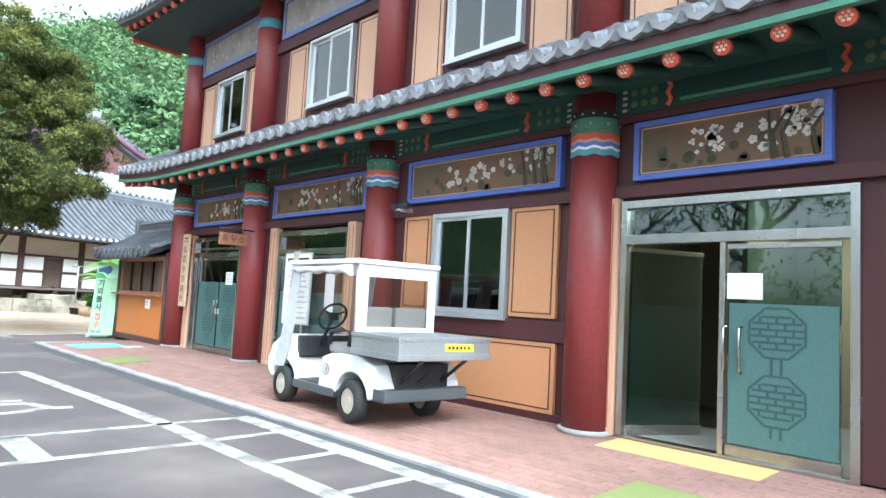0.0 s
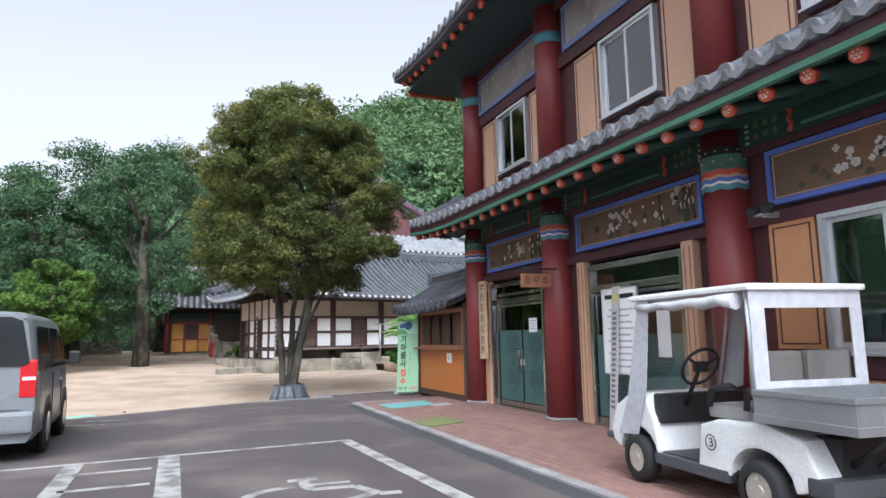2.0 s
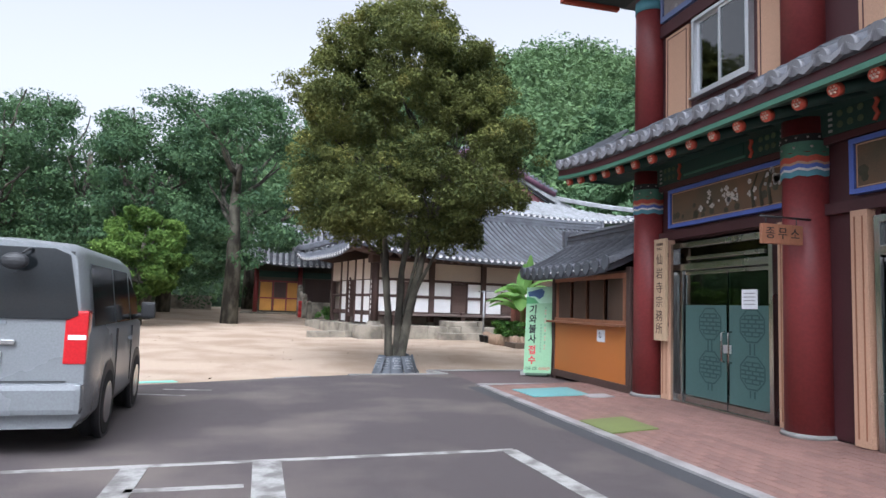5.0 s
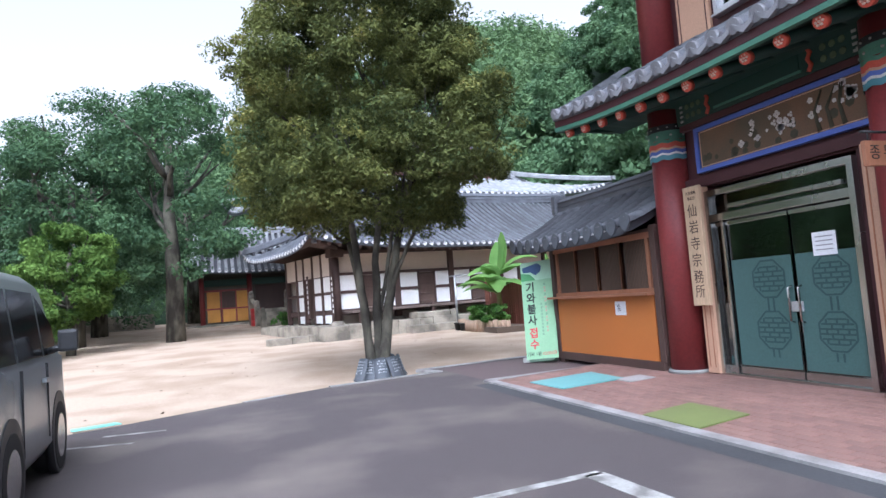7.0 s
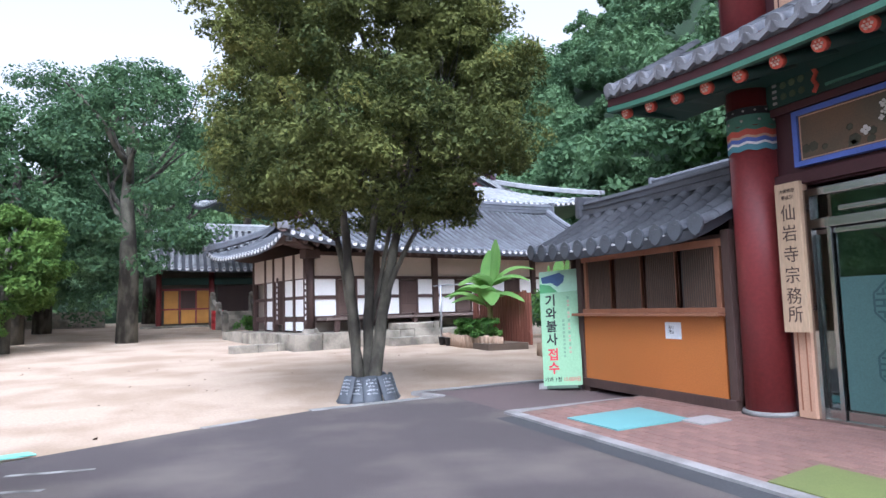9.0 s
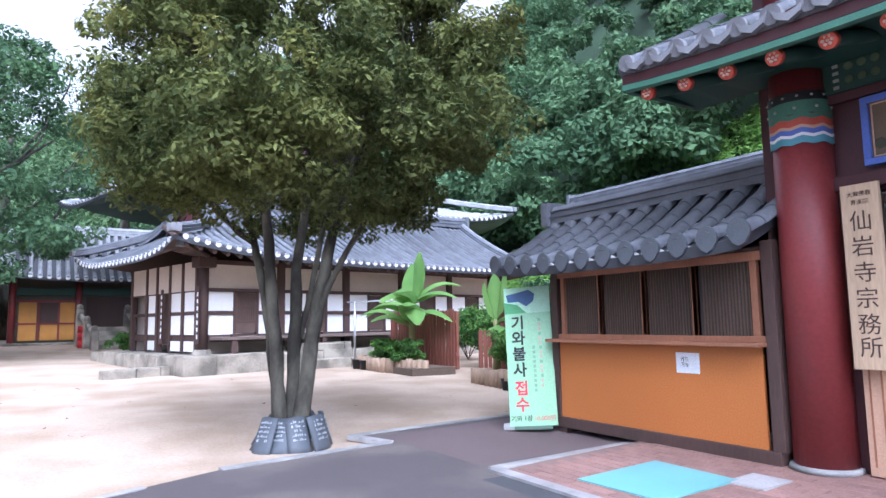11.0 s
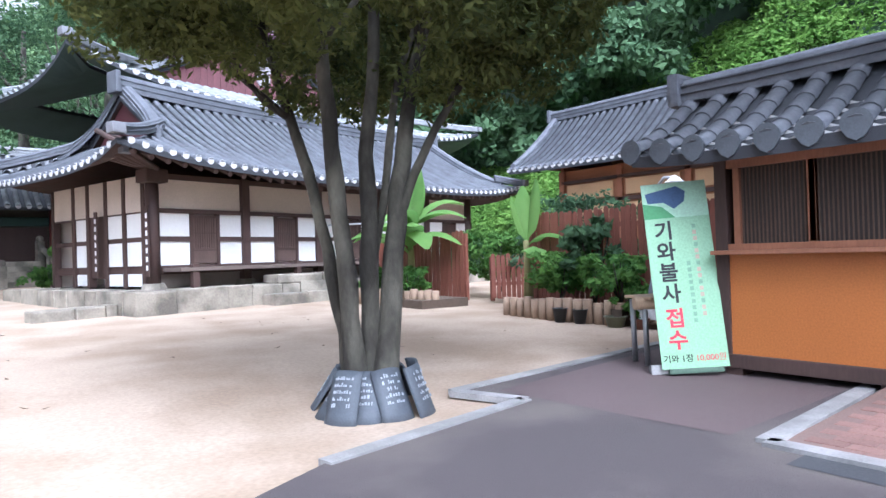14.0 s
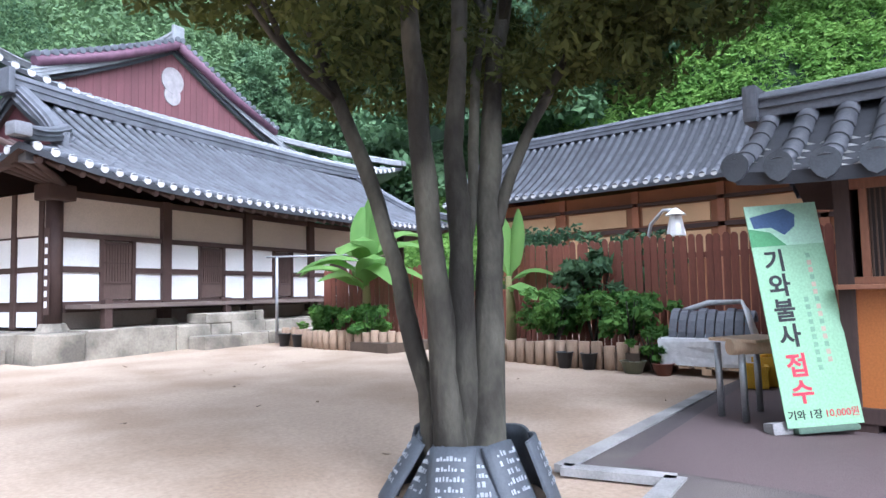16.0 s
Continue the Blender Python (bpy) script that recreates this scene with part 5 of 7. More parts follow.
# ---- long wing behind the fence ----
wing = thing("wing_building", "long low brown timber wing with a dark tiled roof", "building", at=(16.5, 31.3, 0), rz=-90)
boxes("wall", mat("wing_wood", (0.30, 0.13, 0.06), 0.7, dark=0.7, scale=6), wing, (0.8, 19, 1.1, 1.25, 0, 4.0), (0.8, 0.95, 1.2, 4.2, 0, 4.2), (0.8, 19, 4.1, 4.2, 0, 4.2), label="brown varnished timber wall")
for k in range(8):
    x = 1.0 + 2.4 * k
    boxes("wing_post", WOOD_RED, wing, (x - 0.1, x + 0.1, 1.0, 1.14, 0, 4.0), bevel=0.01)
    boxes("wall_panel", mat("warm_plaster", (0.62, 0.42, 0.24), 0.9, scale=5), wing, (x + 0.2, x + 2.1, 1.05, 1.11, 2.0, 2.75), (x + 0.2, x + 2.1, 1.05, 1.11, 3.0, 3.5), bevel=0.005)
    boxes("rail", WOOD_DARK, wing, (x, x + 2.4, 1.0, 1.12, 2.82, 2.94), (x, x + 2.4, 1.0, 1.12, 3.55, 3.65))
wing_roof = thing("wing_roof", "long dark grey tiled gable roof with pale tile ends", "roof", at=(16.5, 31.3, 0), rz=-90)
tiled_roof(wing_roof, -0.6, 19.5, 0, 5.2, 4.05, 6.2, -1, -1, spacing=0.3, r=0.085, lift=0.1, soffit=WOOD_RED, ridge_h=0.4, rafters=False)
bm = bmesh.new()
prism(bm, [(0.4, 4.1), (4.8, 4.1), (2.6, 6.1)], "x", 0.6, 0.7)
part("gable_wall", bm, DARKRED, wing_roof)
ridge(wing_roof, [(-0.5, 2.6 - 2.6 * (1 - t), roof_h(t, 4.05, 6.2) + 0.05) for t in np.linspace(0.05, 1, 8)], 0.28, 0.26, TILE, "verge_ridge")

# ---- planting and hills ----


def branchy(bm, start, direction, length, r0, depth, rng, tips, bend=0.25, seg=7):
    """A limb that bends upward and forks; gathers its tips."""
    p = Vector(start)
    d = Vector(direction).normalized()
    pts, rad = [p.copy()], [r0]
    n = 4
    for i in range(n):
        d = (d + Vector((rng.uniform(-bend, bend), rng.uniform(-bend, bend), rng.uniform(0, bend)))).normalized()
        p = p + d * length / n
        pts.append(p.copy())
        rad.append(r0 * (1 - 0.45 * (i + 1) / n))
    path_tube(bm, pts, rad, seg)
    if depth == 0:
        tips.append(p)
        tips.append(pts[-2])
        return
    for k in range(3 if depth > 1 else 2):
        nd = (d + Vector((rng.uniform(-0.8, 0.8), rng.uniform(-0.8, 0.8), rng.uniform(-0.1, 0.5)))).normalized()
        branchy(bm, pts[-1 - (k % 2)], nd, length * 0.66, rad[-1] * 0.8, depth - 1, rng, tips, bend, max(5, seg - 1))


# the yard tree: several stems out of one foot, round crown
rt = random.Random(11)
TX, TY = 2.88, 19.91
tree = thing("courtyard_tree", "broad evergreen tree with several grey-brown stems and a dense round crown", "tree", at=(TX, TY, -0.12))
bm = bmesh.new()
tips = []
# each stem: height, offset along the asphalt's edge, offset away from it, radius
SIDE, AWAY = Vector((0.67, -0.74, 0)), Vector((0.74, 0.67, 0))
STEMS = [[(0, -0.15, 0.02, 0.085), (0.8, -0.29, 0.10, 0.062), (1.4, -0.43, 0.18, 0.058), (1.95, -0.60, 0.28, 0.056), (2.3, -0.73, 0.36, 0.054), (2.9, -1.0, 0.5, 0.05), (4.2, -1.5, 0.8, 0.03)],
         [(0, -0.08, -0.05, 0.115), (0.8, -0.15, -0.07, 0.085), (1.6, -0.21, -0.08, 0.082), (2.3, -0.28, -0.1, 0.07), (3.1, -0.33, -0.12, 0.06), (5.0, -0.5, -0.3, 0.03)],
         [(0, -0.01, 0.03, 0.10), (0.8, -0.01, 0.06, 0.085), (1.6, -0.01, 0.12, 0.082), (2.3, -0.04, 0.2, 0.068), (3.1, 0.02, 0.3, 0.06), (5.6, 0.1, 0.5, 0.03)],
         [(0, 0.12, -0.05, 0.13), (0.8, 0.17, 0.1, 0.098), (1.6, 0.2, 0.28, 0.09), (2.3, 0.24, 0.48, 0.08), (3.1, 0.33, 0.7, 0.07), (4.8, 0.7, 1.1, 0.03)],
         [(1.3, -0.02, 0.22, 0.045), (2.0, 0.1, 0.36, 0.04), (3.0, 0.16, 0.6, 0.035), (4.4, 0.5, 1.3, 0.02)],
         [(1.7, 0.2, 0.3, 0.05), (2.3, 0.45, 0.45, 0.04), (3.0, 0.85, 0.6, 0.034), (4.2, 1.5, 0.7, 0.02)]]
for stem in STEMS:
    zs, us, vs_, rs_ = zip(*stem)
    pts, rad = [], []
    for z in np.linspace(zs[0], zs[-1], 18):
        w = SIDE * 0.92 * float(np.interp(z, zs, us)) + AWAY * float(np.interp(z, zs, vs_))
        pts.append(Vector((w.x + rt.uniform(-0.012, 0.012), w.y + rt.uniform(-0.012, 0.012), z - 0.05)))
        rad.append(float(np.interp(z, zs, rs_)) * rt.uniform(0.93, 1.07))
    path_tube(bm, pts, rad, 14)
    for k in range(5):
        a = rt.uniform(0, 6.28)
        q = pts[rt.choice((11, 12, 14, 15, 17))]
        if q.z < 2.5:
            q = pts[15]
        branchy(bm, q, (math.cos(a) + 0.3 * q.x, math.sin(a) + 0.3 * q.y, 0.75), rt.uniform(0.9, 1.5), 0.032, 2, rt, tips, 0.3, 6)
part("trunk", bm, BARK, tree, "cluster of rough mottled stems")


def crown_points(rng, n, cx, cy, z0, z1, R, flat=0.6, shell=0.55):
    """Clump centres filling a rounded crown, denser towards its skin, with an uneven outline."""
    out = []
    while len(out) < n:
        t = rng.random()
        a = rng.uniform(0, 2 * math.pi)
        z = z0 + (z1 - z0) * t
        prof = math.sqrt(max(0.0, 1 - ((t - 0.36) / (0.40 if t < 0.36 else 0.66)) ** 2))
        wob = 1 + 0.34 * noise.noise((math.cos(a) * 1.7 + cx, math.sin(a) * 1.7 + cy, z * 0.9))
        r = R * prof * wob * (shell + (1 - shell) * rng.random() ** 0.5)
        if r < 0.05:
            continue
        out.append((cx + r * math.cos(a), cy + r * math.sin(a), z + 0.25 * noise.noise((cx + 3 * math.cos(a), z, a))))
    return out


def lobed_crown(rng, lobes, per, cx, cy, z0, z1, R):
    """Clumps gathered into rounded tufts with gaps between them; the tufts' upper skins apart."""
    inner, skin = [], []
    for x, y, z in crown_points(rng, lobes, cx, cy, z0, z1, R, shell=0.62):
        r = rng.uniform(0.38, 0.72)
        for _ in range(per):
            a, b = rng.uniform(0, 2 * math.pi), rng.uniform(-0.5, 1.0)
            c = math.sqrt(max(0.0, 1 - b * b)) * r * rng.uniform(0.55, 1.0)
            p = (x + c * math.cos(a), y + c * math.sin(a), z + r * 0.62 * b)
            (skin if b > 0.45 and rng.random() < 0.5 else inner).append(p)
    return inner, skin


cp, tipc = lobed_crown(rt, 150, 9, 0.1, 0.0, 2.9, 7.75, 2.6)
cp += crown_points(rt, 330, 0.1, 0.0, 2.85, 7.4, 2.45, shell=0.25)
cp += [tuple(t) for t in tips if 2.9 < t.z < 7.0 and math.hypot(t.x, t.y) < 2.5][:160]
leaves("crown", LEAF, cp, [rt.uniform(0.18, 0.34) for _ in cp], 135, 0.042, tree, 0.7, 5, long=2.1)
# Lighter yellowish leaves on the upper skins of the tufts.
leaves("young_foliage", LEAF_TIP, tipc, [rt.uniform(0.14, 0.26) for _ in tipc], 100, 0.04, tree, 0.7, 6, long=2.1, up=0.5)["label"] = "yellowish leaves at the crown's skin"

# roof tiles with painted wishes, leant round the foot
tr = random.Random(3)
b2 = bmesh.new()
W, H, C = 0.3, 0.46, 0.075
g = [[Vector((W * (i / 6 - 0.5) * (1 - 0.1 * j / 5), -C * math.cos((i / 6 - 0.5) * 2.4), H * j / 5)) for j in range(6)] for i in range(7)]
front = [[b2.verts.new(v) for v in row] for row in g]
rear = [[b2.verts.new(v + Vector((0, 0.018, 0))) for v in row] for row in g]
for i in range(6):
    for j in range(5):
        b2.faces.new((front[i][j], front[i + 1][j], front[i + 1][j + 1], front[i][j + 1])).smooth = True
        b2.faces.new((rear[i][j], rear[i][j + 1], rear[i + 1][j + 1], rear[i + 1][j])).smooth = True
    b2.faces.new((front[i][5], front[i + 1][5], rear[i + 1][5], rear[i][5]))
    b2.faces.new((front[i][0], rear[i][0], rear[i + 1][0], front[i + 1][0]))
for j in range(5):
    b2.faces.new((front[0][j], front[0][j + 1], rear[0][j + 1], rear[0][j]))
    b2.faces.new((front[6][j], rear[6][j], rear[6][j + 1], front[6][j + 1]))
slate = mesh_of("offering_tile", b2, mat("slate_grey", (0.075, 0.085, 0.10), 0.6, dark=0.7, scale=16, bump=0.15))
for k in range(11):
    a = radians(360 * k / 11 + tr.uniform(-10, 10))
    ot = tagged(new("offering_tile", slate), "dark curved roof tile with white writing at the tree foot", "roof tile", "offering tiles round the tree")
    lean = tr.uniform(17, 36)
    far_out = 0.45 + 0.07 * (k % 2)
    ot.matrix_basis = Matrix.Translation((TX + 0.03 + far_out * math.sin(a), TY - far_out * math.cos(a) + 0.03, -0.13)) @ pose(0, 0, 0, 0, 0, math.degrees(a)) @ pose(0, 0, 0, -lean, tr.uniform(-4, 4), tr.uniform(-10, 10))
    bm = bmesh.new()
    for row in range(5):
        z = 0.38 - row * 0.055
        x = -0.08
        while x < 0.08:
            w = tr.uniform(0.008, 0.02)
            if tr.random() < 0.8:
                y = -C * math.cos(x / W * 2.4) - 0.004
                box(bm, x, x + w, y - 0.001, y + 0.002, z, z + tr.uniform(0.012, 0.035))
            x += w + tr.uniform(0.004, 0.012)
    tagged(part("brush_writing", bm, mat("chalk_white", (0.40, 0.42, 0.45), 0.8, dark=0.6, scale=60), ot), kind="stuff")


def wood_tree(name, label, x, y, h, R, rng, material, count, leaf, z0=0.3, trunk=0.3, base=0.0, clumps=90):
    t = thing(name, label, "tree", at=(x, y, base), group="trees behind the yard")
    bm = bmesh.new()
    tp = []
    path_tube(bm, [(0, 0, -0.3), (0.05, 0.02, h * 0.25), (-0.05, 0.05, h * 0.5), (0.08, 0, h * 0.78)], [trunk * 1.2, trunk, trunk * 0.7, trunk * 0.3], 10)
    for k in range(6):
        a = rng.uniform(0, 6.28)
        branchy(bm, (0, 0, h * rng.uniform(0.3, 0.65)), (math.cos(a), math.sin(a), 0.5), R * 0.7, trunk * 0.4, 1, rng, tp, 0.3, 5)
    part("trunk", bm, BARK, t)
    cp = crown_points(rng, clumps, 0, 0, h * z0, h, R, shell=0.45)
    leaves("crown", material, cp, [R * rng.uniform(0.15, 0.32) for _ in cp], count, leaf, t, 0.6, rng.randrange(9999))
    return t


rw = random.Random(21)
TREES = [(-1.66, 36.6, 11.4, 3.1, "h"), (-5.6, 38.2, 9.5, 2.8, "h"), (-9.0, 41, 11.0, 3.8, "d"), (-5.6, 44, 13.0, 4.0, "d"), (-12.5, 40, 10.5, 4.2, "d"), (-16.5, 43, 11.5, 4.5, "d"),
         (-21, 42, 12, 5, "d"), (-27, 44, 12, 5, "d"), (-13.5, 49, 13, 4.5, "d"), (-1.5, 52, 15.5, 5.0, "d"), (4.5, 56, 18, 5.5, "d"), (-4.9, 33.6, 5.0, 1.6, "b"), (-34, 40, 12, 5.5, "d"), (9, 58, 18, 5.5, "d"),
         (-13, -4, 9, 4, "d"), (-14, 3, 10, 4.2, "d"), (-13, 10, 9.5, 4, "d"), (-14.5, 17, 10, 4.2, "d"), (-17, 24, 11, 4.5, "d")]
for x, y, h, R, k in TREES:
    h *= 0.92
    wood_tree("yard_edge_tree", "tall dark green leafy tree at the yard's edge" if k != "b" else "young bright green tree beside the yard", x, y, h, R, rw, LEAF_DARK if k != "b" else LEAF_BRIGHT,
              (200 if y > 28 else 40), 0.105 if k != "b" else 0.09, z0={"d": 0.07, "b": 0.26, "h": 0.24}[k], trunk=0.34 if k != "b" else 0.14, base=ground_z(y), clumps=120)
for x, y, h, R in ((-5.9, 31.6, 2.5, 1.4), (-7.6, 31.0, 2.2, 1.3)):
    wood_tree("garden_shrub", "loose yellow-green shrub beside the car park", x, y, h, R, rw, LEAF_BRIGHT, 90, 0.09, z0=0.05, trunk=0.06, base=ground_z(y), clumps=60)

# Lighter far greens: leaf tone and distance haze put into one colour.
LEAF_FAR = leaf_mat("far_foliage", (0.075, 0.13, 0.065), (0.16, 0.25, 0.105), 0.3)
# hills: a wooded slope on the east side and a higher ridge to the north


def hill_east(x, y):
    """Height of the slope behind the wing."""
    s = max(0.0, x - 21.0 - 0.12 * max(0, 20 - y))
    s = max(s, min(20.0, (y - 60.0) * 0.7) + min(0, x - 27) * 1.2)
    return min(52, 0.9 + max(0, s) * 0.74 + 0.42 * max(0, s - 9) + 1.2 * noise.noise((x * 0.08, y * 0.08, 3)))


def hill_north(x, y):
    """Height of the far ridge."""
    s = max(0.0, (y - 62.0)) / 70.0
    top = 37 + 17 * math.exp(-((x - 62) / 42) ** 2) - 24 * math.exp(-((x + 40) / 48) ** 2) + 3 * noise.noise((x * 0.03, y * 0.03, 7))
    return 0.8 + top * min(1.0, s ** 0.8)


def terrain(name, fn, x0, x1, nx, y0, y1, ny, label):
    bm = bmesh.new()
    g = [[bm.verts.new((x, y, fn(x, y))) for y in np.linspace(y0, y1, ny)] for x in np.linspace(x0, x1, nx)]
    for i in range(nx - 1):
        for j in range(ny - 1):
            bm.faces.new((g[i][j], g[i + 1][j], g[i + 1][j + 1], g[i][j + 1])).smooth = True
    return tagged(part(name, bm, mat("forest_floor", (0.022, 0.052, 0.020), 0.95, dark=0.5, scale=3, bump=0.5), None), label, "hill", kind="structure")


terrain("hill_east", hill_east, 21, 85, 40, -30, 96, 60, "steep green slope behind the buildings")
terrain("hill_north", hill_north, -140, 160, 60, 58, 190, 40, "distant wooded ridge")
rh = np.random.default_rng(8)
cs, sp = [], []
for i in range(390):
    # one rounded crown after another, with dark gaps between them
    y = rh.uniform(4, 96)
    x = max(26.0, 36.5 - max(0.0, y - 24) * 0.6) + 42 * rh.random() ** 1.3
    R = rh.uniform(1.6, 3.4)
    h = hill_east(x, y) + R * rh.uniform(0.9, 1.7)
    for k in range(8):
        a, b = rh.uniform(0, 2 * math.pi), rh.uniform(-0.25, 1.0)
        c = math.sqrt(1 - b * b) if abs(b) < 1 else 0.0
        cs.append((x + R * 0.8 * c * math.cos(a), y + R * 0.8 * c * math.sin(a), h + R * 0.75 * b))
        sp.append(R * rh.uniform(0.28, 0.5))
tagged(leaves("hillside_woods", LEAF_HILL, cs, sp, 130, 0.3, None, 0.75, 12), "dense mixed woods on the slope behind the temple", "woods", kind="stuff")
cs, sp = [], []
for i in range(2500):
    y = rh.uniform(6, 46)
    x = rh.uniform(21.5, max(28.0, 39.5 - max(0.0, y - 24) * 0.6))
    cs.append((x, y, hill_east(x, y) + 0.35))
    sp.append(rh.uniform(0.5, 0.95))
tagged(leaves("slope_undergrowth", LEAF_VINE, cs, sp, 90, 0.17, None, 0.75, 13, up=0.4), "bright green kudzu and weeds covering the lower slope", "undergrowth", kind="stuff")
cs, sp = [], []
for i in range(2600):
    x, y = rh.uniform(-120, 140), rh.uniform(60, 150)
    R = rh.uniform(2.0, 4.6)
    cs.append((x, y, hill_north(x, y) + R * 0.8))
    sp.append(R)
tagged(leaves("distant_woods", LEAF_FAR, cs, sp, 120, 0.55, None, 0.8, 14), "distant green woods on the ridge, haze put into their paler leaves", "woods", kind="stuff")

# ---- golf cart ----


def wheel(parent, x, y, r, w, rim_mat, name="wheel"):
    """A tyre with rounded shoulders, a dished rim and a hub."""
    bm = bmesh.new()
    prof = [(-w / 2, r * 0.6), (-w / 2, r * 0.88), (-w * 0.36, r * 0.985), (0, r), (w * 0.36, r * 0.985), (w / 2, r * 0.88), (w / 2, r * 0.6)]
    rings = [[bm.verts.new((px, pr * math.cos(2 * math.pi * k / 28), pr * math.sin(2 * math.pi * k / 28))) for k in range(28)] for px, pr in prof]
    for a, b in zip(rings, rings[1:]):
        for k in range(28):
            bm.faces.new((a[k], a[(k + 1) % 28], b[(k + 1) % 28], b[k])).smooth = True
    wh = part(name, bm, RUBBER, parent, "black rubber tyre")
    wh.location = (x, y, r)
    bm = bmesh.new()
    tube(bm, (-w * 0.42, 0, 0), (w * 0.42, 0, 0), r * 0.6, r * 0.6, 24)
    tube(bm, (-w * 0.47, 0, 0), (w * 0.47, 0, 0), r * 0.2, r * 0.2, 14)
    for k in range(5):
        a = 2 * math.pi * k / 5
        c = Vector((0, math.cos(a), math.sin(a))) * r * 0.4
        tube(bm, c + Vector((-w * 0.455, 0, 0)), c + Vector((w * 0.455, 0, 0)), r * 0.07, r * 0.07, 8)
    part("rim", bm, rim_mat, wh)
    return wh


cart = thing("golf_cart", "white utility golf cart with clear rain cover and steel cargo bed", "golf cart", at=(4.86, 6.1, 0.045), rz=-4.5)
cart.scale = (0.95, 0.95, 0.95)
RIM = mat("cream_rim", (0.55, 0.50, 0.42), 0.4, 0.3)
for x in (-0.5, 0.5):
    wheel(cart, x, 0, 0.235, 0.19, RIM)
    wheel(cart, x, 1.65, 0.225, 0.17, RIM)
bm = bmesh.new()
arch = [(0.34 * math.cos(a), 0.25 + 0.3 * math.sin(a)) for a in np.linspace(0.1, math.pi - 0.1, 9)]
prism(bm, [(0.72, 0.3), (0.66, 0.66), (0.45, 0.72), (-0.1, 0.74), (-0.42, 0.66), (-0.56, 0.42), (-0.5, 0.33)] + list(reversed(arch)), "x", -0.56, 0.56, 0.03)
part("rear_body", bm, CART_WHITE, cart, "white moulded rear body")
bm = bmesh.new()
arch = [(1.65 + 0.32 * math.cos(a), 0.25 + 0.28 * math.sin(a)) for a in np.linspace(0.1, math.pi - 0.1, 9)]
prism(bm, [(1.30, 0.33), (1.36, 0.62), (1.52, 0.86), (1.72, 0.86), (2.02, 0.7), (2.14, 0.46), (2.1, 0.34)] + list(arch)[::1], "x", -0.55, 0.55, 0.03)
part("front_cowl", bm, CART_WHITE, cart, "white front cowl")
boxes("floor_pan", BLACK_PL, cart, (-0.53, 0.53, 0.3, 1.42, 0.24, 0.31), (-0.5, 0.5, -0.55, 2.0, 0.27, 0.33), bevel=0.01)
boxes("bumper", mat("grey_bumper", (0.07, 0.075, 0.08), 0.55), cart, (-0.57, 0.57, -0.68, -0.45, 0.3, 0.43), bevel=0.03, label="dark grey rear bumper")
boxes("sill", mat("grey_bumper", (0.07, 0.075, 0.08), 0.55), cart, (-0.565, -0.5, 0.35, 1.35, 0.22, 0.32), (0.5, 0.565, 0.35, 1.35, 0.22, 0.32), bevel=0.015)
boxes("engine_bay", BLACK_PL, cart, (-0.36, 0.36, -0.57, -0.3, 0.42, 0.68))
boxes("dashboard", BLACK_PL, cart, (-0.5, 0.5, 1.3, 1.42, 0.58, 0.86), bevel=0.03)
boxes("seat", mat("grey_vinyl", (0.30, 0.29, 0.28), 0.6), cart, (-0.5, 0.5, 0.14, 0.62, 0.72, 0.84), bevel=0.04, label="light grey vinyl seat")
boxes("backrest", mat("grey_vinyl", (0.30, 0.29, 0.28), 0.6), cart, (-0.48, -0.02, 0.03, 0.13, 0.9, 1.28), (0.02, 0.48, 0.03, 0.13, 0.9, 1.28), bevel=0.04)
for x in (-0.53, 0.53):
    bm = bmesh.new()
    path_tube(bm, [(x, 0.12, 0.82), (x, 0.1, 0.98), (x, 0.3, 1.0), (x, 0.52, 0.96), (x, 0.56, 0.82)], 0.028, 8)
    part("armrest", bm, BLACK_PL, cart)
bm = bmesh.new()
pts = [Vector((-0.22, 1.05, 1.12)) + Vector((0.19 * math.cos(a), -0.19 * math.sin(a) * 0.5, 0.19 * math.sin(a) * 0.86)) for a in np.linspace(0, 2 * math.pi, 25)]
path_tube(bm, pts, 0.016, 8, caps=False)
for a in (0.5, 2.6, 4.7):
    path_tube(bm, [(-0.22, 1.05, 1.12), Vector((-0.22, 1.05, 1.12)) + Vector((0.18 * math.cos(a), -0.18 * math.sin(a) * 0.5, 0.18 * math.sin(a) * 0.86))], 0.014, 6)
path_tube(bm, [(-0.22, 1.05, 1.12), (-0.22, 1.3, 0.75)], 0.022, 8)
box(bm, -0.29, -0.15, 1.02, 1.07, 1.07, 1.17, 0.01)
part("steering_wheel", bm, BLACK_PL, cart)
boxes("roof", CART_WHITE, cart, (-0.6, 0.6, -0.06, 1.62, 1.76, 1.815), bevel=0.025, label="white roof panel")
for x, y0, y1 in ((-0.54, 1.75, 1.5), (0.54, 1.75, 1.5), (-0.54, 0.0, 0.02), (0.54, 0.0, 0.02)):
    bm = bmesh.new()
    path_tube(bm, [(x, y0, 0.82), (x, y1, 1.77)], 0.018, 8)
    part("roof_post", bm, ALU, cart)
CLOTH = mat("grey_rain_cover", (0.52, 0.52, 0.55), 0.6, dark=0.85, scale=12, bump=0.3, fine=12)
boxes("cover_frame", CLOTH, cart, (-0.56, 0.56, -0.03, -0.02, 1.62, 1.77), (-0.56, -0.42, -0.032, -0.02, 0.98, 1.62), (0.44, 0.56, -0.032, -0.02, 0.98, 1.62), (-0.42, 0.44, -0.032, -0.02, 0.98, 1.05), label="grey fabric rain cover border")
p = boxes("rear_sheet", CLEAR, cart, (-0.42, 0.44, -0.028, -0.024, 1.05, 1.62), label="clear plastic rear sheet")
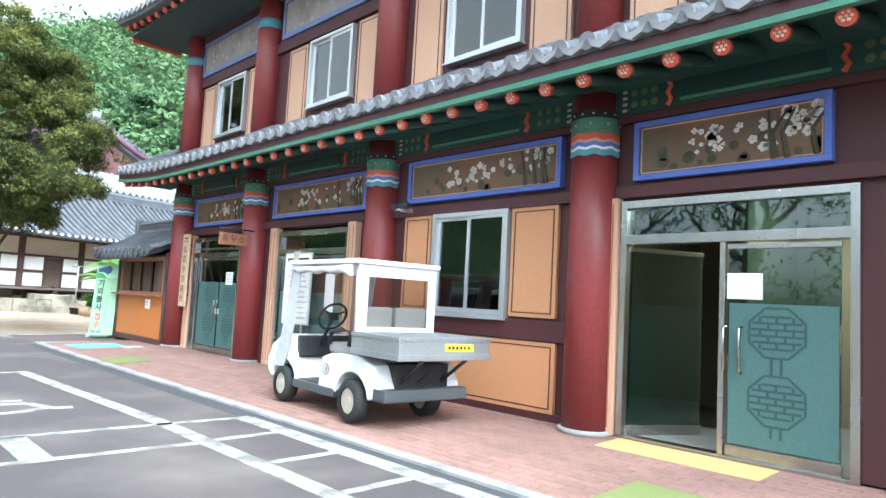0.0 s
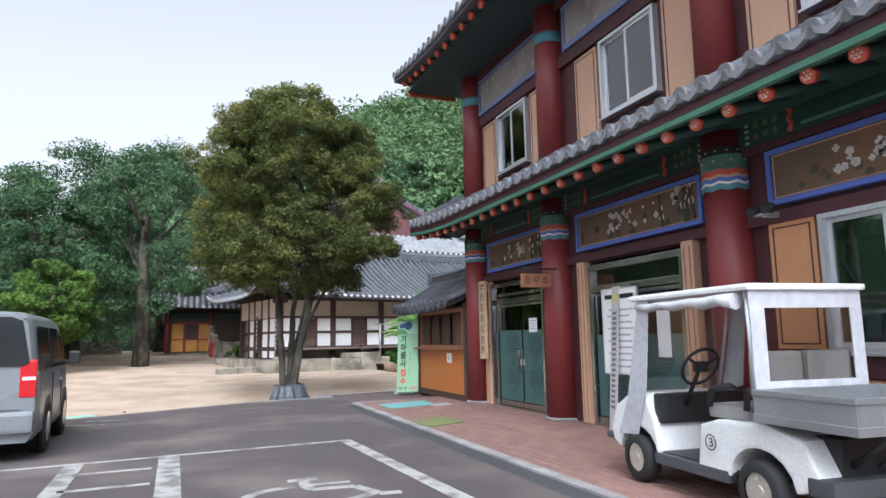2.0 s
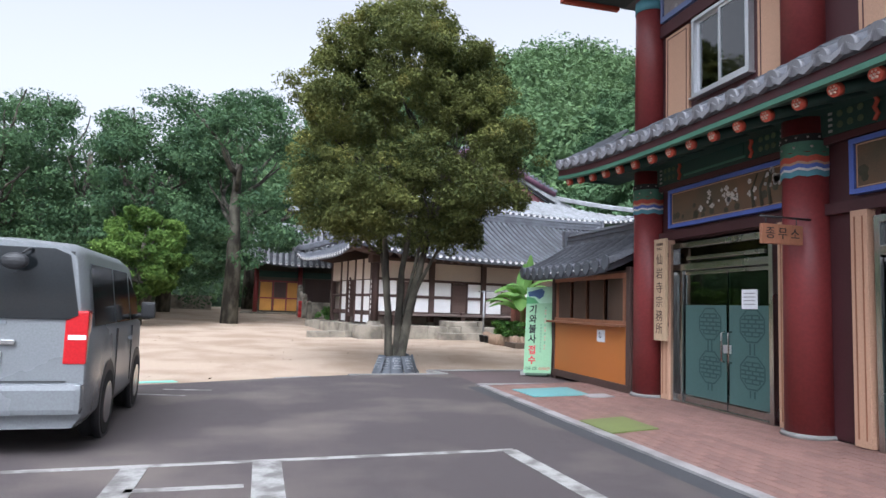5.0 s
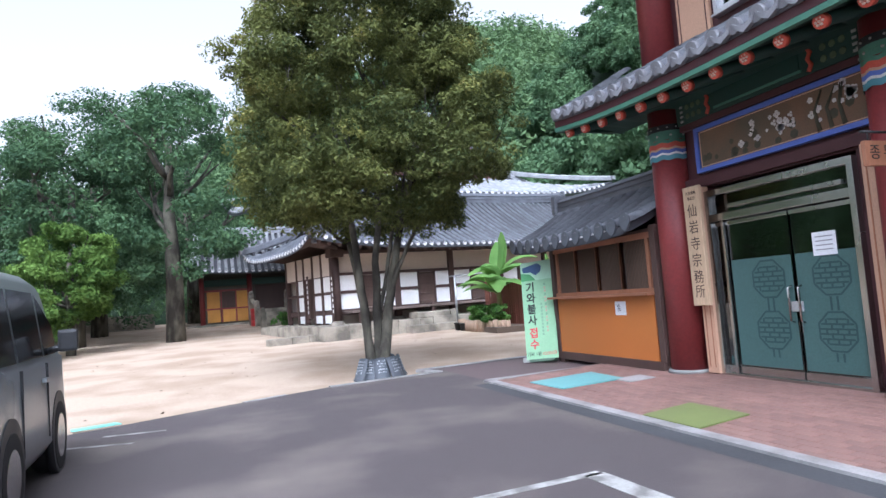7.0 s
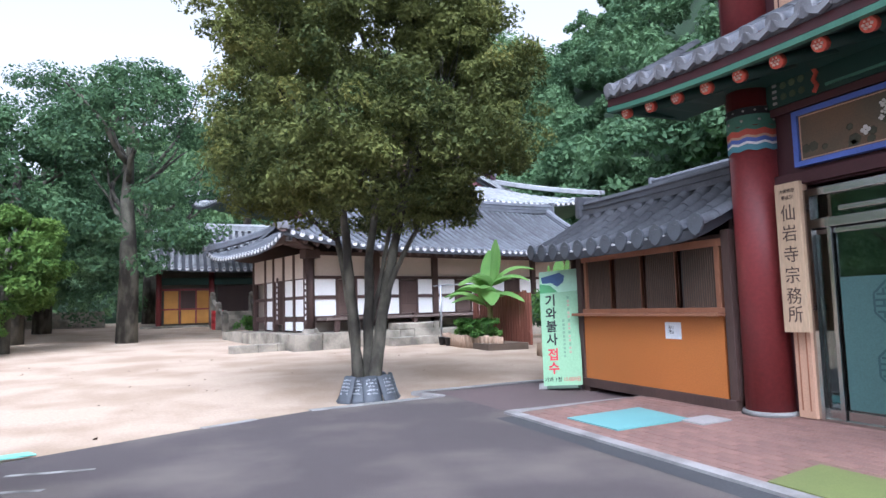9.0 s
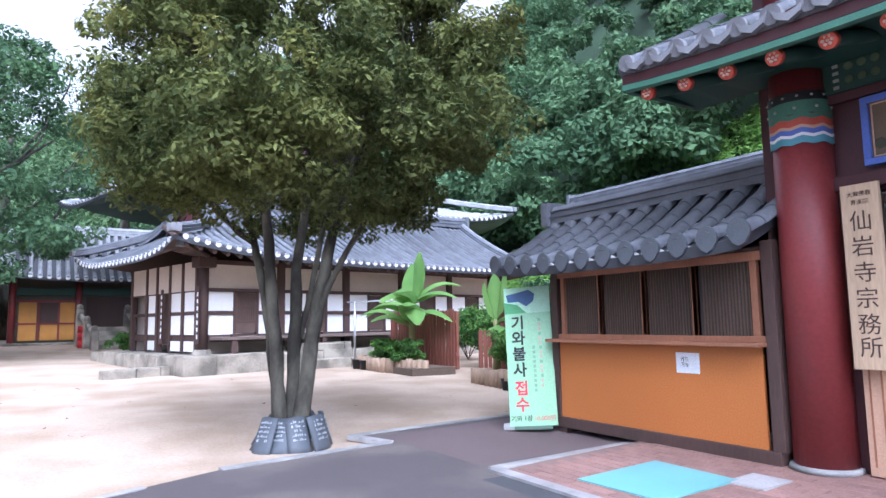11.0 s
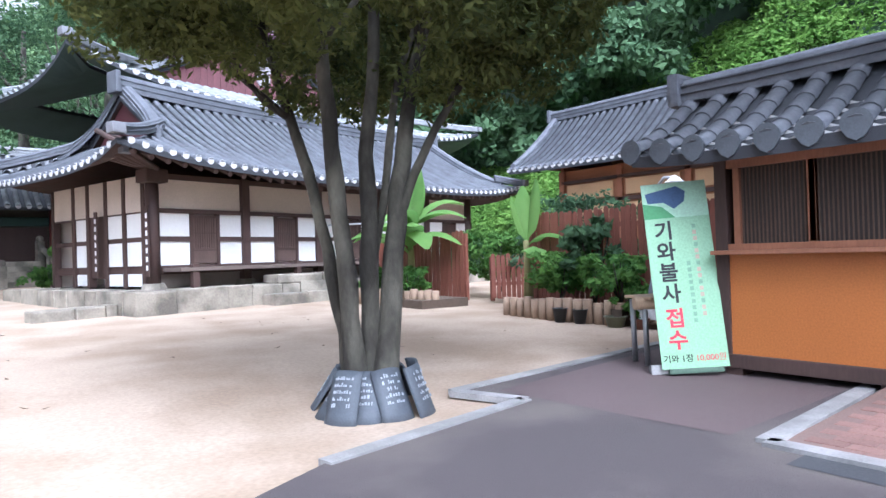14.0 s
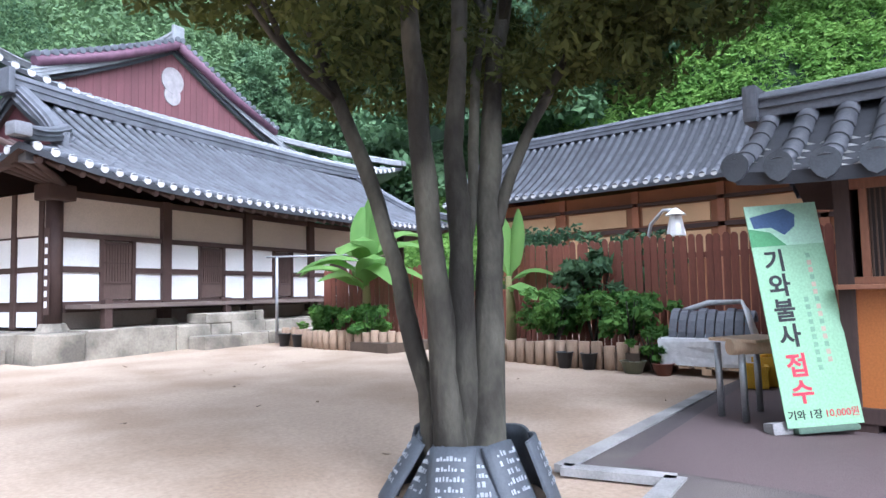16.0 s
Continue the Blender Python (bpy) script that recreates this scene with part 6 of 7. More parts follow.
bm = bmesh.new()
prism(bm, [(1.48, 1.75), (1.75, 0.8), (1.95, 0.42), (1.6, 0.45), (1.42, 0.9), (1.30, 1.75)], "x", -0.575, -0.565)
part("side_cover", bm, CLOTH, cart, "grey side flap of the rain cover")
bm = bmesh.new()
prism(bm, [(1.48, 1.75), (1.75, 0.8), (1.42, 0.9), (1.30, 1.75)], "x", 0.565, 0.575)
part("side_cover", bm, CLOTH, cart)
ws = boxes("windscreen", CLEAR, cart, (-0.53, 0.53, -0.004, 0.004, 0.0, 0.95))
ws.matrix_basis = pose(0, 1.76, 0.83, 14, 0, 0)
bm = bmesh.new()
path_tube(bm, [(-0.57, 1.5 - 0.2 * i, 1.70 - 0.02 * (i % 2)) for i in range(8)], [0.03, 0.045, 0.035, 0.05, 0.04, 0.055, 0.05, 0.07], 8)
part("rolled_flap", bm, mat("clear_roll", (0.62, 0.62, 0.64), 0.3, bump=0.4, fine=18), cart, "rolled-up clear side flap")
GALV = mat("galvanised_steel", (0.42, 0.43, 0.44), 0.4, 0.7, dark=0.8, scale=10, bump=0.05)
bed = boxes("cargo_bed", GALV, cart, (-0.62, 0.62, -0.95, -0.06, 0.76, 0.79), bevel=0.006, label="grey steel cargo bed")
for side in ((-0.62, -0.595, -0.95, -0.06, 0.79, 1.0), (0.595, 0.62, -0.95, -0.06, 0.79, 1.0), (-0.595, 0.595, -0.95, -0.925, 0.79, 1.0), (-0.595, 0.595, -0.085, -0.06, 0.79, 1.0)):
    boxes("bed_side", GALV, bed, side, bevel=0.006)
boxes("bed_rib", GALV, bed, (-0.635, 0.635, -0.965, -0.95, 0.76, 0.82), (-0.635, -0.62, -0.95, -0.06, 0.76, 0.82), (-0.635, 0.635, -0.96, -0.95, 0.96, 1.0), (-0.632, -0.62, -0.95, -0.06, 0.96, 1.0), (0.62, 0.635, -0.95, -0.06, 0.76, 0.82), bevel=0.004)
boxes("yellow_sticker", mat("sticker_yellow", (0.75, 0.62, 0.03), 0.5), bed, (-0.02, 0.38, -0.9545, -0.9505, 0.855, 0.93))
boxes("sticker_writing", BLACK, bed, *[(0.02 + i * 0.055, 0.055 + i * 0.055, -0.957, -0.954, 0.875, 0.91) for i in range(6)])
bm = bmesh.new()
for x in (-0.3, 0.3):
    path_tube(bm, [(x, -0.95, 0.77), (x * 0.9, -0.5, 0.45)], 0.02, 7)
path_tube(bm, [(-0.05, -0.6, 0.74), (0.02, -0.66, 0.6), (-0.1, -0.62, 0.5), (0.08, -0.6, 0.48)], 0.008, 6)
part("bed_frame", bm, BLACK_PL, cart)
letters("cart_number", "③", 0.16, BLACK, cart, pose(-0.592, 0.5, 0.52, 90, 0, -90))

# ---- parked van ----
van = thing("parked_van", "silver-grey passenger van with dark tinted windows", "van", at=(-2.19, 11.85, 0.0), rz=3)
HW, VL, VH = 0.93, 3.8, 1.86


def van_ring(y):
    """The outline of the body across, at a distance from the rear."""
    t = y / VL
    nose = max(0.0, (t - 0.72) / 0.28)
    tail = max(0.0, 1 - t / 0.05)
    w = HW * (1 - 0.10 * nose ** 2 - 0.04 * tail ** 2)
    roof = VH - 0.04 * tail - 0.82 * max(0.0, (t - 0.70) / 0.3) ** 1.25
    belt = min(1.06, roof - 0.02)
    return [(-w * 0.92, 0.24), (-w, 0.34), (-w, 0.62), (-w * 0.985, belt - 0.02), (-w * 0.955, belt + 0.02 * (roof - belt)), (-w * 0.86, roof - 0.14 * min(1, roof - belt + 0.1)), (-w * 0.74, roof - 0.03), (-w * 0.3, roof),
            (w * 0.3, roof), (w * 0.74, roof - 0.03), (w * 0.86, roof - 0.14 * min(1, roof - belt + 0.1)), (w * 0.955, belt + 0.02 * (roof - belt)), (w * 0.985, belt - 0.02), (w, 0.62), (w, 0.34), (w * 0.92, 0.24)]


bm = bmesh.new()
ys = [0.0, 0.03, 0.1, 0.25] + list(np.linspace(0.5, VL - 0.3, 14)) + [VL - 0.12, VL]
rings = [[bm.verts.new((x, y, z)) for x, z in van_ring(y)] for y in ys]
for a, b in zip(rings, rings[1:]):
    for k in range(16):
        bm.faces.new((a[k], b[k], b[(k + 1) % 16], a[(k + 1) % 16])).smooth = True
bm.faces.new(rings[0])
bm.faces.new(list(reversed(rings[-1])))
body = part("body", bm, VAN_PAINT, van, "silver-grey painted body")
bm = bmesh.new()
prism(bm, [(-0.74, 1.16), (-0.82, 1.2), (-0.72, 1.72), (-0.6, 1.77), (0.6, 1.77), (0.72, 1.72), (0.82, 1.2), (0.74, 1.16)], "y", -0.02, 0.01, 0.004)
part("rear_window", bm, mat("tinted_pane", (0.015, 0.018, 0.02), 0.06, bump=0), van, "dark tinted rear window")
boxes("window_backing", BLACK_PL, van, (-0.75, 0.75, 0.005, 0.012, 1.17, 1.75))
for sx in (-1, 1):
    for a, b in ((0.25, 1.3), (1.36, 2.3), (2.36, 2.95)):
        bm = bmesh.new()
        zt0, zt1 = 1.66, (1.66 if b < 2.5 else 1.36)
        q = [(a, 1.1), (b, 1.1), (b, zt1), (a, zt0)]
        for off, nm in ((0.0, "side_window"),):
            v = [bm.verts.new((sx * (HW * (0.962 if z < 1.3 else (0.88 if z > 1.5 else 0.925)) + 0.012), y, z)) for y, z in q]
            bm.faces.new(v if sx > 0 else list(reversed(v)))
        part("side_window", bm, mat("tinted_pane", (0.015, 0.018, 0.02), 0.06, bump=0), van, "dark tinted side window")
    tl = boxes("tail_lamp", mat("lamp_red", (0.55, 0.015, 0.02), 0.15, bump=0), van, (sx * 0.80 - 0.08, sx * 0.80 + 0.1 if sx > 0 else sx * 0.80 + 0.08, -0.012, 0.14, 0.78, 1.24), bevel=0.02, label="tall red tail lamp")
    if sx < 0:
        tl.location.x = -0.02
    boxes("lamp_band", WHITE, tl, (sx * 0.82 - 0.07, sx * 0.82 + 0.07, -0.016, -0.01, 0.99, 1.03))
    bm = bmesh.new()
    box(bm, sx * 1.0, sx * 1.16, 2.42, 2.52, 1.12, 1.32, 0.03) if sx > 0 else box(bm, -1.16, -1.0, 2.42, 2.52, 1.12, 1.32, 0.03)
    path_tube(bm, [(sx * 0.88, 2.55, 1.13), (sx * 1.02, 2.5, 1.16)], 0.03, 8)
    part("mirror", bm, BLACK_PL, van, "black wing mirror")
    for y in (0.95, 2.85):
        wheel(van, sx * 0.83, y, 0.33, 0.21, STEEL)
        bm = bmesh.new()
        tube(bm, (sx * (HW - 0.06), y, 0.36), (sx * (HW + 0.006), y, 0.36), 0.385, 0.385, 28)
        part("wheel_arch", bm, BLACK_PL, van)
        wh = bmesh.new()
        tube(wh, (sx * (HW - 0.02), y, 0.33), (sx * (HW + 0.012), y, 0.33), 0.325, 0.31, 28)
        tyre = part("tyre_face", wh, RUBBER, van)
        wh = bmesh.new()
        tube(wh, (sx * (HW), y, 0.33), (sx * (HW + 0.016), y, 0.33), 0.21, 0.2, 24)
        part("rim_face", wh, STEEL, tyre)
    boxes("door_seam", BLACK_PL, van, *[((HW - 0.012) * sx - 0.02, (HW - 0.012) * sx + 0.02, y, y + 0.008, 0.4, 1.04) for y in (1.33, 2.33)])
    boxes("door_handle", VAN_PAINT, van, (sx * 0.945 - 0.02, sx * 0.945 + 0.02, 2.1, 2.24, 0.88, 0.92), bevel=0.008)
boxes("bumper", VAN_PAINT, van, (-0.9, 0.9, -0.09, 0.2, 0.36, 0.62), bevel=0.05, label="body-coloured rear bumper")
boxes("tailgate_strip", STEEL, van, (-0.36, 0.36, -0.035, 0.0, 0.94, 0.985), bevel=0.008)
boxes("tailgate_seam", BLACK_PL, van, (-0.76, 0.76, -0.012, 0.0, 0.63, 0.64))
pt = boxes("number_plate", WHITE, van, (-0.26, 0.26, -0.03, 0.0, 0.775, 0.885), bevel=0.006, label="white number plate")
letters("plate_text", "79도 2195", 0.105, BLACK, pt, pose(0, -0.032, 0.83, 90, 0, 0))
boxes("badge", STEEL, van, (-0.06, 0.06, -0.02, 0.0, 1.06, 1.09), (0.06, 0.12, -0.02, 0, 1.085, 1.11), bevel=0.005)
boxes("tailgate_bars", mat("grey_bars", (0.2, 0.22, 0.24), 0.5), van, *[(-0.3 + i * 0.1, -0.22 + i * 0.1, -0.014, 0.0, 1.115, 1.14) for i in range(6)])
bm = bmesh.new()
path_tube(bm, [(0.42, 0.0, 1.76), (0.42, -0.1, 1.75), (0.36, -0.14, 1.68)], 0.012, 6)
bmesh.ops.create_uvsphere(bm, u_segments=14, v_segments=8, radius=0.09, matrix=Matrix.Translation((0.34, -0.15, 1.64)) @ Matrix.Diagonal((1.2, 0.45, 0.8, 1)))
part("reversing_mirror", bm, BLACK_PL, van)
bm = bmesh.new()
tube(bm, (0, 0.02, 1.84), (0, 0.04, 1.845), 0.03, 0.03, 8)
part("roof_clip", bm, BLACK_PL, van)

# ---- banner ----
u, v = Vector((0.63, -0.777, 0)), Vector((0.05, 0.35, 1.80)).normalized()
w = u.cross(v).normalized()
bn = thing("standing_banner", "tilted pale green standing banner with black and red letters", "banner")
bn.matrix_basis = Matrix(((u.x, v.x, w.x, 5.44), (u.y, v.y, w.y, 18.74), (u.z, v.z, w.z, 0.06), (0, 0, 0, 1)))
BW, BH = 0.62, 1.84
boxes("sheet", BANNER, bn, (0, BW, 0, BH, -0.006, 0.006))
boxes("picture", mat("banner_sky", (0.45, 0.70, 0.50), 0.6), bn, (0.0, BW, BH - 0.36, BH, 0.006, 0.008))
bm = bmesh.new()
prism(bm, [(0.03, BH - 0.1), (0.34, BH - 0.04), (0.42, BH - 0.1), (0.4, BH - 0.2), (0.3, BH - 0.27), (0.2, BH - 0.2), (0.05, BH - 0.2)], "z", 0.008, 0.010)
part("roof_picture", bm, mat("banner_blue", (0.06, 0.12, 0.25), 0.6), bn, "printed dark blue roof")
bm = bmesh.new()
prism(bm, [(0.0, BH - 0.36), (0.0, BH - 0.2), (0.18, BH - 0.24), (0.3, BH - 0.36)], "z", 0.008, 0.0095)
part("green_picture", bm, mat("banner_leaf", (0.10, 0.36, 0.14), 0.6), bn)
for i, ch in enumerate("기와불사"):
    letters("letter", ch, 0.2, BLACK, bn, pose(0.17, BH - 0.5 - i * 0.21, 0.009), bold=0.005)
for i, ch in enumerate("접수"):
    letters("letter", ch, 0.2, REDINK, bn, pose(0.18, BH - 1.37 - i * 0.21, 0.009), bold=0.005)
letters("letter", "기와 1장", 0.08, BLACK, bn, pose(0.16, 0.09, 0.009), bold=0.001)
letters("letter", "10,000원", 0.078, REDINK, bn, pose(0.46, 0.09, 0.009))
for i in range(15):
    boxes("small_writing", mat("banner_red_ink", (0.50, 0.36, 0.27), 0.6) if i % 3 else mat("banner_grey_ink", (0.20, 0.36, 0.23), 0.6), bn, (0.44, 0.475, BH - 0.48 - i * 0.062, BH - 0.44 - i * 0.062, 0.007, 0.009))
for i in range(10):
    boxes("small_writing", mat("banner_grey_ink", (0.20, 0.36, 0.23), 0.6), bn, (0.35, 0.385, BH - 0.85 - i * 0.062, BH - 0.81 - i * 0.062, 0.007, 0.009))
boxes("foot", mat("banner_foot", (0.10, 0.16, 0.11), 0.7), bn, (0.06, BW - 0.06, -0.05, 0.0, -0.1, 0.05), bevel=0.02)
boxes("foot_weight", CONCRETE, bn, (-0.1, 0.12, -0.05, 0.05, -0.2, -0.03), bevel=0.03)
bm = bmesh.new()
path_tube(bm, [(BW / 2, BH, -0.01), (BW / 2, 0.02, -0.12)], 0.012, 7)
part("pole", bm, ALU, bn)

# ---- information stand by the office ----
st = thing("notice_stand", "white notice board on a steel stand with a narrow leaning sign", "notice board", at=(5.95, 9.92, 0.07))
boxes("board", WHITE, st, (-0.01, 0.01, -0.38, 0.38, 0.82, 1.96), bevel=0.004)
boxes("board_heading", BLACK, st, (-0.013, -0.009, -0.32, 0.32, 1.83, 1.89))
boxes("board_writing", mat("pale_ink", (0.45, 0.47, 0.5), 0.7), st, *[(-0.013, -0.009, -0.3 + 0.04 * (i % 3), 0.28 - 0.05 * (i % 2), 0.9 + i * 0.085, 0.925 + i * 0.085) for i in range(10)])
boxes("board_frame", ALU, st, (-0.014, 0.014, -0.4, -0.38, 0.8, 1.98), (-0.014, 0.014, 0.38, 0.4, 0.8, 1.98), (-0.014, 0.014, -0.4, 0.4, 1.96, 1.98), (-0.014, 0.014, -0.4, 0.4, 0.8, 0.82))
bm = bmesh.new()
path_tube(bm, [(0.03, -0.15, 0.04), (0.03, -0.15, 1.9)], 0.014, 8)
path_tube(bm, [(0.03, -0.15, 0.5), (0.2, 0.2, 0.03)], 0.012, 8)
part("pole", bm, ALU, st)
boxes("foot", mat("grey_foot", (0.10, 0.11, 0.12), 0.7), st, (-0.3, 0.15, -0.42, 0.02, 0.01, 0.09), bevel=0.03)
slim = thing("slim_sign", "narrow white sign strip leaning before the notice board", "sign", at=(5.7, 10.18, 0.012))
slim.matrix_basis = pose(5.8, 10.0, 0.075, 1, 4, 0)
boxes("strip", mat("worn_white_board", (0.50, 0.48, 0.47), 0.6), slim, (-0.012, 0.012, -0.075, 0.075, 0.0, 2.0), bevel=0.004)
boxes("strip_head", mat("strip_yellow", (0.6, 0.52, 0.2), 0.6), slim, (-0.016, -0.012, -0.07, 0.07, 1.78, 1.9))
boxes("strip_writing", mat("strip_ink", (0.16, 0.14, 0.16), 0.7), slim, *[(-0.015, -0.011, -0.04, 0.04, 0.35 + i * 0.07, 0.39 + i * 0.07) for i in range(19)])

# ---- mats ----


def floor_mat(name, corners, m, label):
    bm = bmesh.new()
    prism(bm, corners, "z", 0.012, 0.026)
    ob = tagged(part(name, bm, m, None), label, "mat")
    if corners[0][0] > 3.9:
        ob.matrix_basis = PAVE_TILT
    return ob


floor_mat("door_mat", [(4.25, 16.22), (5.26, 16.22), (5.22, 15.3), (4.28, 15.32)], mat("turquoise_mat", (0.16, 0.37, 0.365), 0.8, dark=0.82, scale=6, fine=120), "faded turquoise floor mat on the pavement")
floor_mat("drain_cover", [(4.03, 13.24), (4.69, 13.34), (4.69, 12.52), (4.03, 12.42)], mat("green_mat", (0.17, 0.20, 0.06), 0.9, dark=0.8, scale=8, fine=90), "olive green mat with a dark border")
floor_mat("drain_cover", [(4.15, 3.1), (4.85, 3.1), (4.85, 2.2), (4.15, 2.2)], mat("green_mat", (0.17, 0.20, 0.06), 0.9), "olive green mat on brick paving")
floor_mat("manhole", [(5.1, 15.36), (5.5, 15.35), (5.5, 15.0), (5.1, 15.0)], CONCRETE, "grey iron drain lid in the paving")
floor_mat("ramp_plate", [(-1.75, 17.02), (-1.2, 17.2), (-1.3, 17.38), (-1.8, 17.2)], mat("mint_plate", (0.25, 0.62, 0.52), 0.7), "pale mint plastic ramp at the sand's edge")

# ---- table with a log edge, crates, pallet ----
tb = thing("display_table", "small table with pale round-edged wooden top on a grey steel leg", "table", at=(5.83, 19.15, 0), rz=-22)
bm = bmesh.new()
tube(bm, (-0.12, 0.06, 0.66), (0.65, -0.2, 0.66), 0.07, 0.07, 14)
part("tabletop", bm, WOOD_PALE, tb)
boxes("top_board", WOOD_PALE, tb, (-0.05, 0.6, -0.15, 0.35, 0.70, 0.73), bevel=0.01)
for x, y in ((0, 0.02), (0.5, -0.12), (0.05, 0.32), (0.55, 0.3)):
    bm = bmesh.new()
    path_tube(bm, [(x, y, 0.0), (x - 0.02, y, 0.68)], 0.03, 10)
    part("leg", bm, GALV, tb)
for k, (x, y, s) in enumerate(((8.3, 19.55, 1.0), (7.95, 19.7, 0.75))):
    c = thing("yellow_crate", "open bright yellow plastic crate on the ground", "crate", at=(x, y, ground_z(y)), rz=20 * k, group="yellow crates")
    Y = mat("crate_yellow", (0.72, 0.42, 0.02), 0.5)
    boxes("crate_side", Y, c, (-0.25 * s, 0.25 * s, -0.18 * s, -0.15 * s, 0.0, 0.34 * s), (-0.25 * s, 0.25 * s, 0.15 * s, 0.18 * s, 0, 0.34 * s), (-0.25 * s, -0.22 * s, -0.15 * s, 0.15 * s, 0, 0.34 * s), (0.22 * s, 0.25 * s, -0.15 * s, 0.15 * s, 0, 0.34 * s), (-0.22 * s, 0.22 * s, -0.15 * s, 0.15 * s, 0, 0.02), bevel=0.008)
    boxes("crate_rim", Y, c, (-0.27 * s, 0.27 * s, -0.2 * s, -0.17 * s, 0.28 * s, 0.34 * s), (-0.27 * s, 0.27 * s, 0.17 * s, 0.2 * s, 0.28 * s, 0.34 * s), bevel=0.006)
pal = thing("roof_tile_pallet", "stack of dark roof tiles half wrapped in plastic on a pallet", "pallet", at=(8.95, 20.5, ground_z(20.7)), rz=8)
for i in range(6):
    boxes("pallet_board", WOOD_PALE, pal, (-0.5, 0.5, -0.62 + i * 0.21, -0.48 + i * 0.21, 0.08, 0.105))
boxes("pallet_block", WOOD_PALE, pal, *[(x - 0.06, x + 0.06, y - 0.06, y + 0.06, 0, 0.08) for x in (-0.44, 0, 0.44) for y in (-0.55, 0, 0.55)])
for i in range(9):
    bm = bmesh.new()
    pts = [(0.36 * math.cos(a), 0.3 + 0.62 * math.sin(a)) for a in np.linspace(0.15, math.pi - 0.15, 9)]
    inner = [(0.33 * math.cos(a), 0.27 + 0.6 * math.sin(a)) for a in np.linspace(math.pi - 0.15, 0.15, 9)]
    prism(bm, [(p[0], p[1] * (0.9 + 0.02 * (i % 3))) for p in pts + inner], "y", -0.55 + i * 0.12, -0.45 + i * 0.12)
    part("roof_tile", bm, TILE, pal, "dark curved roof tile")
wrapm = mat("cloudy_plastic", (0.72, 0.73, 0.75), 0.25, dark=0.85, scale=14, bump=0.6, fine=14)
bm = bmesh.new()
box(bm, -0.5, 0.5, -0.62, 0.62, 0.11, 0.48, 0.05)
bmesh.ops.subdivide_edges(bm, edges=bm.edges[:], cuts=3, use_grid_fill=True)
for q in bm.verts:
    q.co += Vector([0.025 * noise.noise(q.co * 9 + Vector((k * 7, 0, 0))) for k in range(3)])
part("plastic_wrap", bm, wrapm, pal, "cloudy crumpled plastic wrap")
bm = bmesh.new()
path_tube(bm, [(-0.42, -0.6, 0.5), (-0.4, -0.5, 0.85), (-0.1, -0.4, 0.95), (0.3, 0.1, 0.93), (0.42, 0.5, 0.8), (0.45, 0.6, 0.5)], [0.05, 0.035, 0.03, 0.04, 0.06, 0.05], 8)
part("plastic_fold", bm, wrapm, pal)

# ---- fences ----


def fence(name, p0, p1, h, label):
    f = thing(name, label, "fence")
    a, b = Vector(p0), Vector(p1)
    L = (b - a).length
    ang = math.degrees(math.atan2(b.y - a.y, b.x - a.x))
    f.matrix_basis = pose(a.x, a.y, ground_z(a.y), 0, 0, ang)
    red = mat("fence_stain", (0.20, 0.065, 0.04), 0.7, dark=0.7, scale=12, bump=0.25, stretch=(1, 1, 0.15), vary=0.25)
    b2 = bmesh.new()
    prism(b2, [(-0.048, 0.06), (0.048, 0.06), (0.048, h - 0.04), (0.02, h), (-0.02, h), (-0.048, h - 0.04)], "y", -0.012, 0.012)
    me = mesh_of("fence_board", b2, red)
    n = int(L / 0.118)
    for i in range(n):
        c = new("fence_board", me)
        c.parent = f
        c.matrix_basis = pose(0.06 + i * 0.118, rs2.uniform(-0.004, 0.004), rs2.uniform(-0.03, 0.03), 0, rs2.uniform(-0.6, 0.6), 0)
    for z in (0.35, h - 0.35):
        boxes("fence_rail", red, f, (0, L, 0.013, 0.05, z, z + 0.08))
    for x in np.linspace(0.05, L - 0.05, max(2, int(L / 1.6))):
        boxes("fence_post", red, f, (x - 0.045, x + 0.045, 0.05, 0.14, 0, h - 0.05), bevel=0.006)
    return f


fence("picket_fence", (9.35, 24.2), (9.2, 18.9), 1.86, "red-brown stained vertical picket fence behind the planting")
fence("picket_fence", (8.9, 28.9), (9.4, 26.2), 1.55, "red-brown picket fence beside the banana plant")
fence("picket_fence", (10.0, 26.0), (11.6, 25.2), 1.05, "low red-brown picket gate")


def log_edge(name, pts, label):
    e = thing(name, label, "planter edging")
    a = 0.0
    wood = mat("log_edging", (0.36, 0.25, 0.17), 0.85, dark=0.7, scale=14, bump=0.3, stretch=(1, 1, 0.2), vary=0.2)
    for (xa, ya), (xb, yb) in zip(pts, pts[1:]):
        L = math.hypot(xb - xa, yb - ya)
        n = int(L / 0.17)
        for i in range(n):
            x, y = xa + (xb - xa) * (i + 0.5) / n, ya + (yb - ya) * (i + 0.5) / n
            bm = bmesh.new()
            hh = 0.34 + rs2.uniform(-0.035, 0.035)
            tube(bm, (x, y, ground_z(y) - 0.05), (x, y, ground_z(y) + hh), 0.085, 0.082, 10)
            part("log", bm, wood, e)
    bm = bmesh.new()
    xs, yy = [p[0] for p in pts], [p[1] for p in pts]
    box(bm, min(xs) + 0.1, 9.2, min(yy), max(yy), -0.1, ground_z(23) + 0.2)
    part("soil", bm, mat("soil", (0.12, 0.085, 0.06), 0.95, dark=0.6, bump=0.6, fine=25), e)
    return e


log_edge("planter_edging", [(8.35, 23.9), (8.25, 22.4), (8.45, 21.3)], "row of upright cut logs edging a planting bed")
log_edge("planter_edging", [(7.9, 29.0), (7.85, 27.4), (8.4, 25.9)], "row of upright logs edging the banana bed")

# ---- plants ----


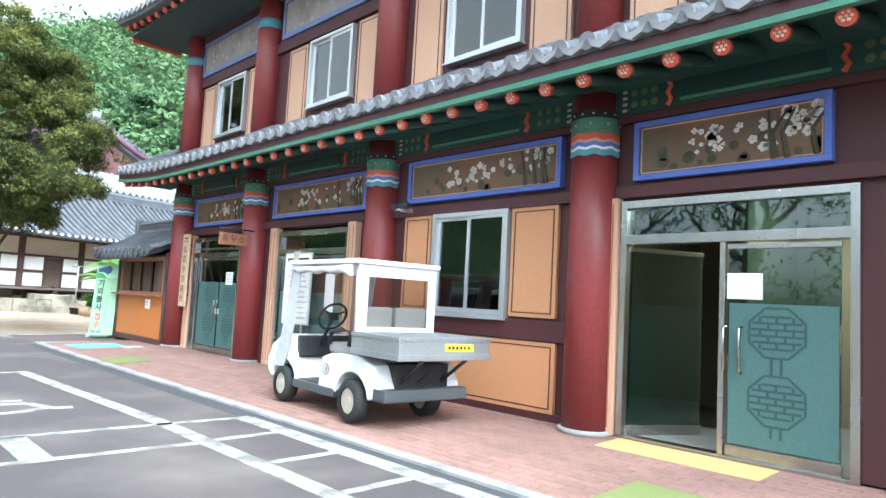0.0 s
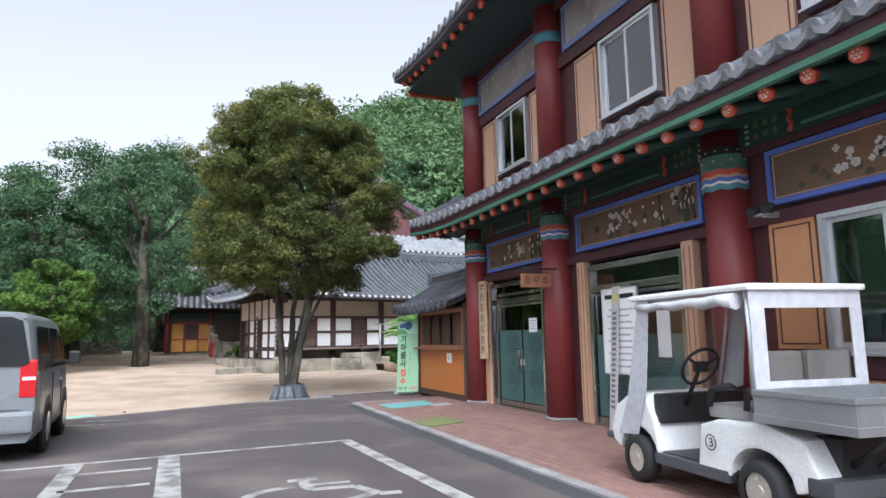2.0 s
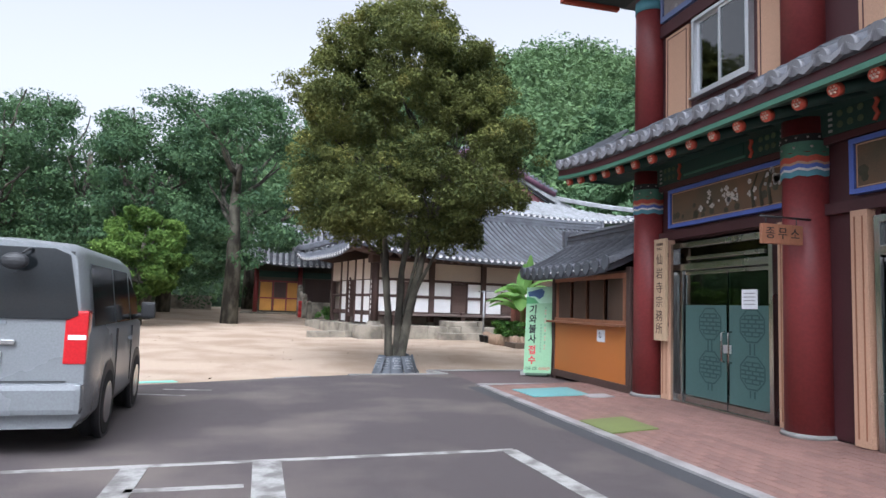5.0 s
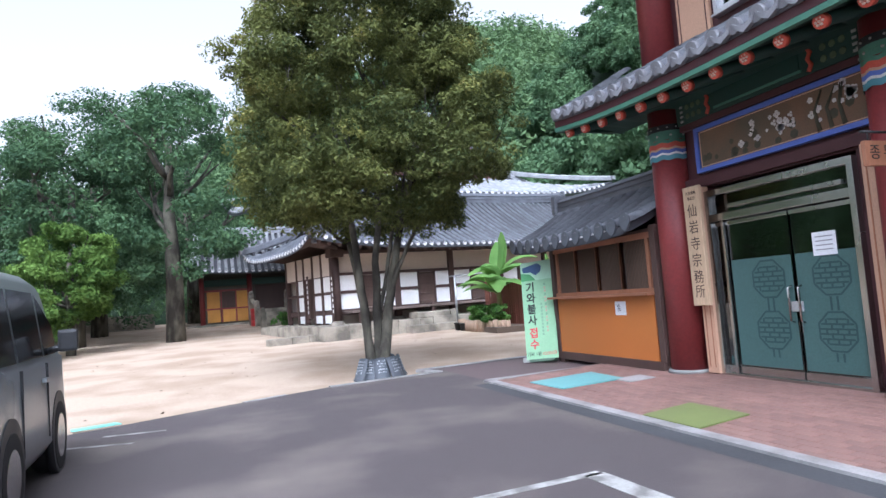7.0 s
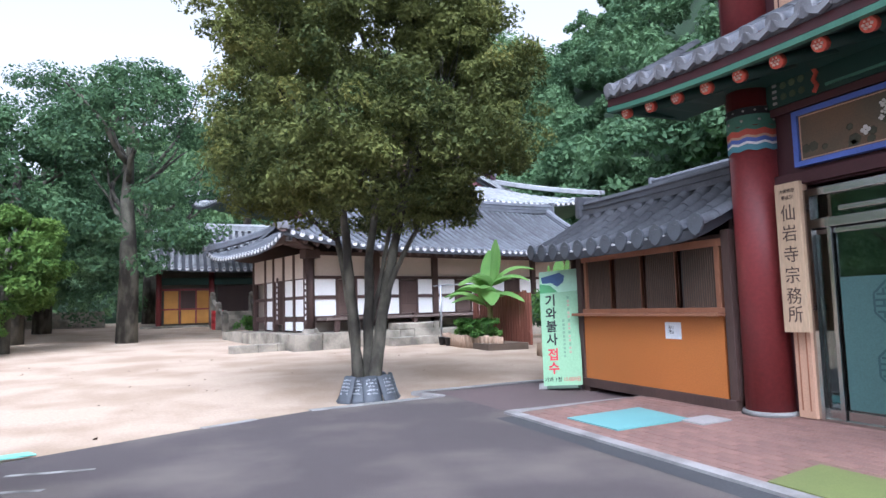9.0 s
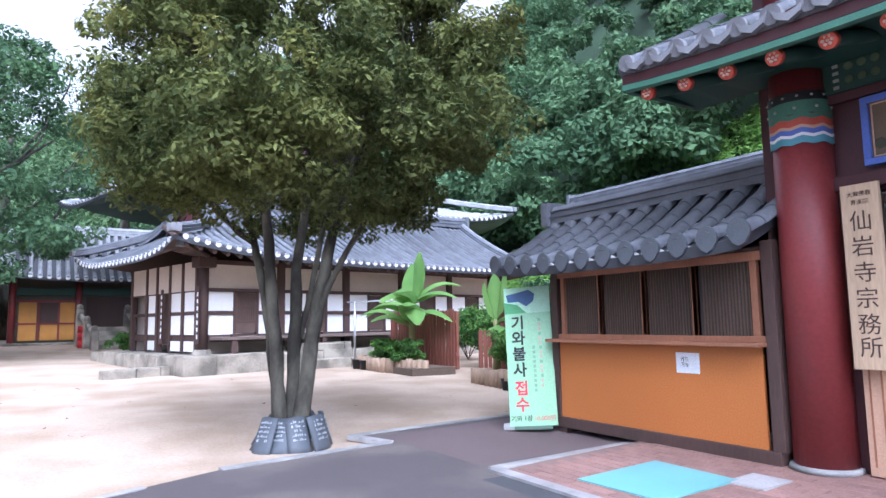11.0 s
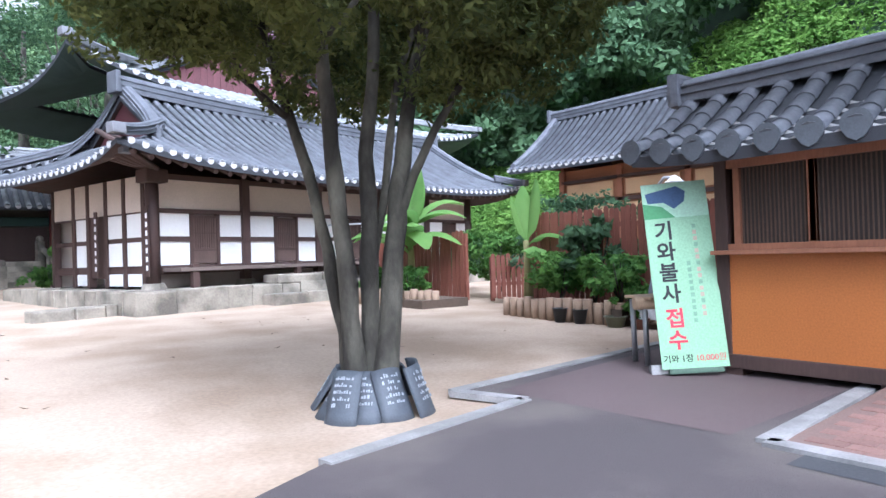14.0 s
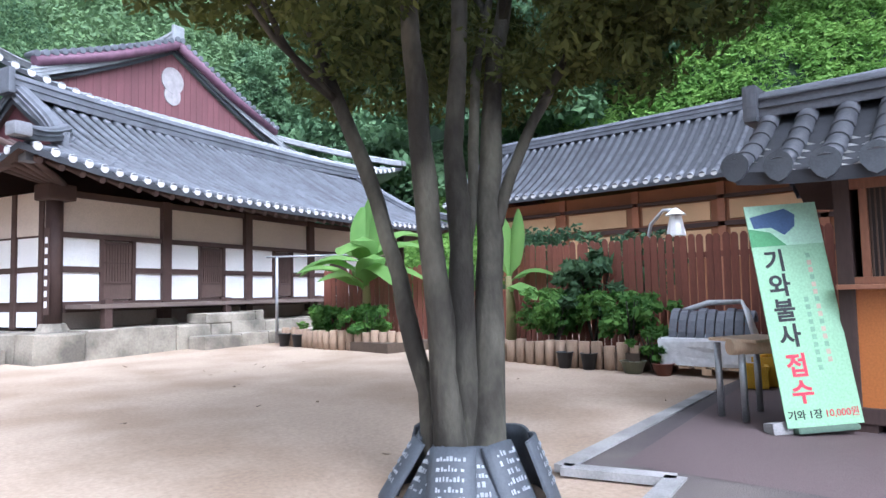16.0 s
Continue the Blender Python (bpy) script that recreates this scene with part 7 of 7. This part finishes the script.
def banana(x, y, h, n, seed):
    rb = random.Random(seed)
    t = thing("banana_plant", "banana plant with broad bright green leaves", "plant", at=(x, y, ground_z(y) + 0.15), group="banana plants")
    bm = bmesh.new()
    path_tube(bm, [(0, 0, 0), (0.03, 0, h * 0.3), (0.0, 0.02, h * 0.6)], [0.1, 0.085, 0.05], 10)
    part("stem", bm, mat("banana_stem", (0.22, 0.2, 0.08), 0.8), t)
    for k in range(n):
        a = 2 * math.pi * k / n + rb.uniform(-0.4, 0.4)
        up = rb.uniform(0.5, 1.7) if k > 2 else 6.0 - k
        L = h * rb.uniform(0.45, 0.66)
        d = Vector((math.cos(a), math.sin(a), up)).normalized()
        p = Vector((0, 0, h * (0.56 if k <= 2 else rb.uniform(0.34, 0.58))))
        rows = []
        side = Vector((-math.sin(a), math.cos(a), 0))
        N = 9
        for i in range(N + 1):
            s = i / N
            wd = 0.105 * h * (math.sin(math.pi * min(1, s * 0.92 + 0.06)) ** 0.7) * (0.35 if s < 0.12 else 1)
            nrm = side.cross(d).normalized()
            rows.append([p - side * wd + nrm * wd * 0.35, p - side * wd * 0.5 + nrm * wd * 0.2, p.copy(), p + side * wd * 0.5 + nrm * wd * 0.2, p + side * wd + nrm * wd * 0.35])
            p = p + d * L / N
            d = (d + Vector((0, 0, -0.2 if k > 2 else -0.03))).normalized()
        bm = bmesh.new()
        vv = [[bm.verts.new(q) for q in r] for r in rows]
        for i in range(N):
            for j in range(4):
                bm.faces.new((vv[i][j], vv[i][j + 1], vv[i + 1][j + 1], vv[i + 1][j])).smooth = True
        part("leaf", bm, BANANA, t)
    return t


banana(8.7, 27.3, 2.7, 15, 3)
banana(9.1, 24.0, 2.0, 5, 8)


def shrub(name, label, x, y, r, h, material, leaf, n=40, seed=1, base=None):
    rb = random.Random(seed)
    t = thing(name, label, "shrub", at=(x, y, ground_z(y) if base is None else base), group="garden shrubs")
    bm = bmesh.new()
    for k in range(7):
        a = rb.uniform(0, 6.28)
        path_tube(bm, [(0, 0, 0), (r * 0.3 * math.cos(a), r * 0.3 * math.sin(a), h * 0.4), (r * 0.6 * math.cos(a), r * 0.6 * math.sin(a), h * 0.8)], [0.015, 0.012, 0.006], 5)
    part("branchwork", bm, BARK, t)
    cp = [(rb.gauss(0, r * 0.42), rb.gauss(0, r * 0.42), h * (0.3 + 0.6 * rb.random())) for _ in range(n)]
    leaves("foliage", material, cp, [r * 0.26] * n, 45, leaf, t, 0.7, seed)
    return t


LEAF_MID = leaf_mat("mid_foliage", (0.045, 0.12, 0.028), (0.16, 0.30, 0.065), 0.35, 2.0)
shrub("leafy_shrub", "bushy green shrub behind the log edging", 8.75, 22.9, 0.62, 0.95, LEAF_MID, 0.07, 50, 2, 0.3)
shrub("leafy_shrub", "bushy bright green shrub at the bed's end", 8.75, 21.6, 0.5, 0.9, LEAF_MID, 0.07, 45, 3, 0.3)
shrub("leafy_shrub", "low green shrub under the banana", 8.35, 28.2, 0.5, 0.7, LEAF_MID, 0.07, 36, 4, 0.3)
shrub("leafy_shrub", "low green shrub under the banana", 8.3, 26.8, 0.5, 0.7, LEAF_MID, 0.07, 36, 5, 0.3)
vine = shrub("climbing_vine", "broad-leaved vine climbing the picket fence", 9.1, 22.4, 0.5, 1.7, LEAF_DARK, 0.12, 34, 6, 0.25)
for k, (x, y, h, r) in enumerate(((11.5, 24.8, 2.6, 1.0), (12.5, 23.2, 2.4, 0.9), (11.2, 27.0, 1.8, 1.0), (12.0, 29.5, 1.6, 1.2))):
    shrub("garden_pine", "low clipped dark pine behind the fence", x, y, r, h, LEAF_DARK if k != 2 else LEAF_MID, 0.08, 60, 20 + k)
for k, (x, y) in enumerate(((4.5, 41.0), (4.2, 39.2), (4.9, 42.6), (3.2, 38.6))):
    shrub("stair_shrub", "green shrub beside the stone stairs", x, y, 0.8, 1.5 if k < 3 else 0.8, LEAF_MID, 0.1, 36, 40 + k)


def pot(x, y, r, h, m, label):
    t = thing("plant_pot", label, "pot", at=(x, y, ground_z(y) - 0.02), group="plant pots")
    bm = bmesh.new()
    prof = [(r * 0.7, 0), (r, h), (r * 1.08, h), (r * 1.08, h * 1.06), (r * 0.92, h * 1.06), (r * 0.85, h * 0.8)]
    rings = [[bm.verts.new((pr * math.cos(2 * math.pi * k / 18), pr * math.sin(2 * math.pi * k / 18), z)) for k in range(18)] for pr, z in prof]
    for a, b in zip(rings, rings[1:]):
        for k in range(18):
            bm.faces.new((a[k], a[(k + 1) % 18], b[(k + 1) % 18], b[k])).smooth = True
    bm.faces.new(list(reversed(rings[0])))
    bm.faces.new(rings[-1])
    part("bowl", bm, m, t)
    return t


GLAZE = mat("green_glaze", (0.16, 0.17, 0.11), 0.35)
for x, y, r, h, m, l in ((8.12, 22.35, 0.12, 0.22, BLACK_PL, "small black plastic plant pot"), (8.2, 22.0, 0.12, 0.22, BLACK_PL, "small black plastic plant pot"), (8.25, 21.35, 0.17, 0.16, GLAZE, "round olive glazed pot"),
                         (8.3, 20.95, 0.14, 0.15, mat("brown_glaze", (0.17, 0.06, 0.04), 0.35), "small brown glazed pot"), (7.75, 28.75, 0.13, 0.24, BLACK_PL, "small black plastic plant pot"), (7.8, 28.35, 0.13, 0.24, BLACK_PL, "small black plastic plant pot")):
    pot(x, y, r, h, m, l)
shrub("potted_plant", "thin green plant in a pot", 8.45, 21.15, 0.25, 0.6, LEAF_MID, 0.06, 14, 61)

# ---- yard odds and ends ----
fr = thing("drying_frame", "thin grey pipe frame standing by the planting", "frame", at=(7.95, 29.3, ground_z(29)))
bm = bmesh.new()
path_tube(bm, [(0, 0, 0), (0, 0, 1.85)], 0.035, 10)
part("pole", bm, GALV, fr)
bm = bmesh.new()
path_tube(bm, [(-0.2, 0.1, 1.84), (1.6, -0.9, 1.9)], 0.022, 8)
part("arm", bm, GALV, fr)
pole = thing("floodlight_pole", "tall grey pole with a floodlight", "lamp post", at=(-8.5, 40.0, ground_z(40)))
bm = bmesh.new()
path_tube(bm, [(0, 0, -0.2), (0, 0, 5.3)], [0.07, 0.05], 10)
part("pole", bm, GALV, pole)
boxes("floodlight", WHITE, pole, (-0.28, 0.28, -0.16, 0.1, 5.05, 5.4), (-0.15, 0.15, -0.1, 0.1, 4.1, 4.3), bevel=0.04)
stair = thing("stone_stair", "stone steps with sloping carved balustrades", "stair", at=(2.2, 41.5, ground_z(41)), rz=12)
for i in range(5):
    bm = bmesh.new()
    box(bm, 0, 1.6, 0.35 * i, 0.35 * i + 0.36, 0, 0.18 * (i + 1), 0.02)
    part("step", bm, STONE, stair)
for x in (-0.15, 1.75):
    bm = bmesh.new()
    path_tube(bm, [(x, -0.2, 0.55), (x, 1.9, 1.45)], 0.1, 8)
    part("balustrade", bm, STONE, stair)
    for y, z in ((-0.2, 0.75), (0.85, 1.15), (1.9, 1.65)):
        bm = bmesh.new()
        box(bm, x - 0.13, x + 0.13, y - 0.13, y + 0.13, -0.1, z, 0.03)
        bmesh.ops.create_uvsphere(bm, u_segments=10, v_segments=8, radius=0.13, matrix=Matrix.Translation((x, y, z + 0.08)))
        part("newel", bm, STONE, stair)
drum = thing("red_drum", "red metal drum by the steps", "drum", at=(1.85, 42.6, ground_z(42)))
bm = bmesh.new()
for z0, z1, r in ((0, 0.3, 0.29), (0.3, 0.33, 0.31), (0.33, 0.62, 0.29), (0.62, 0.65, 0.31), (0.65, 0.9, 0.29)):
    tube(bm, (0, 0, z0), (0, 0, z1), r, r, 18)
part("body", bm, mat("drum_red", (0.5, 0.03, 0.03), 0.5), drum)
swall = thing("stone_wall", "low dry-stone wall at the yard's far edge", "wall")
for row in range(3):
    x = -16.0
    while x < -3.5:
        L = rs2.uniform(0.5, 1.1)
        bm = bmesh.new()
        box(bm, x, x + L - 0.02, 47.0 + rs2.uniform(-0.04, 0.04), 47.7, 0.5 + row * 0.38, 0.5 + row * 0.38 + 0.37, 0.05)
        part("stone", bm, STONE, swall)
        x += L
wl = thing("wall_lantern", "white curved-arm garden lantern behind the fence", "lamp", at=(10.1, 21.4, 0.05))
bm = bmesh.new()
path_tube(bm, [(0, 0.5, 0), (0, 0.5, 1.9), (0, 0.42, 2.2), (0, 0.2, 2.42), (0, 0.0, 2.4)], 0.03, 8)
part("arm", bm, ALU, wl)
bm = bmesh.new()
bmesh.ops.create_cone(bm, segments=10, radius1=0.16, radius2=0.09, depth=0.34, cap_ends=True, matrix=Matrix.Translation((0, 0, 2.15)))
bmesh.ops.create_cone(bm, segments=10, radius1=0.17, radius2=0.02, depth=0.12, cap_ends=True, matrix=Matrix.Translation((0, 0, 2.38)))
part("shade", bm, WHITE, wl)
# fallen leaves and grit on the yard
rl = np.random.default_rng(77)
cs = [(x, y, ground_z(y) - 0.01) for x, y in zip(rl.uniform(-5, 7, 70), rl.uniform(17.5, 28, 70)) if y > 19.5 or x < 1.0]
tagged(leaves("fallen_leaves", mat("dry_leaf", (0.12, 0.07, 0.035), 0.9), cs, [0.05] * len(cs), 1, 0.045, None, 0.1, 31, up=3.0), "scattered small dry leaves on the sand", "leaves", kind="stuff")

# ---- paving bricks ----
BL, BWD = 0.235, 0.115
b2 = bmesh.new()
box(b2, -BWD / 2 + 0.004, BWD / 2 - 0.004, -BL / 2 + 0.004, BL / 2 - 0.004, -0.006, 0.0, 0.0)
bmesh.ops.bevel(b2, geom=[e for e in b2.edges if all(q.co.z > -0.001 for q in e.verts)], offset=0.003, segments=1, affect='EDGES')
brick_me = mesh_of("brick", b2, BRICK_RED)
pavement = bpy.data.objects["pavement"]
rk = random.Random(6)
near, rest = [], []
for i in range(int(2.2 / BWD)):
    x = 4.06 + i * BWD
    y = -4.0 + (BL / 2 if i % 2 else 0)
    while y < PAVE_END - 0.2:
        (near if 4.0 < x < 5.0 and 8.2 < y < 15.8 and len(near) < 300 else rest).append((x, y, 0.010 + rk.uniform(-0.0012, 0.0012)))
        y += BL
for q in near:
    c = new("brick", brick_me)
    c.parent = pavement
    c.location = q
hx, hy = BWD / 2 - 0.004, BL / 2 - 0.004
vv, ff = [], []
for x, y, z in rest:
    k = len(vv)
    vv += [(x - hx, y - hy, z - 0.006), (x + hx, y - hy, z - 0.006), (x + hx, y + hy, z - 0.006), (x - hx, y + hy, z - 0.006), (x - hx + 0.003, y - hy + 0.003, z), (x + hx - 0.003, y - hy + 0.003, z), (x + hx - 0.003, y + hy - 0.003, z), (x - hx + 0.003, y + hy - 0.003, z)]
    ff += [(k + 4, k + 5, k + 6, k + 7), (k, k + 1, k + 5, k + 4), (k + 1, k + 2, k + 6, k + 5), (k + 2, k + 3, k + 7, k + 6), (k + 3, k, k + 4, k + 7)]
me = bpy.data.meshes.new("paving_bricks")
me.from_pydata(vv, [], ff)
me.materials.append(BRICK_RED)
pb = new("paving_bricks", me)
pb.parent = pavement
pb["kind"] = "stuff"
